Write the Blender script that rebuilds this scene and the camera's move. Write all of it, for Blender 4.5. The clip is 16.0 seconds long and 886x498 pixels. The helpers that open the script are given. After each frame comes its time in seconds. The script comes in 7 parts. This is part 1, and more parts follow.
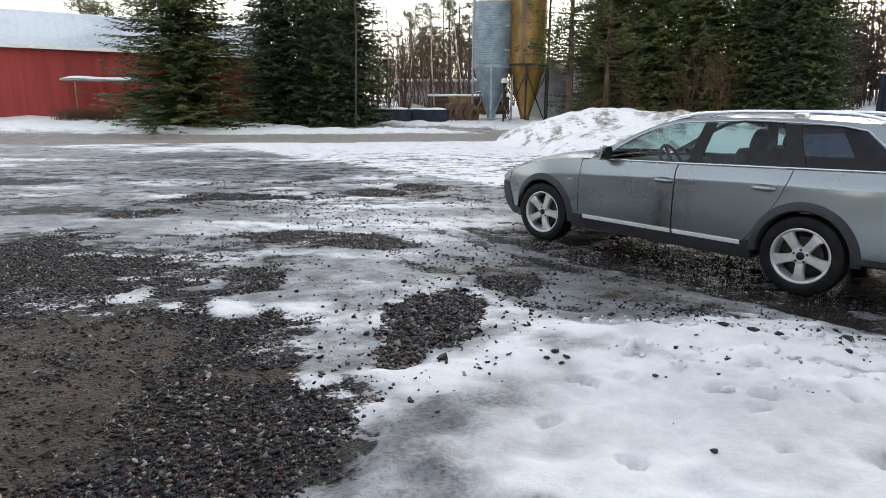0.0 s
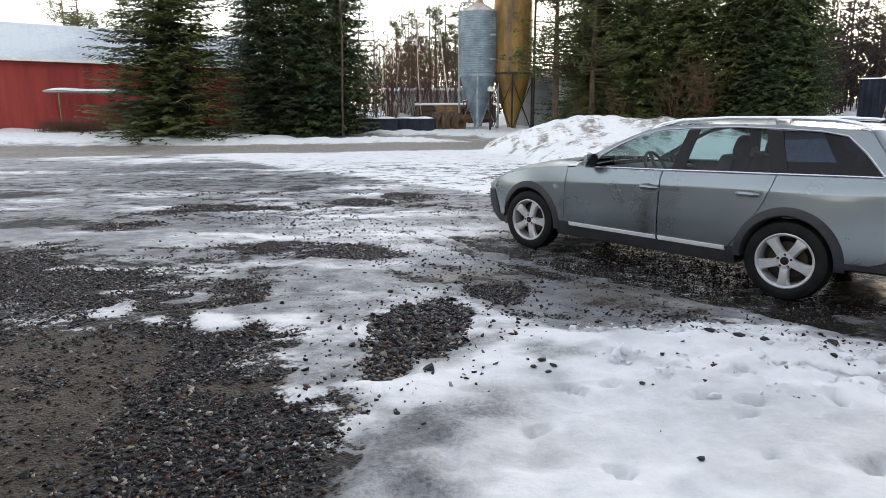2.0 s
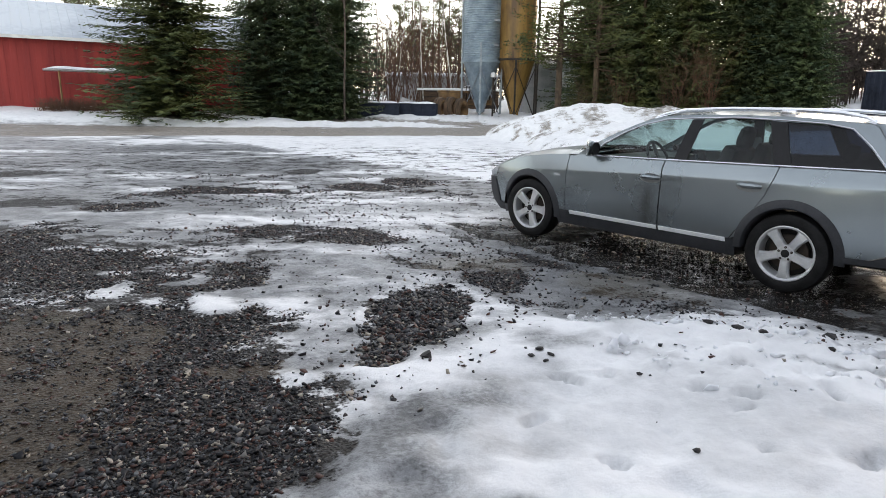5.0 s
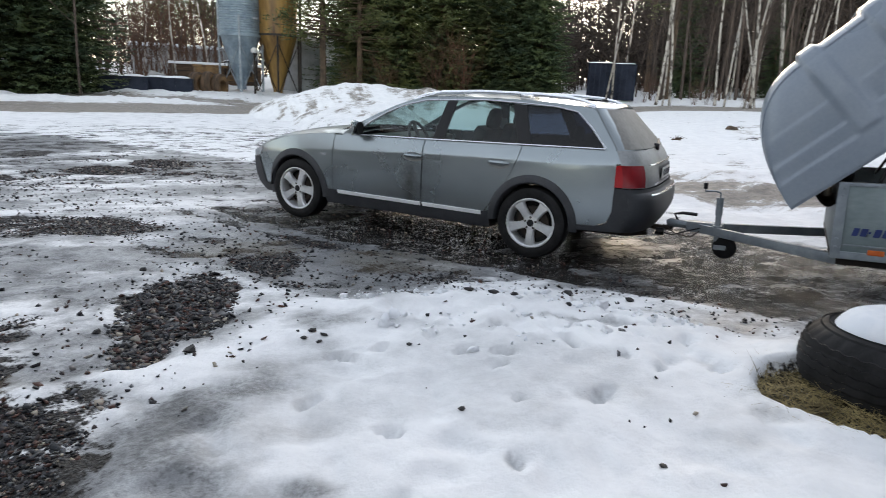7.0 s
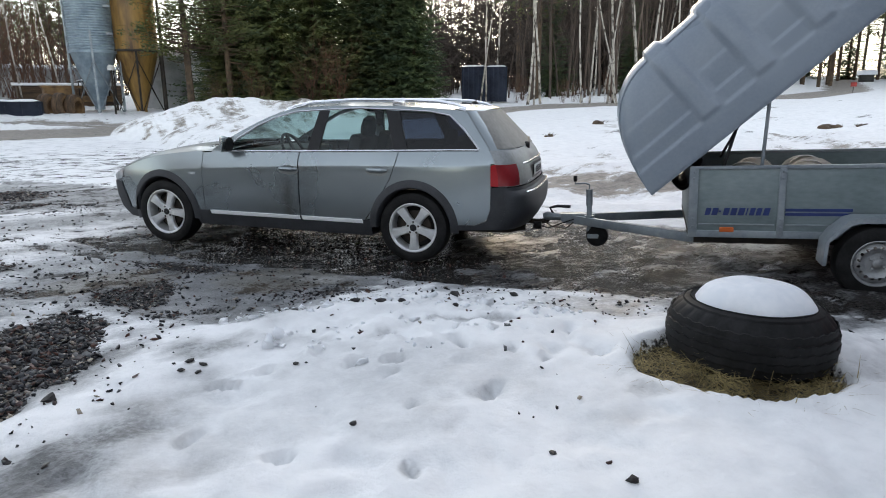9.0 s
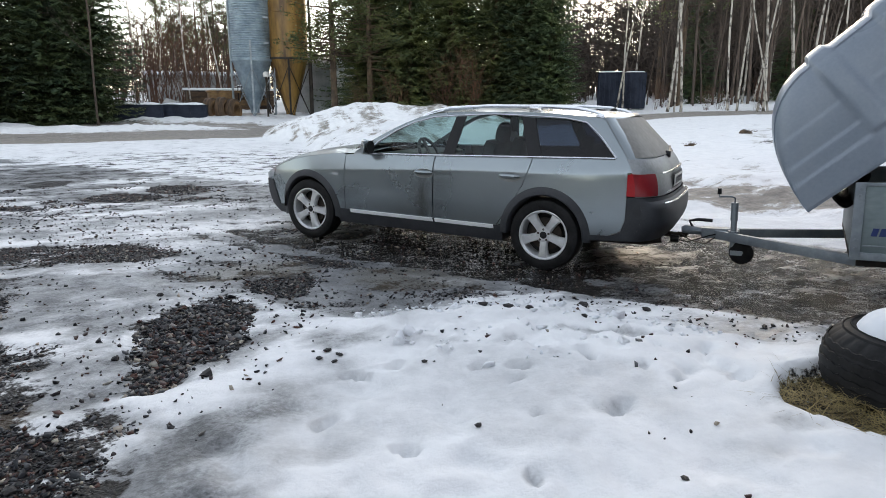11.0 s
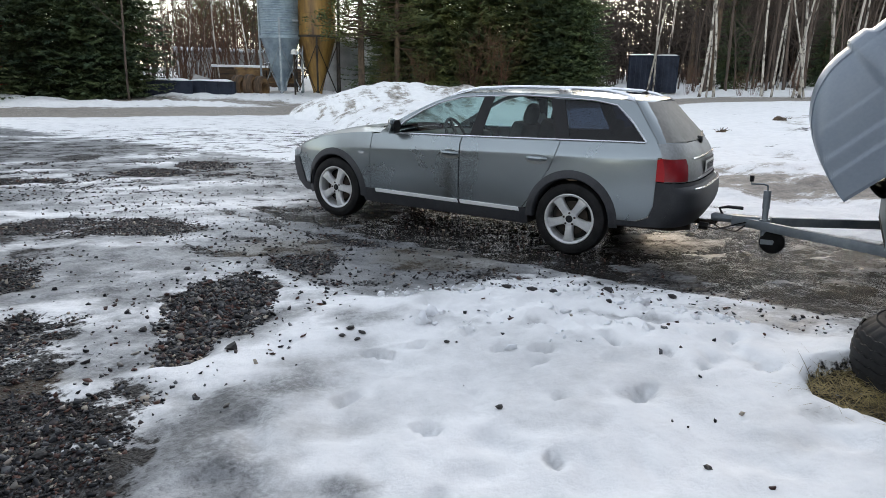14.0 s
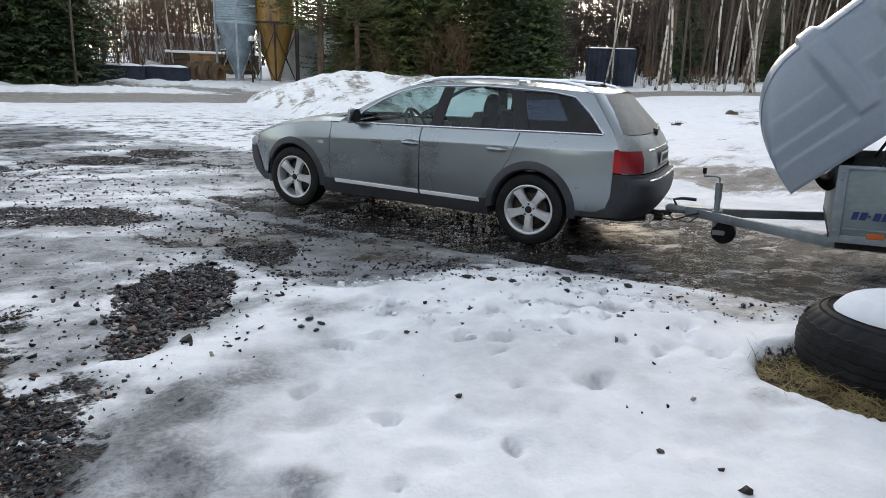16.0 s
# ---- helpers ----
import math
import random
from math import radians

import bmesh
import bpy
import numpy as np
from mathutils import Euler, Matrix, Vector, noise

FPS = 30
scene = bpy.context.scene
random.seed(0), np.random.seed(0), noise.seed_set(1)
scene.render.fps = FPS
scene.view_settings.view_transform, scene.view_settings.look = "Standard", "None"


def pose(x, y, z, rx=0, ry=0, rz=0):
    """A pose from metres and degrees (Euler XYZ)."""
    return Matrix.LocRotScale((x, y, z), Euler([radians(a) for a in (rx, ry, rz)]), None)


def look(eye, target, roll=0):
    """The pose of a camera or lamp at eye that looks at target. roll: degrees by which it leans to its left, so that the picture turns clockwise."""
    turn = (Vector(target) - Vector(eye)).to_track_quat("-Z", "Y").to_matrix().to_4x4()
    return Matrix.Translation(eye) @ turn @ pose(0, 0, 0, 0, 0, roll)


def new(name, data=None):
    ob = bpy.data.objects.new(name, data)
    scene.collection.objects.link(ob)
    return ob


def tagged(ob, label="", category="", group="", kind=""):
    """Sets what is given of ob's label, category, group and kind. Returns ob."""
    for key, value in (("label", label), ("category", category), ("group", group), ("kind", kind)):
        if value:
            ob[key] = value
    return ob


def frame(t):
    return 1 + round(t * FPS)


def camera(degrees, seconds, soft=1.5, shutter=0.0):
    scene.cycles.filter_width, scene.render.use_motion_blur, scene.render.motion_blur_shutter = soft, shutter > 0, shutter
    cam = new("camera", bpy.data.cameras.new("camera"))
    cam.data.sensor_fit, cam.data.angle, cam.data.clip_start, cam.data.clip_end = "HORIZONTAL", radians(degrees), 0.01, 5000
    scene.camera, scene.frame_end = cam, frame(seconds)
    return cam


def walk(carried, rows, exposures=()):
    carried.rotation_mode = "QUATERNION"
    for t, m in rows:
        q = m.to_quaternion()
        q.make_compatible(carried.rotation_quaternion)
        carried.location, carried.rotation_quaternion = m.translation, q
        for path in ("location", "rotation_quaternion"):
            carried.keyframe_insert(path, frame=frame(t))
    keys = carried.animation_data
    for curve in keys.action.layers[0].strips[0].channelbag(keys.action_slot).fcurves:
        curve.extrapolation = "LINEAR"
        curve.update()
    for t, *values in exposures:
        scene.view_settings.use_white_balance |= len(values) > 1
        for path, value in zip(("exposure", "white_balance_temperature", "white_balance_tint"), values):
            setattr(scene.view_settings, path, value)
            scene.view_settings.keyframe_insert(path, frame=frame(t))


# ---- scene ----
cam = camera(70.1, 16.0, soft=0.85, shutter=0.2)
PATH = [
    (0, (0.014, 0.027, 1.446), (-0.025, 1.979, 1.013), 0.3),
    (0.5, (0.019, 0.025, 1.448), (-0.022, 1.978, 1.016), 0.3),
    (1, (0.02, 0.034, 1.451), (-0.018, 1.989, 1.031), 0.1),
    (1.5, (0.022, 0.041, 1.446), (-0.011, 2.0, 1.045), 0.1),
    (2, (0.036, 0.046, 1.449), (0.032, 2.004, 1.042), -0.2),
    (2.5, (0.037, 0.053, 1.447), (0.101, 2.008, 1.03), 0.4),
    (3, (0.04, 0.059, 1.447), (0.129, 2.012, 1.029), 0.7),
    (3.5, (0.05, 0.068, 1.444), (0.147, 2.018, 1.008), 0.7),
    (3.7, (0.044, 0.072, 1.441), (0.15, 2.02, 1.0), 0.8),
    (5.8, (0.039, 0.05, 1.454), (-0.017, 1.998, 1.003), 0.8),
    (6, (0.041, 0.045, 1.453), (0.109, 1.995, 1.017), 1.3),
    (6.5, (0.053, 0.045, 1.449), (0.432, 1.954, 0.99), 2.1),
    (7, (0.082, 0.072, 1.446), (0.768, 1.885, 0.955), 2.5),
    (7.5, (0.111, 0.072, 1.447), (0.99, 1.8, 0.952), 2.3),
    (8, (0.127, 0.067, 1.441), (1.124, 1.728, 0.942), 2.8),
    (8.5, (0.147, 0.075, 1.441), (1.216, 1.68, 0.912), 2.0),
    (9, (0.153, 0.066, 1.447), (1.147, 1.738, 0.983), -0.3),
    (9.5, (0.136, 0.065, 1.456), (1.026, 1.809, 1.047), -0.8),
    (10, (0.128, 0.058, 1.448), (0.854, 1.882, 1.063), -1.1),
    (10.2, (0.112, 0.057, 1.454), (0.819, 1.883, 1.05), -0.7),
    (12.3, (0.103, 0.083, 1.443), (0.658, 1.942, 0.959), 0.2),
    (12.5, (0.102, 0.083, 1.442), (0.661, 1.938, 0.945), 0.4),
    (13, (0.104, 0.086, 1.443), (0.679, 1.934, 0.938), 0.5),
    (13.5, (0.102, 0.087, 1.448), (0.679, 1.936, 0.949), 0.8),
    (14, (0.101, 0.083, 1.441), (0.669, 1.934, 0.938), 1.1),
    (14.5, (0.103, 0.081, 1.439), (0.669, 1.928, 0.922), 1.2),
    (15, (0.104, 0.08, 1.436), (0.705, 1.915, 0.917), 1.5),
    (15.5, (0.107, 0.084, 1.439), (0.767, 1.898, 0.917), 1.7),
    (16, (0.107, 0.08, 1.439), (0.79, 1.884, 0.911), 2.0),
]
walk(cam, [(t, look(eye, target, roll)) for t, eye, target, roll in PATH], exposures=[(0, 1.95, 7500, 14), (3.7, 1.95, 7500, 14), (6.0, 1.95, 7600, 14), (7.5, 1.84, 7200, 12), (16, 1.85, 7250, 12)])

# ---- light ----
SUN_BEARING, SUN_HEIGHT = 38.0, 13.0
world = bpy.data.worlds.new("evening_sky")
scene.world = world
world.use_nodes = True
wn, wl = world.node_tree.nodes, world.node_tree.links
sky = wn.new("ShaderNodeTexSky")
sky.sky_type = "NISHITA"
sky.sun_disc = False
sky.sun_elevation = radians(SUN_HEIGHT)
sky.sun_rotation = radians(SUN_BEARING)
sky.air_density, sky.dust_density, sky.ozone_density = 1.0, 0.25, 1.0
wn["Background"].inputs["Strength"].default_value = 0.15
haze = wn.new("ShaderNodeHueSaturation")
haze.inputs["Saturation"].default_value = 0.55
wl.new(sky.outputs["Color"], haze.inputs["Color"])
wl.new(haze.outputs["Color"], wn["Background"].inputs["Color"])
lamp = bpy.data.lights.new("low_sun", "SUN")
lamp.energy, lamp.angle, lamp.color = 0.5, radians(20), (1.0, 0.86, 0.68)
sun = new("low_sun", lamp)
sb, sh = radians(SUN_BEARING), radians(SUN_HEIGHT)
sun.matrix_world = look((0, 0, 30), (-30 * math.sin(sb) * math.cos(sh), -30 * math.cos(sb) * math.cos(sh), 30 - 30 * math.sin(sh)))

# ---- materials ----


def shade(name, c1, c2, scale=3.0, rough=0.6, metal=0.0, bump=0.0, fine=40.0, spread=0.08, coat=0.0, tone=0.0, spec=0.5, stretch=(1, 1, 1), contrast=(0.35, 0.65)):
    """Two colours mixed by coarse and fine noise, with uneven gloss and fine relief. tone: brightness spread from object to object."""
    m = bpy.data.materials.new(name)
    m.use_nodes = True
    n, k = m.node_tree.nodes, m.node_tree.links
    b = n["Principled BSDF"]
    co = n.new("ShaderNodeTexCoord")
    mp = n.new("ShaderNodeMapping")
    mp.inputs["Scale"].default_value = stretch
    k.new(co.outputs["Object"], mp.inputs["Vector"])
    a = n.new("ShaderNodeTexNoise")
    a.inputs["Scale"].default_value, a.inputs["Detail"].default_value = scale, 5
    f = n.new("ShaderNodeTexNoise")
    f.inputs["Scale"].default_value, f.inputs["Detail"].default_value = fine, 3
    for t in (a, f):
        k.new(mp.outputs["Vector"], t.inputs["Vector"])
    add = n.new("ShaderNodeMath")
    add.operation = "MULTIPLY_ADD"
    k.new(f.outputs["Fac"], add.inputs[0])
    add.inputs[1].default_value = 0.35
    k.new(a.outputs["Fac"], add.inputs[2])
    ramp = n.new("ShaderNodeMapRange")
    ramp.inputs["From Min"].default_value, ramp.inputs["From Max"].default_value = contrast[0] + 0.17, contrast[1] + 0.17
    k.new(add.outputs[0], ramp.inputs["Value"])
    mix = n.new("ShaderNodeMix")
    mix.data_type = "RGBA"
    mix.inputs["A"].default_value, mix.inputs["B"].default_value = (*c1, 1), (*c2, 1)
    k.new(ramp.outputs["Result"], mix.inputs["Factor"])
    colour = mix.outputs["Result"]
    if tone:
        info = n.new("ShaderNodeObjectInfo")
        hsv = n.new("ShaderNodeHueSaturation")
        tr = n.new("ShaderNodeMapRange")
        tr.inputs["To Min"].default_value, tr.inputs["To Max"].default_value = 1 - tone, 1 + tone
        k.new(info.outputs["Random"], tr.inputs["Value"])
        k.new(tr.outputs["Result"], hsv.inputs["Value"])
        k.new(colour, hsv.inputs["Color"])
        colour = hsv.outputs["Color"]
    k.new(colour, b.inputs["Base Color"])
    rr = n.new("ShaderNodeMapRange")
    rr.inputs["To Min"].default_value, rr.inputs["To Max"].default_value = max(0.02, rough - spread), min(1, rough + spread)
    k.new(a.outputs["Fac"], rr.inputs["Value"])
    k.new(rr.outputs["Result"], b.inputs["Roughness"])
    b.inputs["Metallic"].default_value = metal
    b.inputs["Specular IOR Level"].default_value = spec
    b.inputs["Coat Weight"].default_value = coat
    b.inputs["Coat Roughness"].default_value = 0.08
    if bump:
        bp = n.new("ShaderNodeBump")
        bp.inputs["Strength"].default_value, bp.inputs["Distance"].default_value = min(1, bump * 20), bump
        k.new(f.outputs["Fac"], bp.inputs["Height"])
        k.new(bp.outputs["Normal"], b.inputs["Normal"])
    return m


def glass(name, tint):
    """A thin pane: clear with a tint, and a mirror at a flat angle."""
    m = bpy.data.materials.new(name)
    m.use_nodes = True
    n, k = m.node_tree.nodes, m.node_tree.links
    n.remove(n["Principled BSDF"])
    clear, gloss, mixer = n.new("ShaderNodeBsdfTransparent"), n.new("ShaderNodeBsdfGlossy"), n.new("ShaderNodeMixShader")
    lay, power, scale_ = n.new("ShaderNodeLayerWeight"), n.new("ShaderNodeMath"), n.new("ShaderNodeMath")
    lay.inputs["Blend"].default_value = 0.5
    power.operation, scale_.operation = "POWER", "MULTIPLY_ADD"
    power.inputs[1].default_value = 4.0
    scale_.inputs[1].default_value, scale_.inputs[2].default_value = 0.75, 0.035
    k.new(lay.outputs["Facing"], power.inputs[0])
    k.new(power.outputs[0], scale_.inputs[0])
    clear.inputs["Color"].default_value = (*tint, 1)
    gloss.inputs["Roughness"].default_value = 0.02
    k.new(scale_.outputs[0], mixer.inputs["Fac"])
    k.new(clear.outputs["BSDF"], mixer.inputs[1])
    k.new(gloss.outputs["BSDF"], mixer.inputs[2])
    k.new(mixer.outputs["Shader"], n["Material Output"].inputs["Surface"])
    return m


SPRUCE = shade("spruce_needles", (0.022, 0.048, 0.026), (0.085, 0.115, 0.042), 0.9, 0.75, fine=9, tone=0.25)
SPRUCE_WARM = shade("spruce_needles_warm", (0.026, 0.050, 0.022), (0.115, 0.130, 0.038), 0.8, 0.75, fine=9, tone=0.2)
PINE = shade("pine_needles", (0.045, 0.065, 0.024), (0.12, 0.13, 0.040), 0.8, 0.75, fine=9, tone=0.2)
BARK = shade("conifer_bark", (0.05, 0.035, 0.025), (0.13, 0.09, 0.06), 3, 0.9, bump=0.01, fine=25, tone=0.2)
TWIG = shade("bare_twigs", (0.045, 0.033, 0.027), (0.105, 0.078, 0.064), 1, 0.85, fine=8, tone=0.25)
REDTWIG = shade("russet_twigs", (0.07, 0.032, 0.020), (0.13, 0.065, 0.038), 1, 0.85, fine=8, tone=0.2)
BIRCH = shade("birch_bark", (0.06, 0.05, 0.043), (0.40, 0.37, 0.33), 2.6, 0.8, bump=0.004, fine=7, stretch=(1, 1, 0.8), contrast=(0.40, 0.52), tone=0.15)
STRAW = shade("dry_grass", (0.10, 0.072, 0.026), (0.42, 0.33, 0.15), 6, 0.8, fine=60)
REDWOOD = shade("red_barn_paint", (0.22, 0.022, 0.020), (0.33, 0.040, 0.034), 0.5, 0.75, bump=0.006, fine=14, stretch=(4, 4, 0.4))
WHITEWOOD = shade("white_painted_wood", (0.62, 0.62, 0.60), (0.78, 0.78, 0.76), 2, 0.6, bump=0.003)
SHEETROOF = shade("pale_sheet_roof", (0.42, 0.47, 0.53), (0.62, 0.67, 0.72), 0.25, 0.5, 0.1, fine=3)
SNOW = shade("clean_snow", (0.76, 0.79, 0.83), (0.88, 0.89, 0.91), 3, 0.75, bump=0.012, fine=25)
ROUGHSNOW = shade("dirty_snow", (0.50, 0.46, 0.42), (0.84, 0.83, 0.82), 1.2, 0.8, bump=0.05, fine=7)
GALV = shade("galvanised_steel", (0.20, 0.23, 0.26), (0.33, 0.37, 0.40), 3, 0.5, 0.35, fine=30, bump=0.001)
BLUESILO = shade("weathered_galvanised_silo", (0.16, 0.215, 0.265), (0.31, 0.39, 0.45), 0.8, 0.5, 0.25, fine=5)
GOLD = shade("rusty_yellow_silo", (0.075, 0.036, 0.014), (0.36, 0.21, 0.06), 0.55, 0.5, 0.15, fine=4, stretch=(1.4, 1.4, 0.25))
DARKSTEEL = shade("dark_rusty_steel", (0.02, 0.018, 0.017), (0.06, 0.045, 0.035), 2, 0.7, 0.3, fine=20)
RUST = shade("rusty_machine", (0.09, 0.05, 0.025), (0.24, 0.14, 0.06), 1.2, 0.8, fine=7)
BLOCK = shade("pale_corrugated_bin", (0.38, 0.40, 0.41), (0.55, 0.57, 0.58), 1.5, 0.6, 0.2, fine=9)
RUSTROOF = shade("rusty_sheet_roof", (0.22, 0.12, 0.09), (0.60, 0.56, 0.55), 0.8, 0.7, fine=5)
NAVY = shade("dark_blue_container_paint", (0.010, 0.013, 0.022), (0.022, 0.028, 0.044), 1, 0.7, fine=6, spec=0.15)
RUBBER = shade("black_rubber", (0.006, 0.006, 0.0065), (0.018, 0.018, 0.019), 9, 0.62, bump=0.002, fine=60, spec=0.22)
DARKBOARD = shade("dark_weathered_boards", (0.045, 0.045, 0.045), (0.09, 0.088, 0.085), 1, 0.85, fine=8, spec=0.2)
GREYWALL = shade("grey_shed_boards", (0.22, 0.22, 0.22), (0.36, 0.36, 0.36), 1, 0.8, fine=6)

# ---- mesh tools ----


class Mesh:
    """Gathers corners and faces of one mesh."""

    def __init__(self):
        self.v, self.f = [], []

    def add(self, verts, faces):
        o = len(self.v)
        self.v += [tuple(p) for p in verts]
        self.f += [tuple(i + o for i in q) for q in faces]
        return self

    def box(self, x0, y0, z0, x1, y1, z1, m=None):
        p = [Vector((x, y, z)) for z in (z0, z1) for y in (y0, y1) for x in (x0, x1)]
        if m:
            p = [m @ q for q in p]
        return self.add(p, [(0, 2, 3, 1), (4, 5, 7, 6), (0, 1, 5, 4), (2, 6, 7, 3), (0, 4, 6, 2), (1, 3, 7, 5)])

    def tube(self, path, radii, n=8, caps=True):
        path = [Vector(p) for p in path]
        if not hasattr(radii, "__len__"):
            radii = [radii] * len(path)
        o, last = len(self.v), None
        for i, p in enumerate(path):
            d = (path[min(i + 1, len(path) - 1)] - path[max(i - 1, 0)]).normalized()
            if last is None:
                side = d.cross(Vector((0, 0, 1)) if abs(d.z) < 0.9 else Vector((1, 0, 0))).normalized()
            else:
                side = (last - d * last.dot(d)).normalized()
            last = side
            up = d.cross(side)
            for j in range(n):
                a = 2 * math.pi * j / n
                self.v.append(tuple(p + (side * math.cos(a) + up * math.sin(a)) * radii[i]))
        for i in range(len(path) - 1):
            for j in range(n):
                a, b = o + i * n + j, o + i * n + (j + 1) % n
                self.f.append((a, b, b + n, a + n))
        if caps:
            self.f.append(tuple(o + j for j in reversed(range(n))))
            self.f.append(tuple(o + (len(path) - 1) * n + j for j in range(n)))
        return self

    def lathe(self, profile, n=32, m=None, close=False):
        """Turns (radius, height) pairs round z."""
        o = len(self.v)
        for r, z in profile:
            for j in range(n):
                a = 2 * math.pi * j / n
                p = Vector((r * math.cos(a), r * math.sin(a), z))
                self.v.append(tuple(m @ p if m else p))
        k = len(profile)
        for i in range(k if close else k - 1):
            for j in range(n):
                a, b = o + i * n + j, o + i * n + (j + 1) % n
                c, d = o + ((i + 1) % k) * n + (j + 1) % n, o + ((i + 1) % k) * n + j
                self.f.append((a, b, c, d))
        return self

    def grid(self, fn, nu, nv):
        """A sheet fn(u, v) with u and v from 0 to 1."""
        o = len(self.v)
        for i in range(nu + 1):
            for j in range(nv + 1):
                self.v.append(tuple(fn(i / nu, j / nv)))
        for i in range(nu):
            for j in range(nv):
                a = o + i * (nv + 1) + j
                self.f.append((a, a + nv + 1, a + nv + 2, a + 1))
        return self

    def data(self, name, material, smooth=True, bevel=0.0, sharp=35):
        me = bpy.data.meshes.new(name)
        me.from_pydata(self.v, [], self.f)
        me.validate()
        bm = bmesh.new()
        bm.from_mesh(me)
        bmesh.ops.recalc_face_normals(bm, faces=bm.faces)
        if bevel:
            es = [e for e in bm.edges if len(e.link_faces) == 2 and e.calc_face_angle(0) > 0.6]
            bmesh.ops.bevel(bm, geom=es, offset=bevel, segments=2, affect="EDGES", profile=0.6)
        for fa in bm.faces:
            fa.smooth = smooth
        if smooth:
            for e in bm.edges:
                if len(e.link_faces) == 2 and e.calc_face_angle(0) > radians(sharp):
                    e.smooth = False
        bm.to_mesh(me)
        bm.free()
        me.materials.append(material)
        return me


def part(name, mesh, material, parent=None, label="", smooth=True, bevel=0.0, sharp=35, at=None):
    """Links a gathered mesh (or ready mesh data) as one object under its thing."""
    me = mesh.data(name, material, smooth, bevel, sharp) if isinstance(mesh, Mesh) else mesh
    ob = new(name, me)
    if parent:
        ob.parent = parent
    if at:
        ob.matrix_basis = at
    if label:
        tagged(ob, label)
    return ob


def thing(name, m, label, category, group="", kind=""):
    ob = new(name)
    ob.empty_display_size = 0.1
    ob.matrix_basis = m
    return tagged(ob, label, category, group, kind)


# ---- ground ----
TRACK_AT = Vector((2.724, 4.913))
TRACK_AHEAD = Vector((-0.62633, 0.77956))
TRACK_LEFT = Vector((-0.77956, -0.62633))


def lattice(ix, iy, seed):
    h = (ix.astype(np.int64) * 374761393 + iy.astype(np.int64) * 668265263 + seed * 1442695041) & 0x7FFFFFFF
    h = ((h ^ (h >> 13)) * 1274126177) & 0x7FFFFFFF
    return ((h ^ (h >> 16)) & 0xFFFF) / 65535.0


def vnoise(x, y, seed):
    ix, iy = np.floor(x), np.floor(y)
    fx, fy = x - ix, y - iy
    fx, fy = fx * fx * (3 - 2 * fx), fy * fy * (3 - 2 * fy)
    a, b = lattice(ix, iy, seed), lattice(ix + 1, iy, seed)
    c, d = lattice(ix, iy + 1, seed), lattice(ix + 1, iy + 1, seed)
    return (a * (1 - fx) + b * fx) * (1 - fy) + (c * (1 - fx) + d * fx) * fy


def fbm(x, y, scale, seed=1, octaves=4):
    """Layered noise from -1 to 1; scale is the size of the largest lumps."""
    s, amp, total = 0.0, 1.0, 0.0
    for o in range(octaves):
        f = 2 ** o / scale
        s = s + amp * (vnoise(x * f + 17.3 * o, y * f - 9.1 * o, seed + o) * 2 - 1)
        total += amp
        amp *= 0.5
    return s / total


def step(a, b, x):
    t = np.clip((x - a) / (b - a), 0, 1)
    return t * t * (3 - 2 * t)


def band(x, a, b, soft):
    return step(a - soft, a + soft, x) * (1 - step(b - soft, b + soft, x))


def blot(x, y, cx, cy, rx, ry, turn=0.0):
    """1 in the middle of an ellipse, 0 at its rim, below 0 outside."""
    c, s = math.cos(radians(turn)), math.sin(radians(turn))
    u, v = (x - cx) * c + (y - cy) * s, -(x - cx) * s + (y - cy) * c
    return 1 - np.sqrt((u / rx) ** 2 + (v / ry) ** 2)


def away(x, y, line):
    """The distance from a line of points."""
    best = np.full(np.shape(x), 1e9)
    for (ax, ay), (bx, by) in zip(line, line[1:]):
        dx, dy = bx - ax, by - ay
        t = np.clip(((x - ax) * dx + (y - ay) * dy) / (dx * dx + dy * dy), 0, 1)
        best = np.minimum(best, np.hypot(x - ax - t * dx, y - ay - t * dy))
    return best


ROAD = [(-120, -8), (-18, 26.2), (-4, 30.4), (10, 33.2), (27, 31), (45, 27), (58, 30), (80, 42), (100, 52), (140, 60)]
SPUR = [(-40, 47), (-16, 43), (-8, 40), (0, 37.5), (5, 35)]
BARE = [(-1.95, 2.2, 1.15, 1.3, 0), (-1.5, 2.1, 0.62, 0.9, 0), (-1.0, 2.45, 0.48, 0.55, 0), (-1.22, 2.85, 0.8, 0.9, 0), (-2.3, 3.6, 1.35, 1.1, 0), (-2.9, 5.4, 1.5, 1.2, 0), (-1.65, 5.15, 0.4, 0.42, 0), (-1.3, 4.1, 0.35, 0.3, 0), (-5.0, 5.2, 2.6, 2.0, 0), (-0.13, 4.3, 0.40, 0.62, -8),
        (-0.42, 3.55, 0.22, 0.25, 0), (-1.6, 6.95, 1.15, 0.5, 0), (-3.5, 10.3, 1.2, 0.5, 0), (-1.4, 11.0, 0.6, 0.5, 0), (-0.74, 11.9, 0.45, 0.5, 0),
        (-4.4, 8.5, 0.7, 0.5, 0), (-8.7, 12.4, 1.4, 0.8, 0), (0.55, 5.3, 0.28, 0.3, 0), (-2.9, 13.5, 0.5, 0.7, 0), (-6.5, 8.7, 1.6, 0.5, 0)]
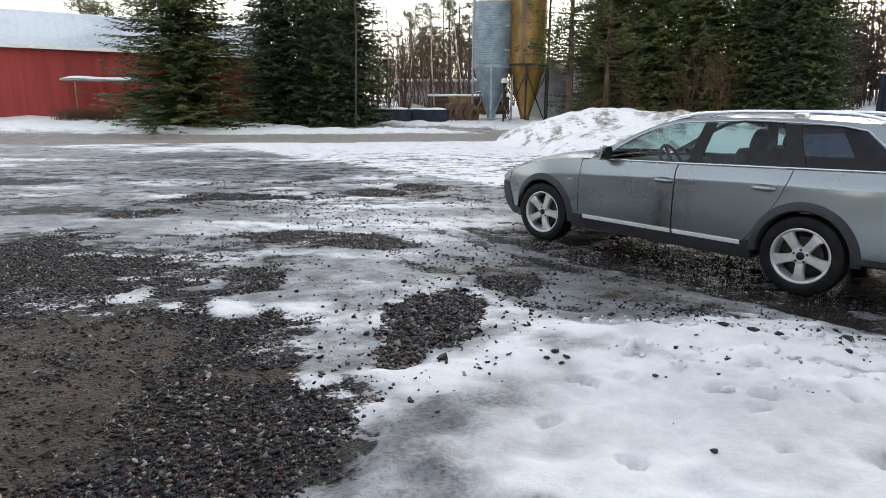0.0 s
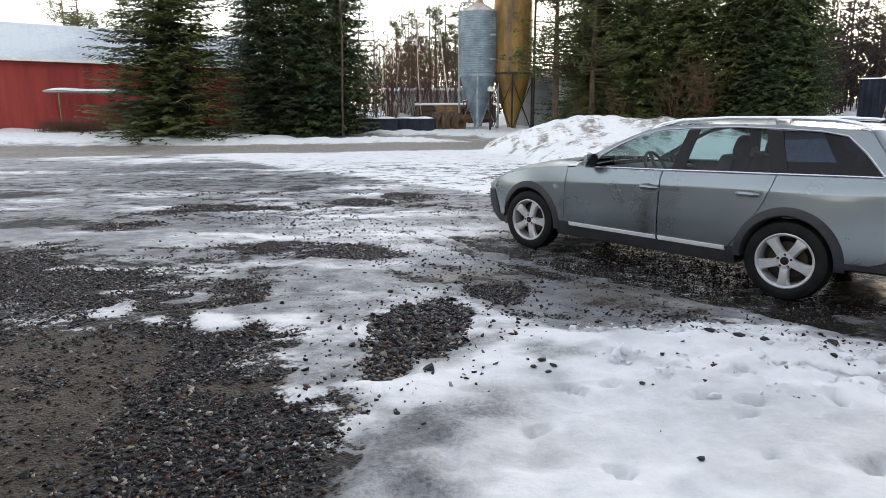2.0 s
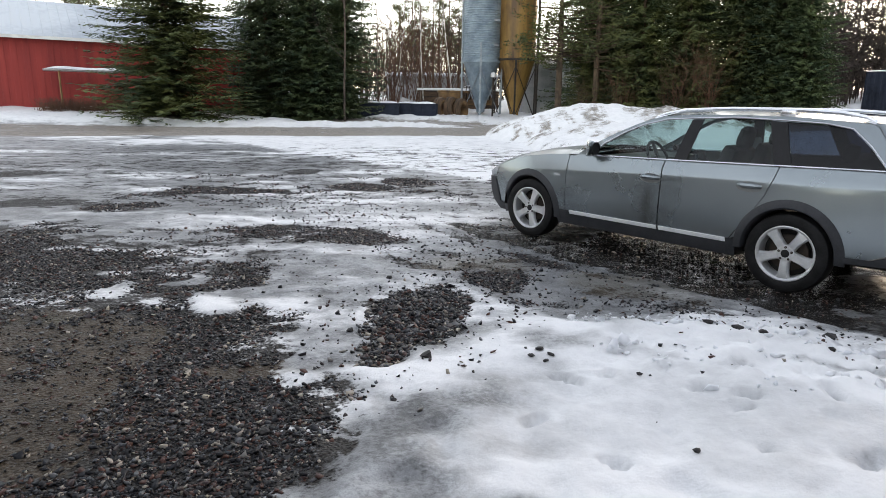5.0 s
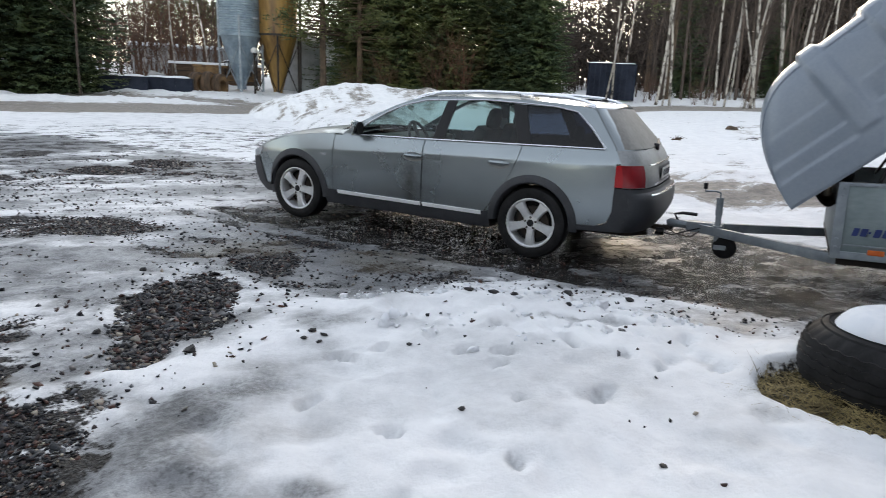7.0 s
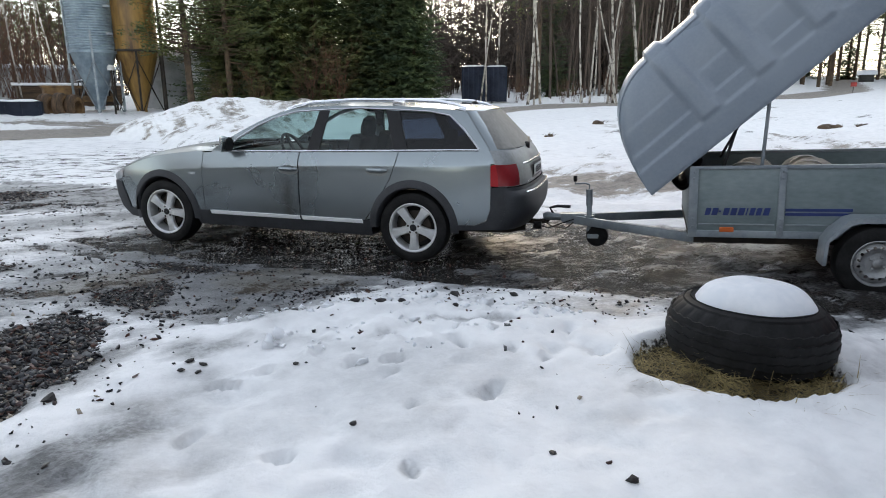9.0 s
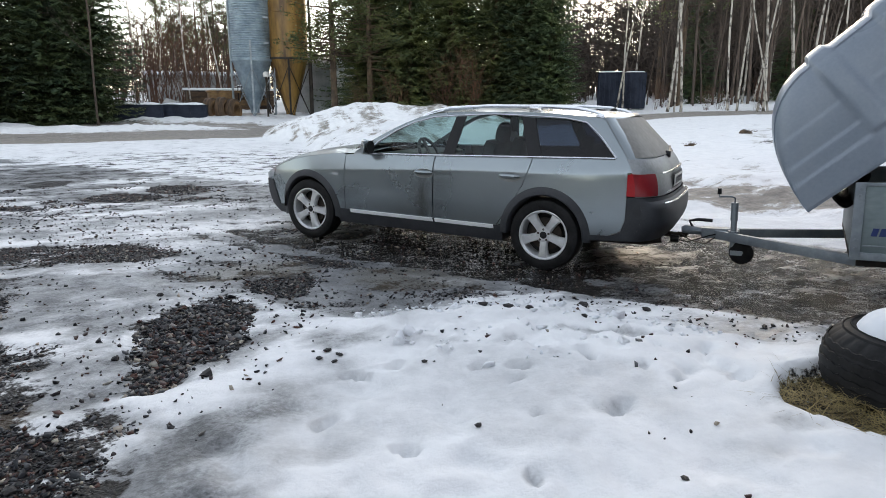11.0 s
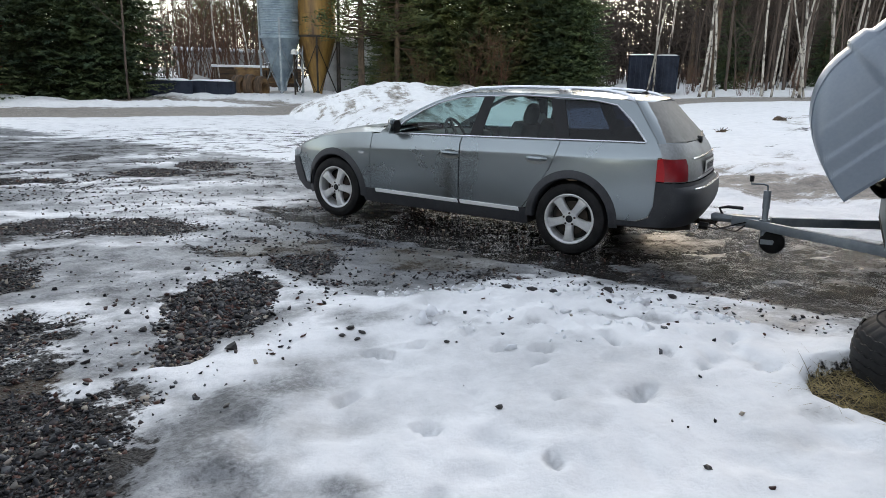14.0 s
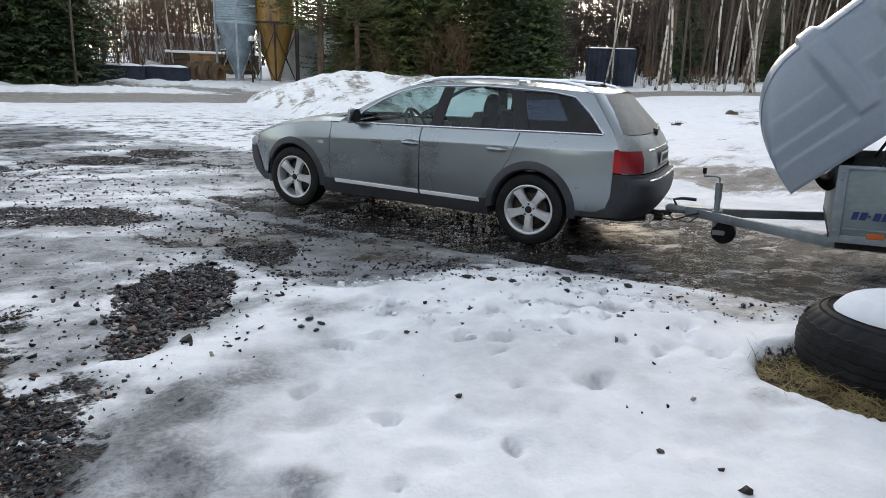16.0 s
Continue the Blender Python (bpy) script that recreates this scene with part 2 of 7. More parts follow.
GAPS = [(-2.55, 4.6, 0.36, 0.5), (-1.5, 4.5, 0.42, 0.32), (-2.1, 5.75, 0.55, 0.28), (-0.75, 4.75, 0.42, 1.15), (-0.85, 5.9, 0.6, 0.4), (-0.72, 3.55, 0.22, 0.5), (-2.0, 5.0, 0.3, 0.14), (-1.9, 6.3, 0.7, 0.16)]
FROST = [(-1.0, 2.25, 0.2, 0.16), (-1.66, 2.62, 0.22, 0.2), (-2.1, 2.6, 0.25, 0.16), (-0.62, 2.95, 0.10, 0.12), (-0.2, 4.1, 0.12, 0.1), (-2.9, 3.3, 0.3, 0.2)]
THIN = [(-0.1, 2.25, 0.75, 0.55, 0), (-0.5, 3.2, 0.35, 0.7, 0), (-0.3, 2.55, 0.55, 0.5, 0), (-0.75, 4.6, 0.3, 0.7, 0), (0.35, 2.1, 0.5, 0.35, 20), (-0.25, 2.9, 0.3, 0.5, 0), (0.1, 3.1, 0.6, 0.25, 25), (0.55, 3.7, 0.45, 0.3, 0), (1.3, 3.45, 0.5, 0.14, -25), (2.3, 3.3, 0.5, 0.14, -30)]
DIRT = [(-1.85, 2.75, 0.62, 1.05, 15), (-2.6, 3.6, 0.75, 0.6, 0), (-2.7, 2.6, 1.0, 1.2, 0), (-1.0, 3.35, 0.28, 0.22, 0), (1.6, 5.3, 0.7, 0.35, -20), (0.4, 5.9, 0.5, 0.25, 0)]
PRINTS = [(2.18, 2.73), (2.28, 2.53), (1.8, 2.38), (1.4, 2.44), (1.47, 2.82), (2.71, 2.83), (1.05, 2.63), (1.56, 2.95), (2.0, 2.98), (2.45, 2.95), (1.25, 3.3), (2.6, 2.45), (1.15, 2.0), (0.75, 2.35), (0.45, 2.7), (1.7, 3.35)]
rp = random.Random(31)
PRINTS += [(rp.uniform(0.3, 3.0), rp.uniform(1.7, 3.7)) for _ in range(5)]
TYRE = (3.275, 2.037)


def along(x, y):
    """Metres along the wet wheel track, and metres from its near edge."""
    u, v = x - TRACK_AT.x, y - TRACK_AT.y
    return u * TRACK_AHEAD.x + v * TRACK_AHEAD.y, u * TRACK_LEFT.x + v * TRACK_LEFT.y


def cover(x, y):
    """How bare, how icy and how sandy the ground is."""
    s, d = along(x, y)
    n1, n2, n3 = fbm(x, y, 1.1, 3, 5), fbm(x, y * 1.6, 0.35, 11, 4), fbm(x * 0.5, y * 1.4, 2.5, 23, 4)
    wx, wy = x + 0.22 * fbm(x, y, 0.7, 71, 3), y + 0.22 * fbm(x, y, 0.7, 77, 3)
    m = np.full(np.shape(x), -1.0)
    for e in BARE:
        m = np.maximum(m, blot(wx, wy, *e))
    for e in GAPS:
        m = np.minimum(m, 0.16 - 0.9 * blot(wx, wy, *e) + 0.9 * np.abs(n2) + 0.5 * n1)
    edge = 0.32 + 0.30 * np.clip(s - 0.2, 0, 1.2)
    track = band(d, -2.5, edge, 0.22) * step(4.6, 3.0, s) * step(-9, -6, s)
    track = track * (1 - 0.30 * step(-0.8, -2.0, s) * step(-0.2, -0.8, d))
    ridge = band(d, 0.28, 0.5, 0.10) * step(-1.2, 0.4, s) * step(4.6, 3.6, s)
    mud = band(d, 0.45, 1.35, 0.25) * step(-0.9, 0.8, s) * step(3.7, 2.4, s)
    glaze = band(d, 0.5, 1.95, 0.22) * step(-0.3, 0.7, s) * step(3.6, 2.6, s)
    bare = np.clip(0.50 + 2.2 * np.clip(m, -1, 0.5) + 0.55 * n1 + 0.6 * n2, 0, 1.6) * step(-0.9, -0.5, m)
    bare = bare * (1 - 0.65 * step(3.8, 4.8, y) * step(-0.08, 0.28, n1 + 0.5 * n2) * step(-0.9, -1.3, x))
    bare = np.maximum(bare, np.clip((track - ridge * 0.75) * 1.10 + 0.6 * n1 + 0.6 * n2 - 0.2, 0, 1))
    bare = np.maximum(bare, glaze * np.clip(0.24 + 0.8 * n2 + 0.6 * n1, 0, 0.75))
    bare = np.maximum(bare, np.clip(mud * 0.70 + 0.55 * n1 + 0.5 * n2 - 0.38, 0, 1))
    for e in FROST:
        bare = bare * (1 - 0.30 * step(-0.2, 0.7, blot(wx, wy, *e)))
    far = step(7.5, 10, y) * step(8, 3, x)
    streak = np.clip(1.6 * n3 + 1.3 * n2 - 0.45, 0, 1) * far * step(25, 18, y)
    bare = np.maximum(bare, streak * 0.62)
    bare = np.maximum(bare, (0.33 + 0.25 * n3 + 0.25 * n2) * far * step(23, 17, y) * step(3.0, 1.5, x - 0.12 * y))
    slab = step(0.1, 0.6, d - edge - 0.25 - 0.34 * band(s, 0.9, 3.2, 0.5) + 0.25 * n1 + 0.2 * n2) * step(-1.35, -0.35, x + 0.4 * n1 + 0.3 * n2) * step(4.6, 3.9, y) * step(2.55, 1.35, y - 1.0 * x - 1.4)
    n4 = fbm(x * 0.6, y * 1.5, 0.9, 83, 4)
    ice = np.clip(0.42 + 0.3 * step(5.0, 7.5, y) + 1.0 * n3 + 1.0 * n4 + 0.6 * n2, 0, 1) * (1 - slab) * 0.85
    ice = np.maximum(ice, 0.58 * np.clip(1.15 + 1.6 * m + 1.0 * n2 + 0.9 * n1, 0, 1) * (1 - 0.8 * slab))
    ice = np.maximum(ice, np.maximum(step(0.15, 0.8, track), glaze))
    ice = np.maximum(ice, np.clip(1.0 + 0.9 * n4 + 0.8 * n3, 0, 0.98) * step(5.0, 7.0, y) * step(26, 19, y) * step(7, 4, x) * (1 - slab))
    ice *= 1 - 0.85 * step(-2.9, -3.6, d) * step(-8.5, -4, -s + 4)
    ice = np.where(d < -3.0, ice * 0.35, ice)
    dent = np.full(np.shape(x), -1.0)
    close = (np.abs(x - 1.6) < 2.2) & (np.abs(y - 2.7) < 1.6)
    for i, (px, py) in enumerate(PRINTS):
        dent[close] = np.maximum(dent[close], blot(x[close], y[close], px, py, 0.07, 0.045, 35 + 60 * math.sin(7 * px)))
    thin = np.full(np.shape(x), -1.0)
    for e in THIN:
        thin = np.maximum(thin, blot(wx, wy, *e))
    # greyer towards low x: the lens's dark corner, partly put into this mask
    ice = np.maximum(ice, slab * np.clip(0.02 + 0.8 * n1 + 0.8 * n2 + 0.35 * step(1.1, -0.6, x), 0, 0.5))
    ice = np.maximum(ice, np.clip(0.36 + 0.55 * thin + 0.7 * n1 + 0.7 * n2, 0, 0.78) * step(-0.5, 0.1, thin))
    n5 = fbm(x, y, 0.9, 101, 4)
    # thin wet snow, greyed further to carry the lens's dark left corner
    veil = slab * step(1.35, 0.15, x - 0.2 * (y - 2.4) + 0.5 * n5)
    ice = np.maximum(ice, veil * np.clip(0.60 + 0.8 * n5 + 0.5 * n1 + 0.4 * n2, 0.0, 0.9))
    ice = np.maximum(ice, slab * np.clip(0.12 + 0.9 * n5, 0, 0.4))
    # footprint dents are tinted grey by way of the ice mask
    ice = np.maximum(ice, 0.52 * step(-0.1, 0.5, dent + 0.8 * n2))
    rd = away(x, y, ROAD)
    sp = away(x, y, SPUR)
    lane = np.interp(x, [14, 30], [0.8, 0.5])
    road = 1 - step(3.1 * lane, 4.3 * lane, rd + 0.5 * n1 * lane)
    spur = 1 - step(1.6, 2.3, sp + 0.4 * n1)
    sand = np.maximum(road, 0.85 * spur)
    sand = np.maximum(sand, band(d, -6.6, -4.9, 0.4) * np.clip(0.75 + 0.9 * n2, 0, 1) * step(-12, -8, s) * step(3.5, 1.5, s))
    pl = np.maximum(blot(x, y, 8, 28.4, 6.5, 3.6), blot(x, y, 5.3, 21.5, 2.8, 3.6))
    sand = np.maximum(sand, step(0, 0.15, pl) * np.clip(0.34 + 0.7 * n1 + 0.7 * n2, 0, 0.75))
    ice = ice * (1 - step(-0.1, 0.1, pl))
    field = step(-3.4, -5.5, d) * step(4, -1, s) * step(4.2, 6, rd)
    sand = np.maximum(sand, field * np.clip(1.0 * n1 + 0.9 * n3 - 0.08, 0, 0.6))
    sand = np.maximum(sand, np.clip(0.45 + 0.8 * np.maximum(blot(wx, wy, 7.6, 7.9, 2.6, 0.8, -48), blot(wx, wy, 11.5, 9.6, 2.0, 0.7, -40)) + 0.7 * n1 + 0.5 * n2, 0, 0.9) * step(-0.3, 0.2, np.maximum(blot(wx, wy, 7.6, 7.9, 2.6, 0.8, -48), blot(wx, wy, 11.5, 9.6, 2.0, 0.7, -40))))
    beyond = step(3.4, 4.4, rd) * step(0, 1, y - np.interp(x, [p[0] for p in ROAD], [p[1] for p in ROAD])) * step(2.0, 2.6, sp)
    ice *= (1 - beyond)
    pit = blot(x, y, TYRE[0] - 0.24, TYRE[1] - 0.11, 0.49, 0.36, -46) + 0.10 * fbm(x, y, 0.16, 63, 2)
    bare = np.maximum(step(-0.06, 0.04, pit), bare * (1 - step(-0.45, -0.08, pit)))
    sand = np.maximum(step(-0.06, 0.04, pit) * 0.6, sand * (1 - step(-0.45, -0.08, pit)))
    dirt = np.full(np.shape(x), -1.0)
    for e in DIRT:
        dirt = np.maximum(dirt, blot(wx, wy, *e))
    dirt = np.clip(0.55 + 0.9 * dirt + 0.5 * n1 + 0.4 * n2, 0, 1)
    puddle = np.clip(track * 1.1 + 0.9 * n1 + 0.6 * n2 - 0.35, 0, 1) * band(d, -2.6, 0.35, 0.15) * step(-4.5, -2.5, s)
    return bare, ice, sand, slab, beyond, road, spur, dirt, puddle, slab


def height(x, y, detail=True):
    """The ground's height, snow on it included."""
    x, y = np.asarray(x, float), np.asarray(y, float)
    r = np.hypot(x, y)
    bearing = np.degrees(np.arctan2(x, y))
    slope = np.interp(bearing, [-180, -60, -32, -8, 5, 25, 40, 75, 180], [0, 0.045, 0.052, 0.036, 0.024, 0.030, 0.045, 0.04, 0])
    start = np.interp(bearing, [-180, -10, 12, 40, 180], [30, 30, 26, 20, 20])
    z = slope * (np.sqrt((np.clip(r, 0, 130) - start) ** 2 + 9) + np.clip(r, 0, 130) - start) / 2
    z = z - slope * 0.1 - 0.075 * step(0.0, 0.55, blot(x, y, 2.5, 6.2, 4.2, 3.0, -40))
    rd = away(x, y, ROAD)
    z = z + 0.25 * fbm(x, y, 9, 31, 3) * step(10, 30, r) * step(2, 7, rd)
    pile = np.maximum(1.42 * np.clip(blot(x, y, 6.4, 28.8, 4.6, 3.2), 0, 1) ** 0.6, 1.28 * np.clip(blot(x, y, 9.6, 27.9, 4.2, 3.0), 0, 1) ** 0.6)
    pile = np.maximum(pile, 0.95 * np.clip(blot(x, y, 5.3, 21.5, 2.6, 3.4), 0, 1) ** 0.7)
    pile = pile * (1 + 0.26 * fbm(x, y, 1.6, 41, 4)) + 0.10 * fbm(x, y, 0.8, 43, 3) * (pile > 0.05)
    z = z + np.clip(pile, 0, 3)
    if not detail:
        return z
    bare, ice, sand, slab, beyond, road, spur, dirt, puddle, _ = cover(x, y)
    near = step(60, 25, r)
    snow = np.clip(1 - bare, 0, 1) * (1 - road) * (1 - spur)
    deep = 0.018 + 0.04 * slab + 0.30 * beyond + 0.03 * (1 - ice)
    lumps = fbm(x, y, 0.45, 52, 3)
    z = z + snow * deep * (0.8 + 0.5 * fbm(x, y, 0.8, 51, 4)) + 0.009 * fbm(x, y, 0.20, 53, 3) * near * (0.4 + snow)
    z = z + (0.020 * lumps + 0.007 * fbm(x, y, 0.11, 58, 3) - 0.05 * np.clip(fbm(x, y, 0.20, 59, 3) - 0.16, 0, 1)) * near * snow * (0.5 + 0.7 * slab)
    z = z + 0.42 * fbm(x, y, 2.2, 61, 6) * step(-3.2, -5.0, along(x, y)[1]) * step(3, -2, along(x, y)[0]) * near * snow
    z = z + 0.03 * fbm(x, y, 2.4, 57, 3) * near * step(0.8, 3, np.abs(along(x, y)[1] + 0.9) - 0.4)
    z = z + 0.045 * fbm(x, y, 0.10, 68, 3) * step(-0.2, 0.5, blot(x, y, 1.85, 3.45, 1.1, 0.6, -15)) * snow
    rag = 0.45 * fbm(x, y, 0.12, 67, 3)
    for i, (px, py) in enumerate(PRINTS):
        b = blot(x, y, px, py, 0.052 + 0.022 * (i % 3), 0.036 + 0.010 * (i % 2), 35 + 60 * math.sin(7 * px)) + rag
        z = z - (0.024 + 0.012 * (i % 3)) * step(-0.05, 0.3, b)
    mound = blot(x, y, TYRE[0], TYRE[1], 0.95, 0.85)
    pit = blot(x, y, TYRE[0] - 0.24, TYRE[1] - 0.11, 0.49, 0.36, -46) + 0.10 * fbm(x, y, 0.16, 63, 2)
    z = z + 0.10 * step(0.0, 0.7, mound)
    k = step(-0.10, 0.10, pit)
    z = z * (1 - k) - 0.02 * k
    return z


def spaced(lo, hi, fine, far_lo, far_hi, grow):
    inner = list(np.arange(lo, hi, fine))
    left, right, stp = [lo], [inner[-1]], fine
    while left[-1] > far_lo:
        stp = min(stp * grow, 60)
        left.append(left[-1] - stp)
    stp = fine
    while right[-1] < far_hi:
        stp = min(stp * grow, 60)
        right.append(right[-1] + stp)
    return np.array(left[:0:-1] + inner + right[1:])


gx, gy = spaced(-3.2, 5.0, 0.032, -900, 900, 1.042), spaced(1.3, 7.5, 0.033, -300, 1500, 1.029)
GX, GY = np.meshgrid(gx, gy)
GZ = height(GX, GY)
nb, ni, ns, nd, nw, nv = (cover(GX, GY)[i] for i in (0, 1, 2, 7, 8, 9))
me = bpy.data.meshes.new("ground")
me.vertices.add(GX.size)
me.vertices.foreach_set("co", np.stack([GX, GY, GZ], -1).astype(np.float32).ravel())
ww, hh = len(gx), len(gy)
ii = (np.arange(hh - 1)[:, None] * ww + np.arange(ww - 1)[None, :]).ravel()
quads = np.stack([ii, ii + 1, ii + ww + 1, ii + ww], -1).astype(np.int32)
me.loops.add(quads.size)
me.loops.foreach_set("vertex_index", quads.ravel())
me.polygons.add(len(quads))
me.polygons.foreach_set("loop_start", np.arange(0, quads.size, 4, dtype=np.int32))
me.polygons.foreach_set("use_smooth", np.ones(len(quads), bool))
me.update(calc_edges=True)
for key, val in (("bare", nb), ("ice", ni), ("sand", ns), ("dirt", nd), ("puddle", nw), ("veil", nv)):
    me.attributes.new(key, "FLOAT", "POINT").data.foreach_set("value", np.clip(val, 0, 1.6).astype(np.float32).ravel())


def ground_material():
    m = bpy.data.materials.new("snow_ice_and_gravel")
    m.use_nodes = True
    n, k = m.node_tree.nodes, m.node_tree.links
    b = n["Principled BSDF"]
    co = n.new("ShaderNodeTexCoord")

    def noise_node(scale, detail=4, rough=0.55):
        t = n.new("ShaderNodeTexNoise")
        t.inputs["Scale"].default_value, t.inputs["Detail"].default_value, t.inputs["Roughness"].default_value = scale, detail, rough
        k.new(co.outputs["Object"], t.inputs["Vector"])
        return t.outputs["Fac"]

    def maths(op, a, c=None, e=None):
        t = n.new("ShaderNodeMath")
        t.operation = op
        for i, v in enumerate((a, c, e)):
            if v is None:
                continue
            if isinstance(v, (int, float)):
                t.inputs[i].default_value = v
            else:
                k.new(v, t.inputs[i])
        return t.outputs[0]

    def ramp(v, a, c, lo=0.0, hi=1.0):
        t = n.new("ShaderNodeMapRange")
        t.interpolation_type = "SMOOTHSTEP"
        for key, val in (("From Min", a), ("From Max", c), ("To Min", lo), ("To Max", hi)):
            t.inputs[key].default_value = val
        k.new(v, t.inputs["Value"])
        return t.outputs["Result"]

    def mix(f, a, c):
        t = n.new("ShaderNodeMix")
        t.data_type = "RGBA"
        k.new(f, t.inputs["Factor"])
        for key, v in (("A", a), ("B", c)):
            if isinstance(v, tuple):
                t.inputs[key].default_value = (*v, 1)
            else:
                k.new(v, t.inputs[key])
        return t.outputs["Result"]

    def field(name):
        t = n.new("ShaderNodeAttribute")
        t.attribute_name = name
        return t.outputs["Fac"]

    fine, mid, broad = noise_node(38), noise_node(7), noise_node(1.6)
    vor = n.new("ShaderNodeTexVoronoi")
    vor.inputs["Scale"].default_value = 55
    k.new(co.outputs["Object"], vor.inputs["Vector"])
    vor2 = n.new("ShaderNodeTexVoronoi")
    vor2.inputs["Scale"].default_value = 95
    k.new(co.outputs["Object"], vor2.inputs["Vector"])
    grain = noise_node(160, 2)
    wide = noise_node(3.1, 9, 0.72)
    pebble = mix(vor.outputs["Color"], (0.012, 0.012, 0.013), (0.075, 0.069, 0.066))
    pebble = mix(ramp(vor2.outputs["Distance"], 0.2, 0.75), pebble, (0.012, 0.010, 0.009))
    pebble = mix(ramp(mid, 0.5, 0.68, 0.0, 0.35), pebble, (0.045, 0.036, 0.030))
    earth = mix(ramp(maths("MULTIPLY_ADD", grain, 0.5, wide), 0.55, 0.95), (0.028, 0.020, 0.012), (0.092, 0.067, 0.046))
    earth = mix(ramp(broad, 0.52, 0.68, 0.0, 0.55), earth, (0.048, 0.045, 0.022))
    earth = mix(ramp(vor2.outputs["Color"], 0.76, 0.86, 0.0, 0.7), earth, (0.12, 0.11, 0.10))
    pebble = mix(ramp(maths("MULTIPLY_ADD", maths("SUBTRACT", wide, 0.5), 2.2, field("dirt")), 0.42, 0.66, 0.0, 0.9), pebble, earth)
    sandy = mix(ramp(maths("MULTIPLY_ADD", fine, 0.4, mid), 0.5, 0.9), (0.115, 0.094, 0.073), (0.31, 0.268, 0.22))
    icy = mix(ramp(maths("MULTIPLY_ADD", fine, 0.7, maths("MULTIPLY_ADD", mid, 0.5, maths("MULTIPLY", wide, 1.2))), 0.98, 1.46), (0.038, 0.040, 0.043), (0.43, 0.445, 0.46))
    icy = mix(ramp(maths("MULTIPLY_ADD", maths("SUBTRACT", fine, 0.5), 0.9, field("ice")), 0.82, 1.05, 0.0, 0.6), icy, (0.05, 0.052, 0.056))
    icy = mix(ramp(maths("MULTIPLY_ADD", maths("SUBTRACT", wide, 0.5), 1.6, field("dirt")), 0.5, 0.85, 0.0, 0.6), icy, (0.088, 0.076, 0.050))
    white = mix(ramp(maths("MULTIPLY_ADD", mid, 0.5, wide), 0.5, 0.95), (0.80, 0.81, 0.82), (0.92, 0.925, 0.93))
    white = mix(ramp(grain, 0.74, 0.80, 0.0, 0.4), white, (0.25, 0.24, 0.23))
    st = n.new("ShaderNodeMapping")
    st.inputs["Scale"].default_value = (0.8, 1.25, 1.0)
    k.new(co.outputs["Object"], st.inputs["Vector"])
    streaky = n.new("ShaderNodeTexNoise")
    streaky.inputs["Scale"].default_value, streaky.inputs["Detail"].default_value, streaky.inputs["Roughness"].default_value = 2.2, 10, 0.74
    k.new(st.outputs["Vector"], streaky.inputs["Vector"])
    jag = maths("MULTIPLY_ADD", maths("SUBTRACT", maths("MULTIPLY_ADD", mid, 0.8, fine), 0.9), 0.95, maths("MULTIPLY_ADD", streaky.outputs["Fac"], 2.6, -1.3))
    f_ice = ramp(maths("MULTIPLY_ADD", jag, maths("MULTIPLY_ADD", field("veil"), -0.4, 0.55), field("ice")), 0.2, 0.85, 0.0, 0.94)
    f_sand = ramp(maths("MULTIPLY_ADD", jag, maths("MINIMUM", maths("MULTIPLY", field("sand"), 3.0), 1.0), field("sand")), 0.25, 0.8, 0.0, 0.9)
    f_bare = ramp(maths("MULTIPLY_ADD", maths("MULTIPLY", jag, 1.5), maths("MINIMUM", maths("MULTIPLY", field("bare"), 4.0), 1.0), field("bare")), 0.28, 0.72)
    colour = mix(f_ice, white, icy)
    colour = mix(f_sand, colour, sandy)
    colour = mix(f_bare, colour, pebble)
    f_wet = ramp(maths("ADD", field("puddle"), maths("MULTIPLY", jag, 0.6)), 0.35, 0.6)
    colour = mix(maths("MULTIPLY", f_wet, 0.8), colour, (0.014, 0.012, 0.010))
    k.new(colour, b.inputs["Base Color"])
    wet = maths("MULTIPLY", f_ice, maths("SUBTRACT", 1.0, f_bare))
    r0 = maths("MULTIPLY_ADD", wet, -0.40, 0.80)
    r1 = maths("MULTIPLY_ADD", f_bare, -0.28, r0)
    r2 = maths("MAXIMUM", maths("MULTIPLY_ADD", maths("SUBTRACT", mid, 0.5), 0.7, r1), 0.12)
    k.new(maths("MAXIMUM", maths("MULTIPLY_ADD", f_wet, -0.55, r2), 0.07), b.inputs["Roughness"])
    k.new(maths("MULTIPLY_ADD", f_bare, -0.28, 0.5), b.inputs["Specular IOR Level"])
    bump = n.new("ShaderNodeBump")
    bump.inputs["Distance"].default_value = 0.05
    k.new(maths("MULTIPLY_ADD", f_bare, 0.28, 0.25), bump.inputs["Strength"])
    h = maths("MULTIPLY_ADD", maths("MULTIPLY", vor.outputs["Distance"], f_bare), -1.0, maths("MULTIPLY_ADD", fine, 0.5, maths("MULTIPLY_ADD", grain, 0.12, maths("MULTIPLY_ADD", wide, 2.5, mid))))
    k.new(h, bump.inputs["Height"])
    k.new(bump.outputs["Normal"], b.inputs["Normal"])
    return m


me.materials.append(ground_material())
tagged(new("ground", me), "thawing yard of snow, grey ice and wet gravel", "ground", kind="structure")


def floor_at(x, y):
    return float(height(np.array([x]), np.array([y]))[0])

# ---- trees ----


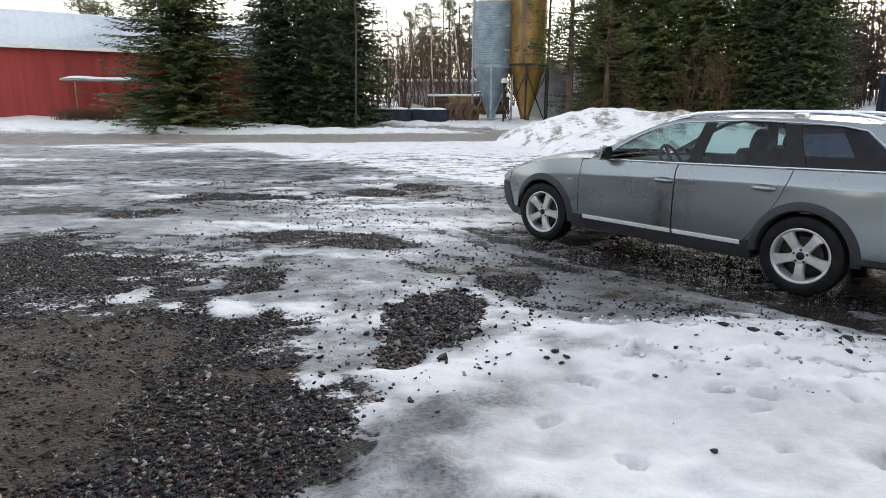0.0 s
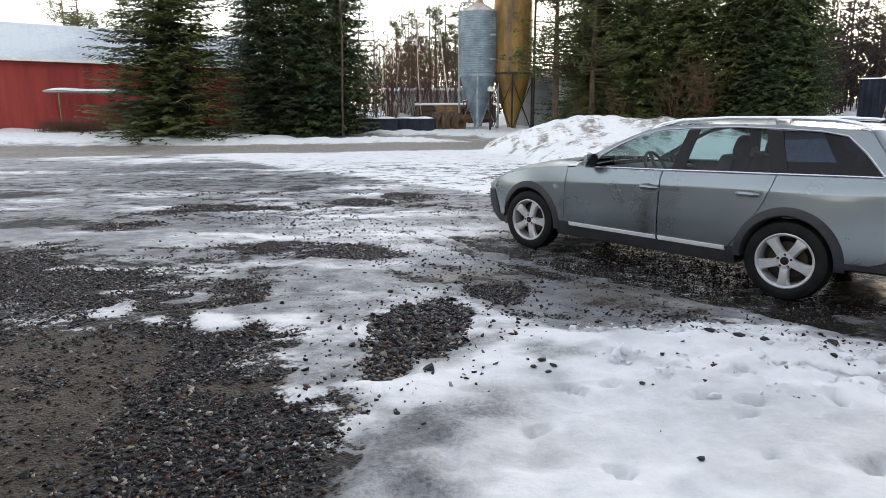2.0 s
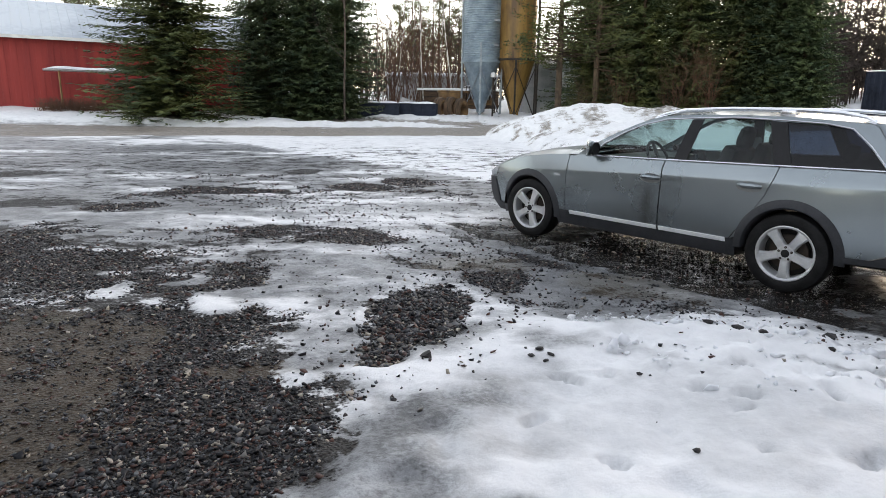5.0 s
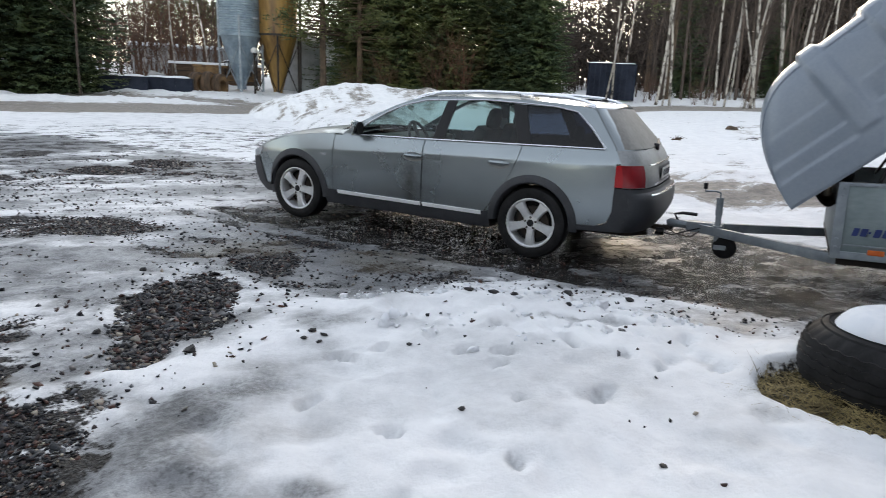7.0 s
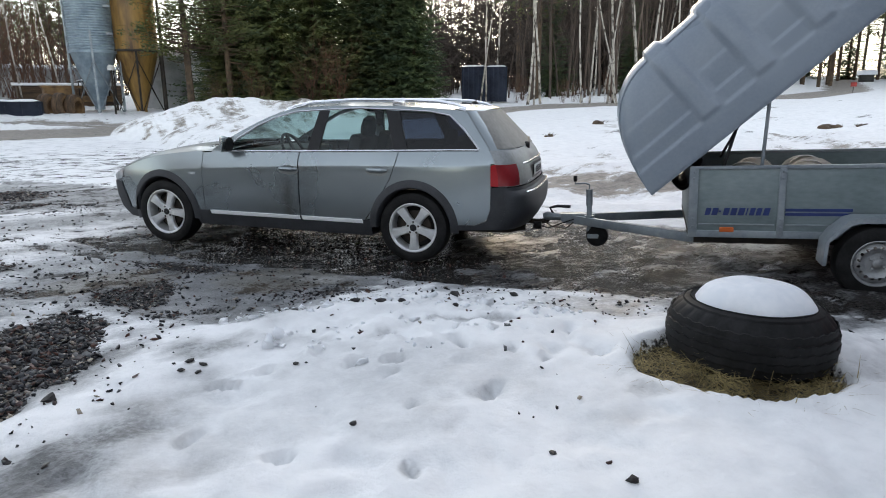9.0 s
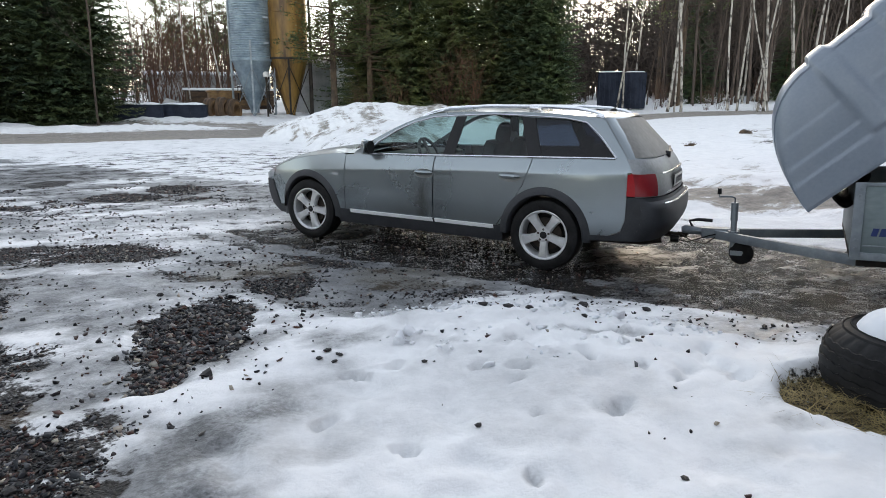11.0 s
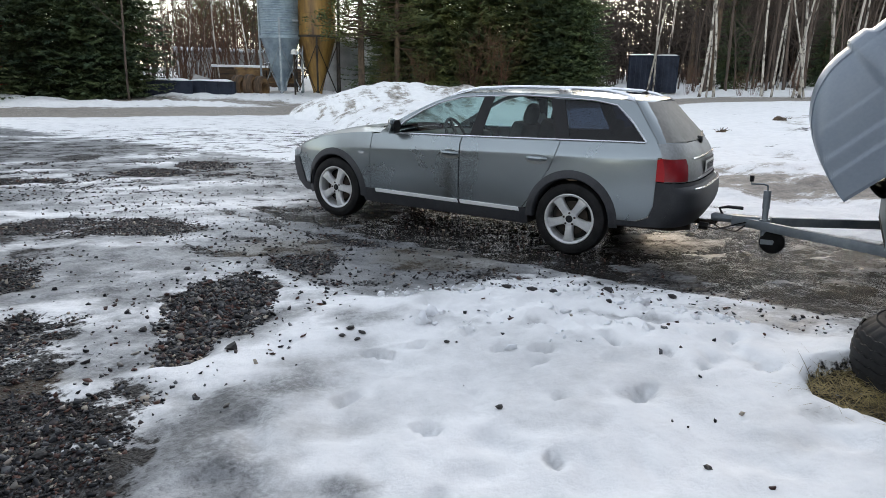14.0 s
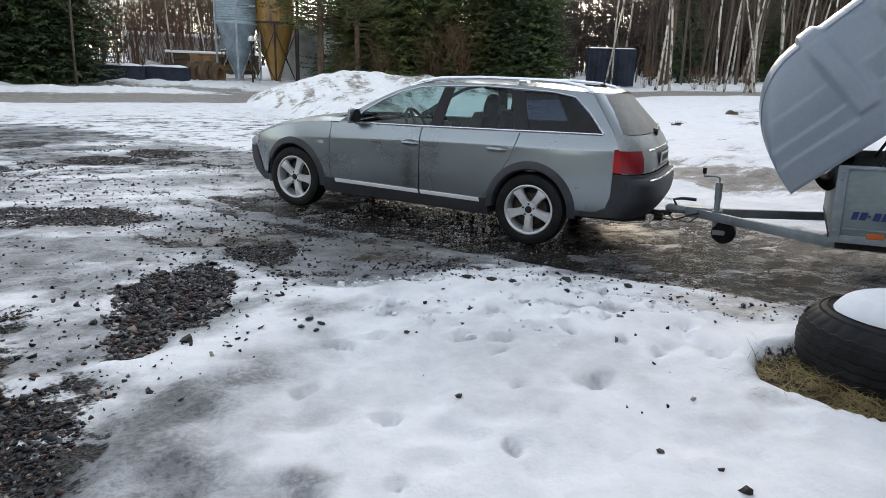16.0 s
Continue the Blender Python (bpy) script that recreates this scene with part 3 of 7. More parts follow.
def spruce_data(seed, tall, wide, low=0.2, dense=1.0):
    """Trunk and drooping needle boughs of a spruce; the mesh data of both."""
    rnd = random.Random(seed)
    trunk, crown = Mesh(), Mesh()
    trunk.tube([(0, 0, -0.3), (0, 0, tall * 0.5), (0, 0, tall * 0.96)], [0.035 * wide + 0.10, 0.10, 0.02], 8)
    z = low
    while z < tall - 0.15:
        t = z / tall
        reach = wide * (1 - t) ** 0.72 * (0.8 + 0.2 * min(1, t / 0.08)) + 0.08
        for _ in range(int((8 + 7 * (1 - t)) * dense)):
            a, ln = rnd.uniform(0, 6.283), reach * rnd.uniform(0.62, 1.08)
            out = Vector((math.cos(a), math.sin(a), 0))
            across = Vector((-out.y, out.x, 0))
            drop = rnd.uniform(0.35, 0.65) * (1 - 0.9 * t)
            zz = z + rnd.uniform(-0.15, 0.15)
            n = max(3, int(ln / 0.105))
            for i in range(n):
                f = (i + rnd.random()) / n
                p = out * (ln * f) + Vector((0, 0, zz - drop * ln * (f - 0.55 * f * f * f) + 0.25 * t * ln * f))
                for side in (-1, 1):
                    size = (0.17 + 0.30 * (1 - f) * min(1, ln)) * rnd.uniform(0.5, 1.5)
                    d = (out * rnd.uniform(0.5, 1.0) + across * side * rnd.uniform(0.4, 1.0) + Vector((0, 0, rnd.uniform(-0.75, 0.15)))).normalized()
                    w = d.cross(Vector((rnd.uniform(-0.7, 0.7), rnd.uniform(-0.7, 0.7), 1))).normalized() * (0.032 + 0.022 * rnd.random())
                    mid = p + d * size * 0.45
                    crown.add([p, mid + w, p + d * size, mid - w + Vector((0, 0, -0.02))], [(0, 1, 2), (0, 2, 3)])
        z += 0.25 + 0.10 * rnd.random()
    return trunk.data("trunk", BARK), crown


def limb(mesh, rnd, p, d, ln, r, depth, up=0.12, n=3):
    """A bare limb that forks."""
    pts, radii, q = [p], [r], p
    segs = 4 if depth == 2 else 2 + (depth == 1)
    for i in range(segs):
        d = (d + Vector((rnd.uniform(-0.2, 0.2), rnd.uniform(-0.2, 0.2), rnd.uniform(-0.1, 0.2) + up))).normalized()
        q = q + d * ln / segs
        pts.append(q)
        radii.append(r * (1 - 0.85 * (i + 1) / segs))
        if depth and i:
            for _ in range(rnd.choice((1, 2))):
                dd = (d + Vector((rnd.uniform(-0.9, 0.9), rnd.uniform(-0.9, 0.9), rnd.uniform(-0.3, 0.5)))).normalized()
                limb(mesh, rnd, q, dd, ln * rnd.uniform(0.35, 0.6), r * 0.5, depth - 1, up, n)
    mesh.tube(pts, radii, n, caps=False)


def birch_data(seed, tall, thick, low=0.3, count=24, spread=1.0):
    rnd = random.Random(seed)
    trunk, boughs = Mesh(), Mesh()
    pts, radii, q, lean = [], [], Vector((0, 0, -0.3)), Vector((rnd.uniform(-0.07, 0.07), rnd.uniform(-0.07, 0.07), 1))
    for i in range(13):
        pts.append(q.copy())
        radii.append(thick * (1 - i / 12.6) ** 0.8 * (1.25 if i == 0 else 1) + 0.008)
        lean = (lean + Vector((rnd.uniform(-0.05, 0.05), rnd.uniform(-0.05, 0.05), 0.03))).normalized()
        q = q + lean * (tall + 0.3) / 12
    trunk.tube(pts, radii, 7)
    for _ in range(count):
        t = low + (0.97 - low) * rnd.random() ** 0.8
        i = min(11, int(t * 12))
        p = pts[i].lerp(pts[i + 1], t * 12 - i)
        a = rnd.uniform(0, 6.283)
        d = Vector((math.cos(a), math.sin(a), rnd.uniform(0.25, 1.1))).normalized()
        limb(boughs, rnd, p, d, tall * 0.2 * (1.15 - t) * spread * rnd.uniform(0.7, 1.3) + 0.5, 0.028 * (1.2 - t), 2)
    return trunk, boughs


def pine_data(seed, tall, thick, clear=0.45, clumps=34):
    rnd = random.Random(seed)
    trunk, crown = Mesh(), Mesh()
    trunk.tube([(0, 0, -0.3), (0.05, 0, tall * 0.4), (0.1, 0.05, tall * 0.96)], [thick, thick * 0.8, 0.03], 8)
    for _ in range(clumps):
        t = clear + (1 - clear) * rnd.random()
        a, ln = rnd.uniform(0, 6.283), tall * 0.22 * (1.25 - t) * rnd.uniform(0.5, 1.1) + 0.3
        p = Vector((0.08, 0.03, tall * t))
        tip = p + Vector((math.cos(a) * ln, math.sin(a) * ln, rnd.uniform(-0.1, 0.5)))
        trunk.tube([p, p.lerp(tip, 0.5) + Vector((0, 0, -0.1)), tip], [0.05, 0.03, 0.012], 4, caps=False)
        for c in range(5):
            q = p.lerp(tip, rnd.uniform(0.45, 1.1)) + Vector([rnd.gauss(0, 0.22) for _ in range(3)])
            for _ in range(17):
                d = Vector([rnd.gauss(0, 1) for _ in range(3)]).normalized()
                d.z = abs(d.z) * 0.8 - 0.15
                s = rnd.uniform(0.16, 0.34)
                w = d.cross(Vector((rnd.random(), rnd.random(), 1))).normalized() * 0.042
                q2 = q + Vector([rnd.gauss(0, 0.14) for _ in range(3)])
                crown.add([q2, q2 + d * s * 0.5 + w, q2 + d * s, q2 + d * s * 0.5 - w], [(0, 1, 2), (0, 2, 3)])
    return trunk.data("trunk", BARK), crown


def plant(name, x, y, meshes, label, category, group, scale=1.0, turn=0.0, wide=None, lean=(0, 0)):
    w = wide or scale
    ob = thing(name, pose(x, y, floor_at(x, y) - 0.05, lean[0], lean[1], turn) @ Matrix.Diagonal((w, w, scale, 1)), label, category, group)
    for nm, me in meshes:
        part(nm, me, None, ob)
    return ob


rnd = random.Random(5)
SPRUCES = []
for i, (tall, wide, low, mat_) in enumerate(((13, 2.9, 0.25, SPRUCE), (14, 3.1, 0.2, SPRUCE), (12, 2.7, 0.3, SPRUCE_WARM), (14, 3.2, 0.2, SPRUCE_WARM))):
    t, c = spruce_data(100 + i, tall, wide, low, 2.3 if i == 0 else 1.9)
    SPRUCES.append((("trunk", t), ("crown", c.data("crown", mat_, smooth=False))))
for i, tall in enumerate((13, 14)):
    t, c = spruce_data(120 + i, tall, 3.0, 0.2, 0.8)
    SPRUCES.append((("trunk", t), ("crown", c.data("crown", SPRUCE, smooth=False))))
# x, y, kind, height, width
for x, y, kind, sc, wd in ((-14.6, 34.6, 3, 0.92, 1.52), (-11.0, 40.5, 1, 1.05, 1.2), (-8.6, 41.3, 0, 1.18, 1.2), (-6.6, 42.0, 1, 1.05, 1.05), (-13.4, 45.5, 4, 1.1, 1.1), (-9.6, 44.5, 5, 1.1, 1.1),
                           (9.4, 40.6, 3, 0.80, 0.85), (11.4, 38.6, 2, 1.05, 1.1), (13.9, 38.4, 3, 1.08, 1.15), (16.4, 37.2, 2, 1.0, 1.1), (18.4, 36.6, 0, 1.05, 1.1), (19.2, 35.4, 1, 0.86, 0.85), (12.6, 43.0, 4, 1.1, 1.3), (15.6, 42.0, 5, 1.15, 1.3), (18.6, 41.0, 4, 1.1, 1.3), (10.2, 44.0, 5, 1.0, 1.2), (19.6, 39.6, 0, 0.8, 0.8), (98, 51, 4, 1.0, 1.4), (101, 47, 5, 0.9, 1.4), (103, 43, 4, 1.05, 1.5), (106, 39, 5, 0.95, 1.5), (107, 35, 4, 1.0, 1.5), (95, 56, 5, 0.9, 1.4), (13.2, 47.5, 4, 1.1, 1.5), (17.2, 46.0, 5, 1.1, 1.5), (21.5, 43.0, 4, 1.0, 1.4), (10.5, 49.0, 5, 1.0, 1.4)):
    plant("spruce_tree", x, y, SPRUCES[kind], "dense dark green spruce with drooping boughs at the roadside", "spruce", "roadside spruces", sc, rnd.uniform(0, 360), wd)

BIRCHES = []
for i in range(6):
    t, b = birch_data(200 + i, rnd.uniform(13, 17), rnd.uniform(0.055, 0.09), 0.3 + 0.1 * (i % 2), 20)
    BIRCHES.append((("trunk", t.data("trunk", BIRCH)), ("branchwork", b.data("branchwork", TWIG, smooth=False))))
GREYS = []
for i in range(3):
    t, b = birch_data(300 + i, rnd.uniform(11, 15), rnd.uniform(0.05, 0.08), 0.12, 24)
    GREYS.append((("trunk", t.data("trunk", TWIG)), ("branchwork", b.data("branchwork", TWIG, smooth=False))))
PINES = []
for i in range(2):
    t, c = pine_data(400 + i, 12, 0.17, 0.38 + 0.1 * i)
    PINES.append((("trunk", t), ("crown", c.data("crown", PINE, smooth=False))))

# the birch wood past the field
for i in range(88):
    b = radians(rnd.uniform(34, 62) if i % 3 else rnd.uniform(38, 50))
    r = 46.0 + 20 * rnd.random() ** 1.6
    x, y = r * math.sin(b), r * math.cos(b)
    if away(np.array([x]), np.array([y]), ROAD)[0] < 4.5:
        r += 9
        x, y = r * math.sin(b), r * math.cos(b)
        if away(np.array([x]), np.array([y]), ROAD)[0] < 4.5:
            continue
    if i % 5 != 3 or r > 56:
        plant("bare_tree", x, y, GREYS[i % 3], "thin leafless brown tree standing in the birch wood", "tree", "trees of the wood", rnd.uniform(0.8, 1.15), rnd.uniform(0, 360))
    else:
        plant("birch_tree", x, y, BIRCHES[i % 6], "leafless birch with white black-marked bark at the snowy wood edge", "birch", "trees of the wood", rnd.uniform(0.8, 1.15), rnd.uniform(0, 360), lean=(rnd.uniform(-4, 4), rnd.uniform(-4, 4)))
for x, y, k, s in ((30.5, 37.5, 0, 1.25), (36, 47, 1, 1.3), (58, 47, 0, 1.25), (62, 44, 1, 1.3), (66, 46, 0, 1.35), (70, 41, 1, 1.4), (75, 44, 0, 1.4), (54, 52, 1, 1.3), (70, 38, 0, 1.2), (74, 40.5, 1, 1.2), (66, 37, 0, 1.1), (72, 44, 1, 1.2), (92, 60, 0, 1.2), (88, 62, 1, 1.2), (84, 58, 0, 1.1), (86, 52, 0, 1.2), (90, 48, 1, 1.3), (94, 45, 0, 1.2), (97, 42, 1, 1.3), (99, 38, 0, 1.3), (101, 35, 1, 1.3), (96, 49, 0, 1.3), (104, 60, 1, 1.3), (108, 54, 0, 1.3), (110, 48, 1, 1.3), (106, 44, 0, 1.3), (100, 40, 1, 1.2), (80, 55, 0, 1.1), (76, 56, 1, 1.1)):
    plant("pine_tree", x, y, PINES[k], "tall pine with a bare lower trunk at the wood edge", "pine", "pines of the wood", s, rnd.uniform(0, 360))
for x, y, s in ((33, 39, 0.75), (41.5, 39, 0.6), (47, 43, 0.8)):
    plant("spruce_tree", x, y, SPRUCES[4], "young dark spruce among the bare birches", "spruce", "spruces of the wood", s, rnd.uniform(0, 360))

# clumps of white birches before the wood
for bearing, r, k, s, lx, ly in ((34.2, 43.5, 0, 0.95, 2, 3), (34.7, 43.8, 2, 0.9, -3, -4), (38.3, 43.0, 1, 1.0, 3, 3), (38.9, 42.6, 4, 0.85, -2, -6), (39.4, 43.0, 3, 1.05, 2, 5), (42.9, 44.5, 5, 0.9, 4, -3), (43.6, 44.2, 0, 1.0, -3, 4),
                                 (45.1, 44.0, 2, 0.95, 2, -5), (45.5, 44.3, 1, 1.05, -4, 5), (45.9, 44.0, 4, 0.9, 3, 8), (47.5, 45.0, 3, 1.0, 2, 6), (48.4, 45.5, 5, 1.0, -3, -3), (51.0, 47.0, 2, 1.0, 3, 4)):
    a = radians(bearing)
    plant("birch_tree", r * math.sin(a), r * math.cos(a), BIRCHES[k], "leafless birch with white black-marked bark leaning in a clump", "birch", "birch clumps", s, 40 * k + bearing, s * 0.95, (lx, ly))

# trees behind the farm
plant("bare_tree", -6.1, 39.2, GREYS[0], "slender leafless grey tree beside the dark spruces", "tree", "farm trees", 0.95, 40, 0.8)
for i, (x, y) in enumerate(((-4.2, 55), (-2.6, 58), (-1.8, 52), (-0.6, 60), (0.6, 55), (-3.4, 64), (2.2, 66), (-6.5, 62), (-9, 60), (4.5, 62), (22, 60), (26, 62), (-5.0, 51))):
    plant("birch_tree", x, y, BIRCHES[i % 6], "leafless birch with pale bark behind the farm sheds", "birch", "farm birches", rnd.uniform(0.75, 1.0), rnd.uniform(0, 360))
for i, (x, y, s) in enumerate(((-3.5, 66, 0.85), (-2.4, 61, 0.78), (-1.2, 62, 0.82), (0.3, 64, 0.9), (-4.9, 68, 0.8), (1.6, 66, 0.92), (-0.8, 68, 0.9), (1.2, 62, 0.72), (2.8, 60, 0.78), (0.4, 70, 0.8), (3.6, 70, 1.0), (-2.0, 72, 0.66), (-30, 62, 1.0), (-33, 60, 0.95), (-27, 64, 0.95), (-36, 63, 1.0), (12, 70, 1.1), (18, 72, 1.1), (24, 74, 1.1), (30, 70, 1.1), (8, 72, 1.05))):
    plant("pine_tree", x, y, PINES[i % 2], "pine with a green tufted crown far behind the sheds", "pine", "farm pines", s, rnd.uniform(0, 360))
for i in range(16):
    plant("bare_tree", rnd.uniform(-8.5, 1.5), rnd.uniform(52, 63), GREYS[i % 3], "thin leafless brown tree in the thicket behind the sheds", "tree", "thicket trees", rnd.uniform(0.4, 0.75), rnd.uniform(0, 360), rnd.uniform(0.6, 0.9))
PINES.append((lambda tc: (("trunk", tc[0]), ("crown", tc[1].data("crown", PINE, smooth=False))))(pine_data(410, 12, 0.2, 0.26, 110)))
plant("pine_tree", 6.75, 39.0, PINES[2], "pine with a brown trunk beside the silos", "pine", "farm pines", 0.95, 120, 1.05)
plant("pine_tree", 9.0, 39.2, PINES[2], "olive green pine beside the silos", "pine", "farm pines", 0.95, 200, 1.0)

# russet shrubs
def shrub_data(seed, tall, count, wide):
    r2 = random.Random(seed)
    m = Mesh()
    for _ in range(count):
        a = r2.uniform(0, 6.283)
        d = Vector((math.cos(a) * r2.uniform(0.05, wide), math.sin(a) * r2.uniform(0.05, wide), 1)).normalized()
        limb(m, r2, Vector((r2.gauss(0, 0.25), r2.gauss(0, 0.25), -0.05)), d, tall * r2.uniform(0.6, 1.1), 0.022, 2, 0.05)
    return m
SHRUBS = [shrub_data(500 + i, 3.2, 16, 0.5).data("bush", REDTWIG, smooth=False) for i in range(2)]
for i, (x, y, s) in enumerate(((9.9, 37.0, 0.7), (12.8, 36.0, 1.0), (14.3, 35.6, 0.95), (7.9, 37.4, 0.6), (-3.2, 52, 1.5), (-1.6, 54, 1.6), (-4.2, 50, 1.3), (0.4, 57, 1.6), (-5.4, 51, 1.5), (-2.4, 57, 1.7), (-6.6, 53, 1.5), (-0.6, 59, 1.8), (-4.6, 56, 1.8))):
    ob = plant("shrub", x, y, (("bush", SHRUBS[i % 2]),), "bare russet shrub with thin upright stems", "shrub", "russet shrubs", s, 50 * i)
for i in range(14):
    b = radians(rnd.uniform(36, 58))
    r = rnd.uniform(44.5, 47)
    plant("shrub", r * math.sin(b), r * math.cos(b), (("bush", SHRUBS[i % 2]),), "low bare russet shrub at the foot of the birches", "shrub", "wood edge shrubs", rnd.uniform(0.3, 0.5), 70 * i)

# far wood: uncounted thin stems that close the distance
far, twigs = Mesh(), []
r3 = random.Random(9)
for i in range(3300):
    # every eighth tree rings the yard, mostly unseen, added to darken car reflections
    deg = r3.uniform(-180, 180) if i % 8 == 0 else (r3.uniform(-13, 26) if i % 4 == 1 else r3.uniform(24, 72))
    deg = r3.uniform(54, 74) if i % 8 == 3 else deg
    deg = r3.uniform(37, 63) if i % 8 in (5, 6) else deg
    b = radians(deg)
    r = r3.uniform(98, 125) if i % 8 == 3 else r3.uniform(62, 115) if deg > 24 else (r3.uniform(72, 120) if i % 4 == 1 else r3.uniform(85, 130))
    x, y = r * math.sin(b), r * math.cos(b)
    if away(np.array([x]), np.array([y]), ROAD)[0] < 6 or (29 < deg < 37 and i % 4 == 1):
        continue
    z = float(height(np.array([x]), np.array([y]), False)[0]) - 0.3
    tall = r3.uniform(9, 17) * (1.0 if deg > 24 else 0.72) * (0.45 if i % 3 == 0 else 1)
    p = Vector((x, y, z))
    lean = Vector((r3.uniform(-0.06, 0.06), r3.uniform(-0.06, 0.06), 1))
    far.tube([p, p + lean * tall * 0.6, p + lean * tall], [0.07, 0.05, 0.015], 3, caps=False)
    for _ in range(9):
        t = r3.uniform(0.1, 0.97)
        q = p + lean * tall * t
        a = r3.uniform(0, 6.283)
        d = Vector((math.cos(a), math.sin(a), r3.uniform(0.1, 0.9)))
        ln = tall * 0.24 * (1.2 - t)
        far.tube([q, q + d * ln * 0.6, q + d * ln + Vector((0, 0, ln * 0.2))], [0.04, 0.025, 0.01], 3, caps=False)
        for _ in range(8):
            s = q + d * ln * r3.uniform(0.2, 1)
            e = Vector((r3.gauss(0, 0.6), r3.gauss(0, 0.6), r3.uniform(-0.2, 0.9))) * ln * 0.6
            twigs.append((s, s + e + Vector((0, 0, 0.03)), s + e * 0.2 + Vector((r3.gauss(0, 0.07), r3.gauss(0, 0.07), 0.1))))
for tri in twigs:
    far.add(tri, [(0, 1, 2)])
tagged(part("far_wood", far, TWIG, smooth=False), "bare brown wood closing the distance behind the fields", "woods", kind="stuff")

# ---- barn and sheds ----
def wall_boards(mesh, a, b, z0, z1, pitch=0.18, depth=0.02):
    """A board-on-board wall from a to b as one folded sheet, every second board proud."""
    a, b = Vector(a), Vector(b)
    d = (b - a).normalized()
    n = int((b - a).length / pitch)
    w = (b - a).length / n
    row = []
    for i in range(n):
        y = -depth if i % 2 else 0.0
        row += [(i * w, y), ((i + 1) * w - 0.004, y)]
    pts = [(a.x + d.x * s - d.y * y, a.y + d.y * s + d.x * y) for s, y in row]
    k = len(pts)
    mesh.add([(x, y, z0) for x, y in pts] + [(x, y, z1) for x, y in pts], [(i, i + 1, k + i + 1, k + i) for i in range(k - 1)])


BARN_A, BARN_B = Vector((-40, 27.3)), Vector((-12.5, 45.0))
bd = (BARN_B - BARN_A).normalized()
bn = Vector((bd.y, -bd.x))
barn = thing("barn", pose(BARN_A.x, BARN_A.y, 0, 0, 0, math.degrees(math.atan2(bd.y, bd.x))), "long red wooden barn with a pale sheet roof", "barn")
LB = (BARN_B - BARN_A).length
m = Mesh()
wall_boards(m, (0, 0), (LB, 0), 0.2, 4.95, 0.3)
part("front_wall", m, REDWOOD, barn, smooth=False)
m = Mesh().box(0, 0.05, 0.2, LB, 9, 4.9)
part("body", m, REDWOOD, barn, smooth=False)
m = Mesh()
for s in range(int(LB / 0.5) + 2):
    x0 = -0.5 + s * 0.5
    m.add([(x0, -0.55, 4.80), (x0 + 0.47, -0.55, 4.80), (x0 + 0.47, 4.6, 7.35), (x0, 4.6, 7.35)], [(0, 1, 2, 3)])
    m.add([(x0 + 0.47, -0.55, 4.80), (x0 + 0.485, -0.55, 4.84), (x0 + 0.485, 4.6, 7.39), (x0 + 0.47, 4.6, 7.35)], [(0, 1, 2, 3)])
    m.add([(x0 + 0.485, -0.55, 4.84), (x0 + 0.5, -0.55, 4.80), (x0 + 0.5, 4.6, 7.35), (x0 + 0.485, 4.6, 7.39)], [(0, 1, 2, 3)])
m.add([(-0.5, 4.6, 7.35), (LB + 0.5, 4.6, 7.35), (LB + 0.5, 9.6, 4.8), (-0.5, 9.6, 4.8)], [(0, 1, 2, 3)])
part("roof", m, SHEETROOF, barn, "pale grey sheet roof", smooth=False)
part("fascia", Mesh().box(-0.5, -0.60, 4.68, LB + 0.5, -0.55, 4.86), WHITEWOOD, barn, "white eave board", smooth=False)
part("gable", Mesh().add([(LB, 0, 4.9), (LB, 9, 4.9), (LB, 4.6, 7.3)], [(0, 1, 2)]), REDWOOD, barn, smooth=False)

gate = thing("canopy", pose(-20.3, 37.2, floor_at(-20.3, 37.2) - 0.25, 0, 0, 29), "flat snow-covered canopy on thin posts before the barn", "canopy")
part("canopy_roof", Mesh().box(-2.2, -0.6, 2.33, 2.2, 0.9, 2.41), GREYWALL, gate, smooth=False)
part("snow_cover", Mesh().grid(lambda u, v: (-2.15 + 4.3 * u, -0.58 + 1.45 * v, 2.41 + 0.16 * (1 - (2 * u - 1) ** 6) * (1 - (2 * v - 1) ** 6) + 0.03 * math.sin(9 * u)), 20, 6), SNOW, gate, "snow on top")
for x in (-1.45, 1.9):
    part("post", Mesh().tube([(x, -0.4, -0.2), (x, -0.4, 2.33)], 0.06, 6), RUST, gate)


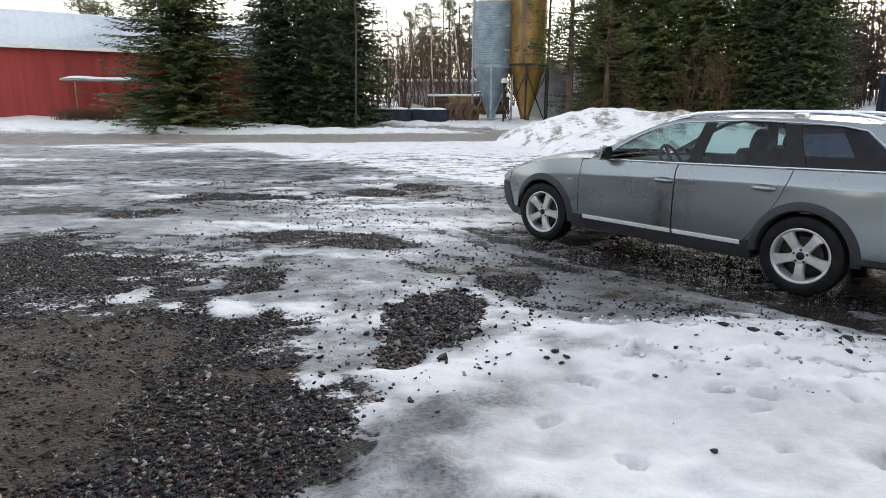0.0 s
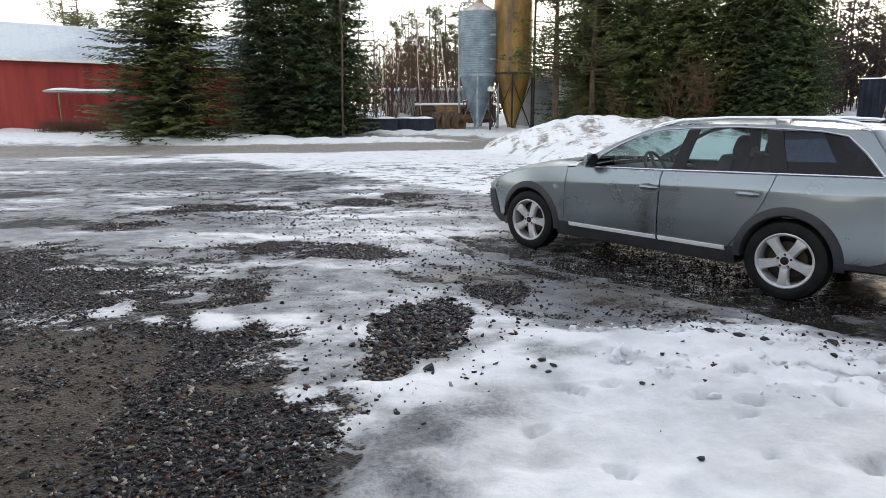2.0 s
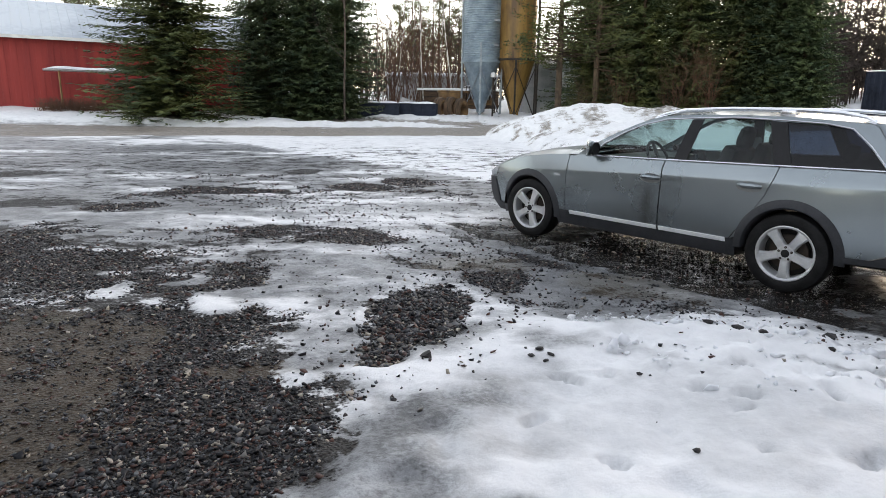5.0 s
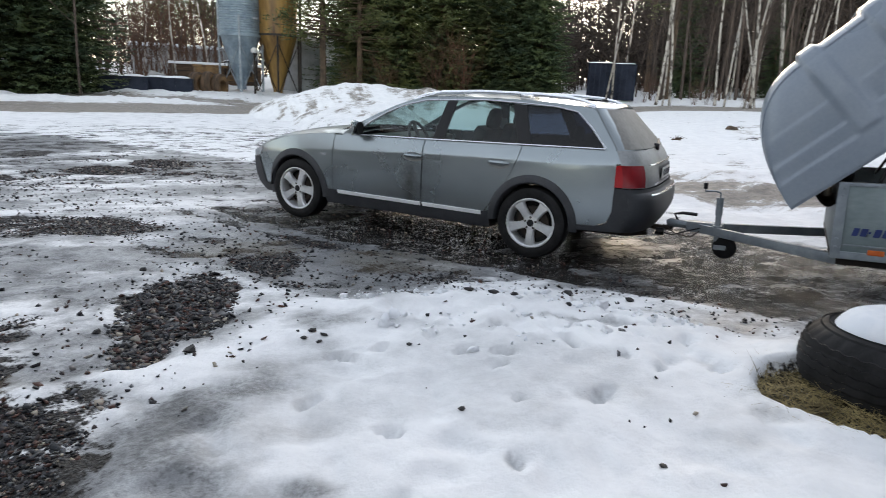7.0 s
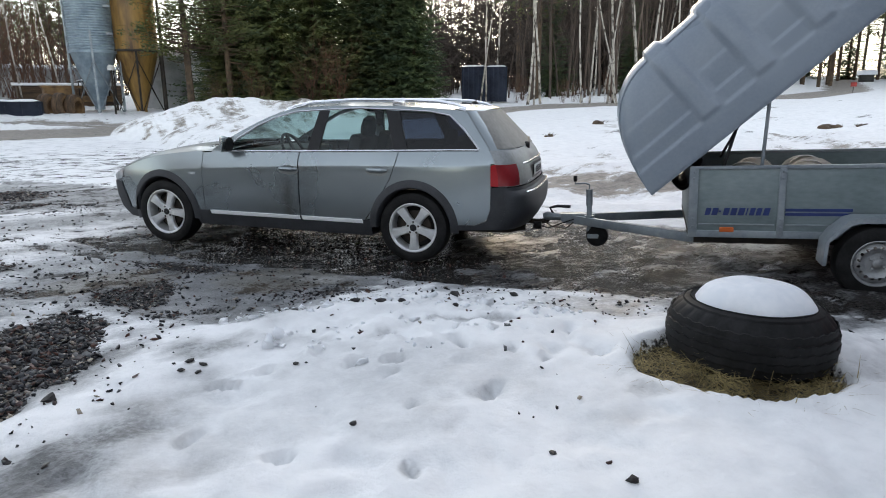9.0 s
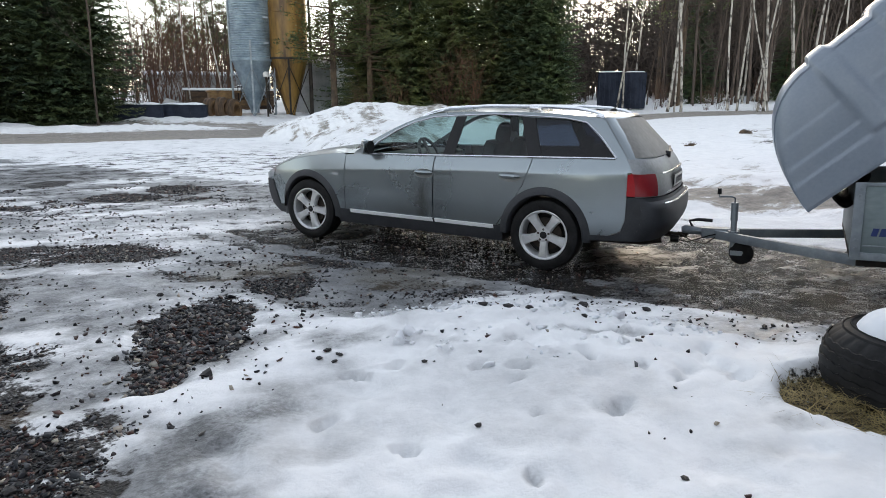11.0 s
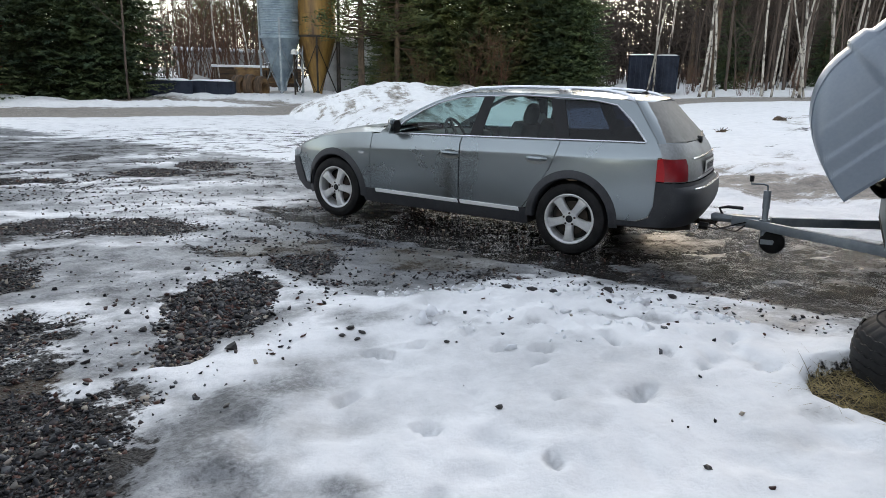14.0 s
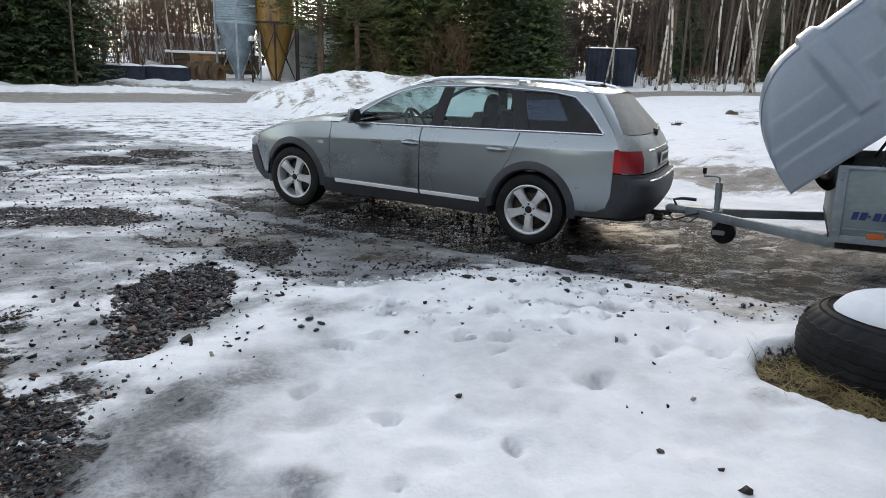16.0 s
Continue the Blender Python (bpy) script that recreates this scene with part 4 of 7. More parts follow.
def silo(name, x, y, r, z0, zb, zt, zr, material, label, ribs, cone_to, legs, legmat, roofmat):
    """A round bin on legs: zb is where the hopper meets the shell, zt the eave, zr the roof's tip."""
    ob = thing(name, pose(x, y, z0), label, "silo")
    prof = []
    z = zb
    while z < zt:
        if ribs:
            prof += [(r, z), (r + 0.045, z + 0.05), (r + 0.045, z + 0.10), (r, z + 0.15)]
            z += 0.15
        else:
            prof += [(r, z), (r, min(zt, z + 1.45)), (r + 0.025, min(zt, z + 1.46)), (r + 0.025, min(zt, z + 1.5))]
            z += 1.5
    part("shell", Mesh().lathe(prof, 48), material, ob, sharp=20 if not ribs else 60)
    part("hopper", Mesh().lathe([(r, zb), (r * 0.97, zb - 0.1), (cone_to[0], cone_to[1]), (cone_to[0], cone_to[1] - 0.25)], 40), material, ob)
    part("roof", Mesh().lathe([(r + 0.05, zt - 0.02), (r + 0.05, zt + 0.03), (0.25, zr), (0.25, zr + 0.12), (0.01, zr + 0.14)], 40), roofmat, ob)
    part("ring_beam", Mesh().lathe([(r + 0.01, zb - 0.08), (r + 0.09, zb - 0.08), (r + 0.09, zb + 0.06), (r + 0.01, zb + 0.06)], 40, close=True), material if ribs else legmat, ob)
    pts = []
    for i in range(legs):
        a = 2 * math.pi * (i + 0.15) / legs - 1.9
        px, py = (r + 0.06) * math.cos(a), (r + 0.06) * math.sin(a)
        pts.append((px, py))
        part("leg", Mesh().box(px - 0.06, py - 0.06, -0.4, px + 0.06, py + 0.06, zb + (1.2 if ribs else 0)), legmat, ob, smooth=False)
    for (ax, ay), (bx, by) in zip(pts, pts[1:] + pts[:1]):
        part("brace", Mesh().tube([(ax, ay, 0.2), (bx, by, zb - 0.5)], 0.03, 5).tube([(bx, by, 0.2), (ax, ay, zb - 0.5)], 0.03, 5), legmat, ob)
    return ob


blue = silo("feed_silo", 2.52, 46.9, 1.33, 0.35, 4.0, 8.3, 9.0, BLUESILO, "grey-blue corrugated steel silo on legs with a hopper", True, (0.3, 0.75), 4, GALV, RUSTROOF)
lad = Mesh()
for dx in (-0.18, 0.18):
    lad.tube([(1.42, -0.35 + dx, 0.4), (1.42, -0.35 + dx, 8.3)], 0.04, 5)
for i in range(26):
    lad.tube([(1.42, -0.53, 0.6 + i * 0.3), (1.42, -0.17, 0.6 + i * 0.3)], 0.028, 4)
part("ladder", lad, GALV, blue, "galvanised ladder")
part("fill_pipe", Mesh().tube([(-1.38, -0.2, 0.5), (-1.38, -0.2, 8.5), (-1.2, -0.2, 8.95), (-0.6, 0, 9.0)], 0.07, 8), GALV, blue)
for z in (5.0, 6.6):
    part("hatch_step", Mesh().box(0.75, -1.45, z, 1.1, -1.2, z + 0.12), GALV, blue, smooth=False)
gold = silo("grain_silo", 4.95, 46.9, 1.36, 0.35, 4.15, 11.5, 12.3, GOLD, "tall rusty yellow silo on a dark steel frame", False, (0.32, 0.5), 4, DARKSTEEL, RUST)
part("mast", Mesh().tube([(1.48, -0.5, -0.3), (1.48, -0.5, 12)], 0.09, 6), DARKSTEEL, gold, "dark upright pole")
yl = thing("yard_lamp", pose(3.3, 45.6, floor_at(3.3, 45.6)), "dark post with a white plastic cap by the silos", "post")
part("pole", Mesh().tube([(0, 0, -0.2), (0, 0, 2.7)], 0.07, 6), DARKSTEEL, yl)
part("cap", Mesh().lathe([(0.01, 2.68), (0.2, 2.68), (0.22, 2.85), (0.12, 3.0), (0.01, 3.02)], 12), WHITEWOOD, yl, "white cap")

for x, y, r, h, roof_, lab in ((7.1, 50.5, 1.55, 4.0, RUSTROOF, "pale corrugated grain bin with a rust-streaked conical roof"), (9.6, 50.5, 1.7, 3.9, SNOW, "pale blue corrugated grain bin with a snowy roof")):
    b = thing("grain_bin", pose(x, y, 0.4), lab, "grain bin", "grain bins")
    prof = []
    z = -0.3
    while z < h:
        prof += [(r, z), (r + 0.03, z + 0.1)]
        z += 0.2
    part("wall", Mesh().lathe(prof, 40), BLOCK, b, sharp=60)
    part("roof", Mesh().lathe([(r + 0.12, h - 0.05), (r + 0.12, h), (0.15, h + 0.95), (0.01, h + 0.98)], 24), roof_, b, sharp=10)

def shed(name, x, y, w, d, h, turn, wallmat, roofmat, label, rise=0.5, snowy=True):
    ob = thing(name, pose(x, y, floor_at(x, y) - 0.1, 0, 0, turn), label, "shed")
    m = Mesh()
    wall_boards(m, (-w / 2, -d / 2), (w / 2, -d / 2), 0, h, 0.35)
    part("front_wall", m, wallmat, ob, smooth=False)
    part("body", Mesh().box(-w / 2, -d / 2 + 0.05, 0, w / 2, d / 2, h), wallmat, ob, smooth=False)
    part("roof", Mesh().add([(-w / 2 - 0.3, -d / 2 - 0.4, h), (w / 2 + 0.3, -d / 2 - 0.4, h), (w / 2 + 0.3, 0, h + rise), (-w / 2 - 0.3, 0, h + rise), (w / 2 + 0.3, d / 2 + 0.4, h), (-w / 2 - 0.3, d / 2 + 0.4, h),
                             (-w / 2 - 0.3, -d / 2 - 0.4, h - 0.12), (w / 2 + 0.3, -d / 2 - 0.4, h - 0.12)], [(0, 1, 2, 3), (3, 2, 4, 5), (6, 7, 1, 0)]), roofmat, ob, "snowy roof" if snowy else "", smooth=False)
    return ob


shed("long_shed", -0.6, 68, 11, 6, 2.7, 4, GREYWALL, SHEETROOF, "long grey shed with a thin snowy sheet roof behind the silos", 0.35)
WOODPILE = shade("stacked_old_timber", (0.035, 0.024, 0.016), (0.15, 0.092, 0.055), 1.5, 0.85, fine=9, stretch=(0.4, 1, 5))
shed("open_shed", 1.0, 54.5, 6.3, 4, 1.55, 4, WOODPILE, SNOW, "low brown timber store with snow on its roof", 0.12)

def low_trailer(x, y, turn):
    ob = thing("farm_wagon", pose(x, y, floor_at(x, y) - 0.26, 0, 0, turn), "low dark blue farm wagon with snow on its bed", "wagon")
    part("bed", Mesh().box(-1.35, -0.8, 0.05, 1.35, 0.8, 1.02), NAVY, ob, bevel=0.02)
    for i in range(4):
        part("side_post", Mesh().box(-1.2 + i * 0.78, -0.84, 0.05, -1.12 + i * 0.78, -0.8, 1.03), NAVY, ob)
    part("snow_cover", Mesh().grid(lambda u, v: (-1.25 + 2.5 * u, -0.75 + 1.5 * v, 1.02 + 0.13 * (1 - (2 * u - 1) ** 4) * (1 - (2 * v - 1) ** 4) + 0.03 * math.sin(7 * u + 3 * v)), 16, 8), SNOW, ob, "snow heaped on the bed")
    return ob


low_trailer(-4.35, 42.3, 2)
wg = low_trailer(-1.9, 42.9, -3)
part("tilted_board", Mesh().add([(-1.2, -0.5, 1.02), (-0.9, -0.4, 1.42), (0.3, -0.3, 1.07), (0.2, -0.6, 1.0)], [(0, 1, 2), (0, 2, 3)]), GREYWALL, wg, smooth=False)

def big_tyre(name, x, y, r, w, turn, label):
    ob = thing(name, pose(x, y, floor_at(x, y) + r - 0.42, 90, 0, turn), label, "tyre", "farm tyres")
    part("tyre", Mesh().lathe([(r * 0.55, -w / 2), (r * 0.8, -w / 2 - 0.04), (r * 0.97, -w / 2 + 0.03), (r, -w / 4), (r, w / 4), (r * 0.97, w / 2 - 0.03), (r * 0.8, w / 2 + 0.04), (r * 0.55, w / 2)], 28, close=True), WOODPILE, ob)
    part("rim", Mesh().lathe([(r * 0.78, -w / 2 - 0.045), (r * 0.72, -w / 2 - 0.06), (r * 0.54, -w / 2 - 0.01), (r * 0.52, w / 2 + 0.01), (r * 0.72, w / 2 + 0.06), (r * 0.78, w / 2 + 0.045)], 24), RUST, ob)
    return ob


for x, y, tn in ((-0.35, 44.6, 62), (0.35, 44.9, 70), (1.05, 45.2, 60)):
    big_tyre("tractor_wheel", x, y, 0.78, 0.5, tn, "old brown tractor wheel standing on edge in snow")

mc = thing("farm_machine", pose(1.0, 47.6, 0.45, 0, 0, 8), "rusty yellow-brown farm machine under snow behind the silo", "machine")
part("chassis", Mesh().box(-1.7, -0.7, 0.9, 2.4, 0.7, 1.25), RUST, mc, bevel=0.03)
part("hood", Mesh().box(-1.5, -0.6, 1.25, 0.2, 0.6, 1.75), RUST, mc, bevel=0.08)
for y in (-0.6, 0.6):
    part("cab_frame", Mesh().tube([(0.6, y, 1.2), (0.6, y, 2.2), (2.1, y, 2.2), (2.1, y, 1.2)], 0.05, 6), DARKSTEEL, mc)
part("load", Mesh().box(-1.6, -0.5, 1.75, 2.2, 0.5, 1.9).box(0.8, -0.55, 1.3, 1.9, 0.55, 1.7), RUST, mc, bevel=0.03)
part("snow_cover", Mesh().grid(lambda u, v: (0.4 + 2.0 * u, -0.7 + 1.4 * v, 2.2 + 0.14 * (1 - (2 * u - 1) ** 4) * (1 - (2 * v - 1) ** 4)), 10, 6), SNOW, mc)

def container(x, y, w, d, h, turn, label):
    ob = thing("container", pose(x, y, floor_at(x, y), 0, 0, turn), label, "container", "containers")
    m, row = Mesh(), []
    n = int(w / 0.28)
    for i in range(n):
        x0 = -w / 2 + i * w / n
        row += [(x0, -d / 2), (x0 + 0.1, -d / 2), (x0 + 0.14, -d / 2 + 0.04), (x0 + 0.24, -d / 2 + 0.04)]
    row.append((w / 2, -d / 2))
    m.add([(x_, y_, 0) for x_, y_ in row] + [(x_, y_, h) for x_, y_ in row], [(i, i + 1, len(row) + i + 1, len(row) + i) for i in range(len(row) - 1)])
    part("front", m, NAVY, ob, smooth=False)
    part("body", Mesh().box(-w / 2, -d / 2 + 0.045, 0, w / 2, d / 2, h), NAVY, ob, bevel=0.02)
    part("snow_cover", Mesh().grid(lambda u, v: (-w / 2 + w * u, -d / 2 + d * v, h + 0.08 * (1 - (2 * u - 1) ** 8) * (1 - (2 * v - 1) ** 8)), 8, 6), SNOW, ob)
    return ob


container(24.9, 37.4, 1.65, 2.4, 2.4, -34, "dark blue steel container with a snowy top beyond the field")
container(26.5, 37.05, 1.4, 2.4, 2.3, -34, "dark steel container with a snowy top beyond the field")

# red house behind the trailer
house = thing("red_house", pose(9.12, 3.95, 0, 0, 0, -73), "red board house wall with a white corner board", "house")
m = Mesh()
wall_boards(m, (0.056, 0), (9, 0), -0.1, 5.0, 0.14, 0.014)
part("board_wall", m, REDWOOD, house, smooth=False)
part("body", Mesh().box(0.02, 0.05, -0.2, 9, 6, 5.0), REDWOOD, house, smooth=False)
part("corner_board", Mesh().box(-0.02, -0.03, -0.1, 0.055, 0.055, 5.0), WHITEWOOD, house, "white corner board", bevel=0.004)
part("roof", Mesh().add([(-0.4, -0.6, 4.95), (9.4, -0.6, 4.95), (9.4, 3, 6.6), (-0.4, 3, 6.6), (9.4, 6.6, 4.95), (-0.4, 6.6, 4.95)], [(0, 1, 2, 3), (3, 2, 4, 5)]), SHEETROOF, house, smooth=False)

# clods on the field, dry grass by the barn
rc = random.Random(44)
EARTH = shade("brown_earth_and_grass", (0.05, 0.034, 0.022), (0.13, 0.088, 0.055), 5, 0.9, bump=0.02, fine=30)
for x, y, r in ((20.3, 20.5, 0.36), (25.6, 13.6, 0.42), (26.6, 13.0, 0.34), (14.5, 17.0, 0.2), (12.5, 11.0, 0.16)):
    ob = thing("earth_clod", pose(x, y, floor_at(x, y), 0, 0, 40 * r), "brown clod of earth and dry grass on the snowfield", "clod", "field clods")
    lump, tuft = Mesh(), Mesh()
    for _ in range(6):
        cx, cy, cr = rc.gauss(0, r * 0.6), rc.gauss(0, r * 0.4), r * rc.uniform(0.3, 0.6)
        lump.lathe([(0.01, cr * 0.75), (cr * 0.5, cr * 0.62), (cr * 0.9, cr * 0.25), (cr, -0.1)], 9, pose(cx, cy, 0, rc.uniform(-20, 20), rc.uniform(-20, 20), rc.uniform(0, 360)))
    for _ in range(30):
        p, d = Vector((rc.gauss(0, r * 0.6), rc.gauss(0, r * 0.4), 0.05)), Vector((rc.gauss(0, 1), rc.gauss(0, 1), 0.8)).normalized()
        tuft.tube([p, p + d * 0.08, p + d * 0.14 + Vector((0, 0, -0.02))], [0.008, 0.005, 0.002], 3, caps=False)
    part("earth", lump, EARTH, ob)
    tagged(part("grass_tuft", tuft, EARTH, ob), kind="stuff")
grass = Mesh()
for _ in range(1400):
    t = rc.random()
    x, y = -22.0 + 5.0 * t + rc.gauss(0, 0.2), 35.3 + 2.9 * t + rc.gauss(0, 0.35)
    p, d = Vector((x, y, float(height(np.array([x]), np.array([y]), False)[0]) + 0.2)), Vector((rc.gauss(0, 0.25), rc.gauss(0, 0.25), 1)).normalized()
    grass.tube([p, p + d * rc.uniform(0.25, 0.45), p + d * rc.uniform(0.5, 0.85) + Vector((rc.gauss(0, 0.1), 0, 0))], [0.012, 0.009, 0.003], 3, caps=False)
tagged(part("dry_weeds", grass, REDTWIG, smooth=False), "strip of dry brown weeds standing before the barn", "weeds", kind="stuff")

# houses on the hill
for x, y, w, tn in ((86.3, 42.6, 1.5, -62), (88.2, 38.6, 2.3, -60)):
    ob = thing("hill_house", pose(x, y, floor_at(x, y), 0, 0, tn), "low dark house with a snowy roof on the hill", "house", "hill houses")
    part("wall", Mesh().box(-w / 2, -2, -0.3, w / 2, 3, 0.8), DARKBOARD, ob, smooth=False)
    part("roof", Mesh().add([(-w / 2 - 0.3, -2.2, 0.75), (w / 2 + 0.3, -2.2, 0.75), (w / 2 + 0.3, 0, 1.35), (-w / 2 - 0.3, 0, 1.35), (w / 2 + 0.3, 3.4, 0.75), (-w / 2 - 0.3, 3.4, 0.75)], [(0, 1, 2, 3), (3, 2, 4, 5)]), SNOW, ob, "snowy roof", smooth=False)

# red marker at the bend
mz = floor_at(53.6, 27.3)
mk_ = thing("road_marker", pose(53.6, 27.3, mz), "small red marker board on a thin roadside post", "road marker")
part("post", Mesh().tube([(0, 0, -0.2), (0, 0, 0.75)], 0.03, 6), DARKSTEEL, mk_)
part("board", Mesh().box(-0.2, -0.03, 0.5, 0.2, 0.03, 0.82, pose(0, 0, 0, 0, 0, -60)), REDWOOD, mk_, "red board", bevel=0.01)

# plain unseen house closing the yard behind the viewer, added to darken car reflections
hw = thing("unseen_house", pose(-9.0, -4.2, 0, 0, 0, -6), "long unseen dark board house, added to darken the car's reflections", "house")
m = Mesh()
wall_boards(m, (24, 0), (0, 0), -0.2, 5.6, 0.16, 0.014)
part("board_wall", m, DARKBOARD, hw, smooth=False)
part("body", Mesh().box(0, -7, -0.2, 24, -0.05, 5.6), DARKBOARD, hw, smooth=False)
part("roof", Mesh().add([(-0.5, 0.6, 5.4), (24.5, 0.6, 5.4), (24.5, -3.5, 8.2), (-0.5, -3.5, 8.2), (24.5, -7.6, 5.4), (-0.5, -7.6, 5.4)], [(0, 1, 2, 3), (3, 2, 4, 5)]), RUSTROOF, hw, smooth=False)
# out of view: a wall added on the left for the car's side to reflect
unseen_wing = thing("outbuilding", pose(-14.0, -6.0, 0, 0, 0, 97), "plain unseen dark board wall, added so the car's side reflects dark", "outbuilding")
m = Mesh()
wall_boards(m, (0, 0), (15, 0), -0.2, 5.6, 0.16, 0.014)
part("board_wall", m, DARKBOARD, unseen_wing, smooth=False)
part("body", Mesh().box(0, 0.05, -0.2, 15, 6, 5.6), DARKBOARD, unseen_wing, smooth=False)
part("roof", Mesh().add([(-0.5, -0.6, 5.4), (15.5, -0.6, 5.4), (15.5, 3, 7.8), (-0.5, 3, 7.8), (15.5, 6.6, 5.4), (-0.5, 6.6, 5.4)], [(0, 1, 2, 3), (3, 2, 4, 5)]), RUSTROOF, unseen_wing, smooth=False)

# ---- car ----
from mathutils.geometry import delaunay_2d_cdt

PAINT = shade("dusty_silver_paint", (0.25, 0.288, 0.305), (0.30, 0.338, 0.355), 1.3, 0.28, 0.8, fine=160, spread=0.06, coat=0.55)


def grime(m):
    """A dried splash stain at the foot of the front door's rear edge, and road dirt low on the flanks."""
    n, k = m.node_tree.nodes, m.node_tree.links
    b = n["Principled BSDF"]
    old = b.inputs["Base Color"].links[0].from_socket
    co, sep, no = n.new("ShaderNodeTexCoord"), n.new("ShaderNodeSeparateXYZ"), n.new("ShaderNodeTexNoise")
    no.inputs["Scale"].default_value, no.inputs["Detail"].default_value = 7, 5
    k.new(co.outputs["Object"], sep.inputs["Vector"])
    k.new(co.outputs["Object"], no.inputs["Vector"])

    def calc(op, a, c, e=None):
        t = n.new("ShaderNodeMath")
        t.operation = op
        for i, v in enumerate((a, c, e)):
            if isinstance(v, (int, float)):
                t.inputs[i].default_value = v
            elif v is not None:
                k.new(v, t.inputs[i])
        return t.outputs[0]
    dx = calc("ABSOLUTE", calc("SUBTRACT", sep.outputs["X"], 1.29), 0)
    spot = calc("SUBTRACT", calc("MULTIPLY_ADD", dx, -10.0, 1.0), calc("MAXIMUM", calc("MULTIPLY_ADD", sep.outputs["Z"], 4.5, -2.9), 0))
    low = calc("MULTIPLY_ADD", sep.outputs["Z"], -1.6, 0.80)
    f = calc("MULTIPLY", calc("MAXIMUM", calc("MULTIPLY", spot, 1.2), low), no.outputs["Fac"])
    t = n.new("ShaderNodeClamp")
    k.new(f, t.inputs["Value"])
    t.inputs["Max"].default_value = 0.8
    mix = n.new("ShaderNodeMix")
    mix.data_type = "RGBA"
    mix.inputs["B"].default_value = (0.10, 0.095, 0.085, 1)
    k.new(t.outputs[0], mix.inputs["Factor"])
    k.new(old, mix.inputs["A"])
    k.new(mix.outputs["Result"], b.inputs["Base Color"])


grime(PAINT)
GRIME_SHADE_PAINT = shade("grimed_and_recess_shade_paint", (0.20, 0.205, 0.205), (0.33, 0.345, 0.35), 2.2, 0.5, 0.45, fine=40, spread=0.12)
CLADDING = shade("dark_grey_plastic", (0.024, 0.026, 0.031), (0.045, 0.048, 0.055), 5, 0.6, fine=70, bump=0.0005)
GLOSSBLACK = shade("black_pillar_trim", (0.008, 0.008, 0.009), (0.016, 0.016, 0.018), 4, 0.45, fine=40, spec=0.3)
CHROME = shade("bright_trim", (0.75, 0.77, 0.80), (0.88, 0.89, 0.92), 6, 0.2, 0.9, fine=60)
# near-white and hardly metallic: the snow's reflection is put into the colour
SILLTRIM = shade("painted_sheen_sill_trim", (0.80, 0.82, 0.84), (0.90, 0.91, 0.92), 6, 0.35, 0.1, fine=60)
ALLOY = shade("brushed_alloy", (0.60, 0.61, 0.62), (0.76, 0.77, 0.78), 7, 0.38, 0.5, fine=50)
WINDOW = glass("side_window", (0.56, 0.69, 0.68))
DARKWINDOW = glass("tinted_window", (0.055, 0.068, 0.11))
SEAT = shade("dark_seat_cloth", (0.02, 0.02, 0.024), (0.05, 0.05, 0.055), 6, 0.85, fine=90, bump=0.002)
REDLENS = shade("red_lamp_lens", (0.36, 0.010, 0.016), (0.46, 0.016, 0.022), 8, 0.25, fine=60, coat=0.25, spec=0.3)
DARKRED = shade("dark_red_lens", (0.20, 0.010, 0.016), (0.28, 0.014, 0.020), 8, 0.2, fine=60, coat=0.5)
CLEARLENS = shade("headlamp_lens", (0.30, 0.33, 0.35), (0.55, 0.58, 0.60), 9, 0.12, 0.3, fine=40, coat=0.8)
DUSTGLASS = shade("dust_coated_rear_glass", (0.15, 0.145, 0.135), (0.27, 0.26, 0.24), 1.5, 0.6, fine=30)
UNDER = shade("black_underbody", (0.010, 0.010, 0.010), (0.022, 0.02, 0.018), 4, 0.8, fine=30)

CREASE = [(-0.75, 0.912), (-0.38, 0.887), (0.73, 0.858), (1.98, 0.794), (2.94, 0.742), (3.4, 0.70)]
WAIST = [(-1.0, 1.02), (-0.56, 1.02), (0.15, 1.0), (1.16, 0.968), (2.0, 0.945), (2.2, 0.935)]
ROOFLINE = [(-0.50, 1.335), (-0.43, 1.348), (-0.3, 1.364), (0.0, 1.381), (0.2, 1.386), (0.65, 1.386), (1.0, 1.376), (1.25, 1.356), (1.43, 1.318), (1.6, 1.253), (1.8, 1.156), (2.0, 1.046), (2.16, 0.955)]
FENDER = [(2.0, 0.95), (2.2, 0.945), (2.45, 0.93), (2.75, 0.893), (3.0, 0.842), (3.2, 0.782), (3.36, 0.722), (3.5, 0.66)]


def curve(pts, x):
    """A smooth line through (x, value) pairs, in rising x."""
    xs, ys = [p[0] for p in pts], [p[1] for p in pts]
    if x <= xs[0]:
        return ys[0]
    if x >= xs[-1]:
        return ys[-1]
    i = max(j for j in range(len(xs) - 1) if xs[j] <= x)
    h = xs[i + 1] - xs[i]
    t = (x - xs[i]) / h

    def slope(j):
        if j in (0, len(xs) - 1):
            a, b = (0, 1) if j == 0 else (-2, -1)
            return (ys[b] - ys[a]) / (xs[b] - xs[a])
        return (ys[j + 1] - ys[j - 1]) / (xs[j + 1] - xs[j - 1])
    t2, t3 = t * t, t * t * t
    return (2 * t3 - 3 * t2 + 1) * ys[i] + (t3 - 2 * t2 + t) * h * slope(i) + (3 * t2 - 2 * t3) * ys[i + 1] + (t3 - t2) * h * slope(i + 1)


FLANK = [(0.15, 0.82), (0.25, 0.865), (0.36, 0.893), (0.50, 0.912), (0.66, 0.919), (0.80, 0.917), (0.854, 0.915), (0.866, 0.911), (0.90, 0.898), (0.97, 0.868), (1.05, 0.836), (1.2, 0.768), (1.36, 0.688), (1.45, 0.63)]


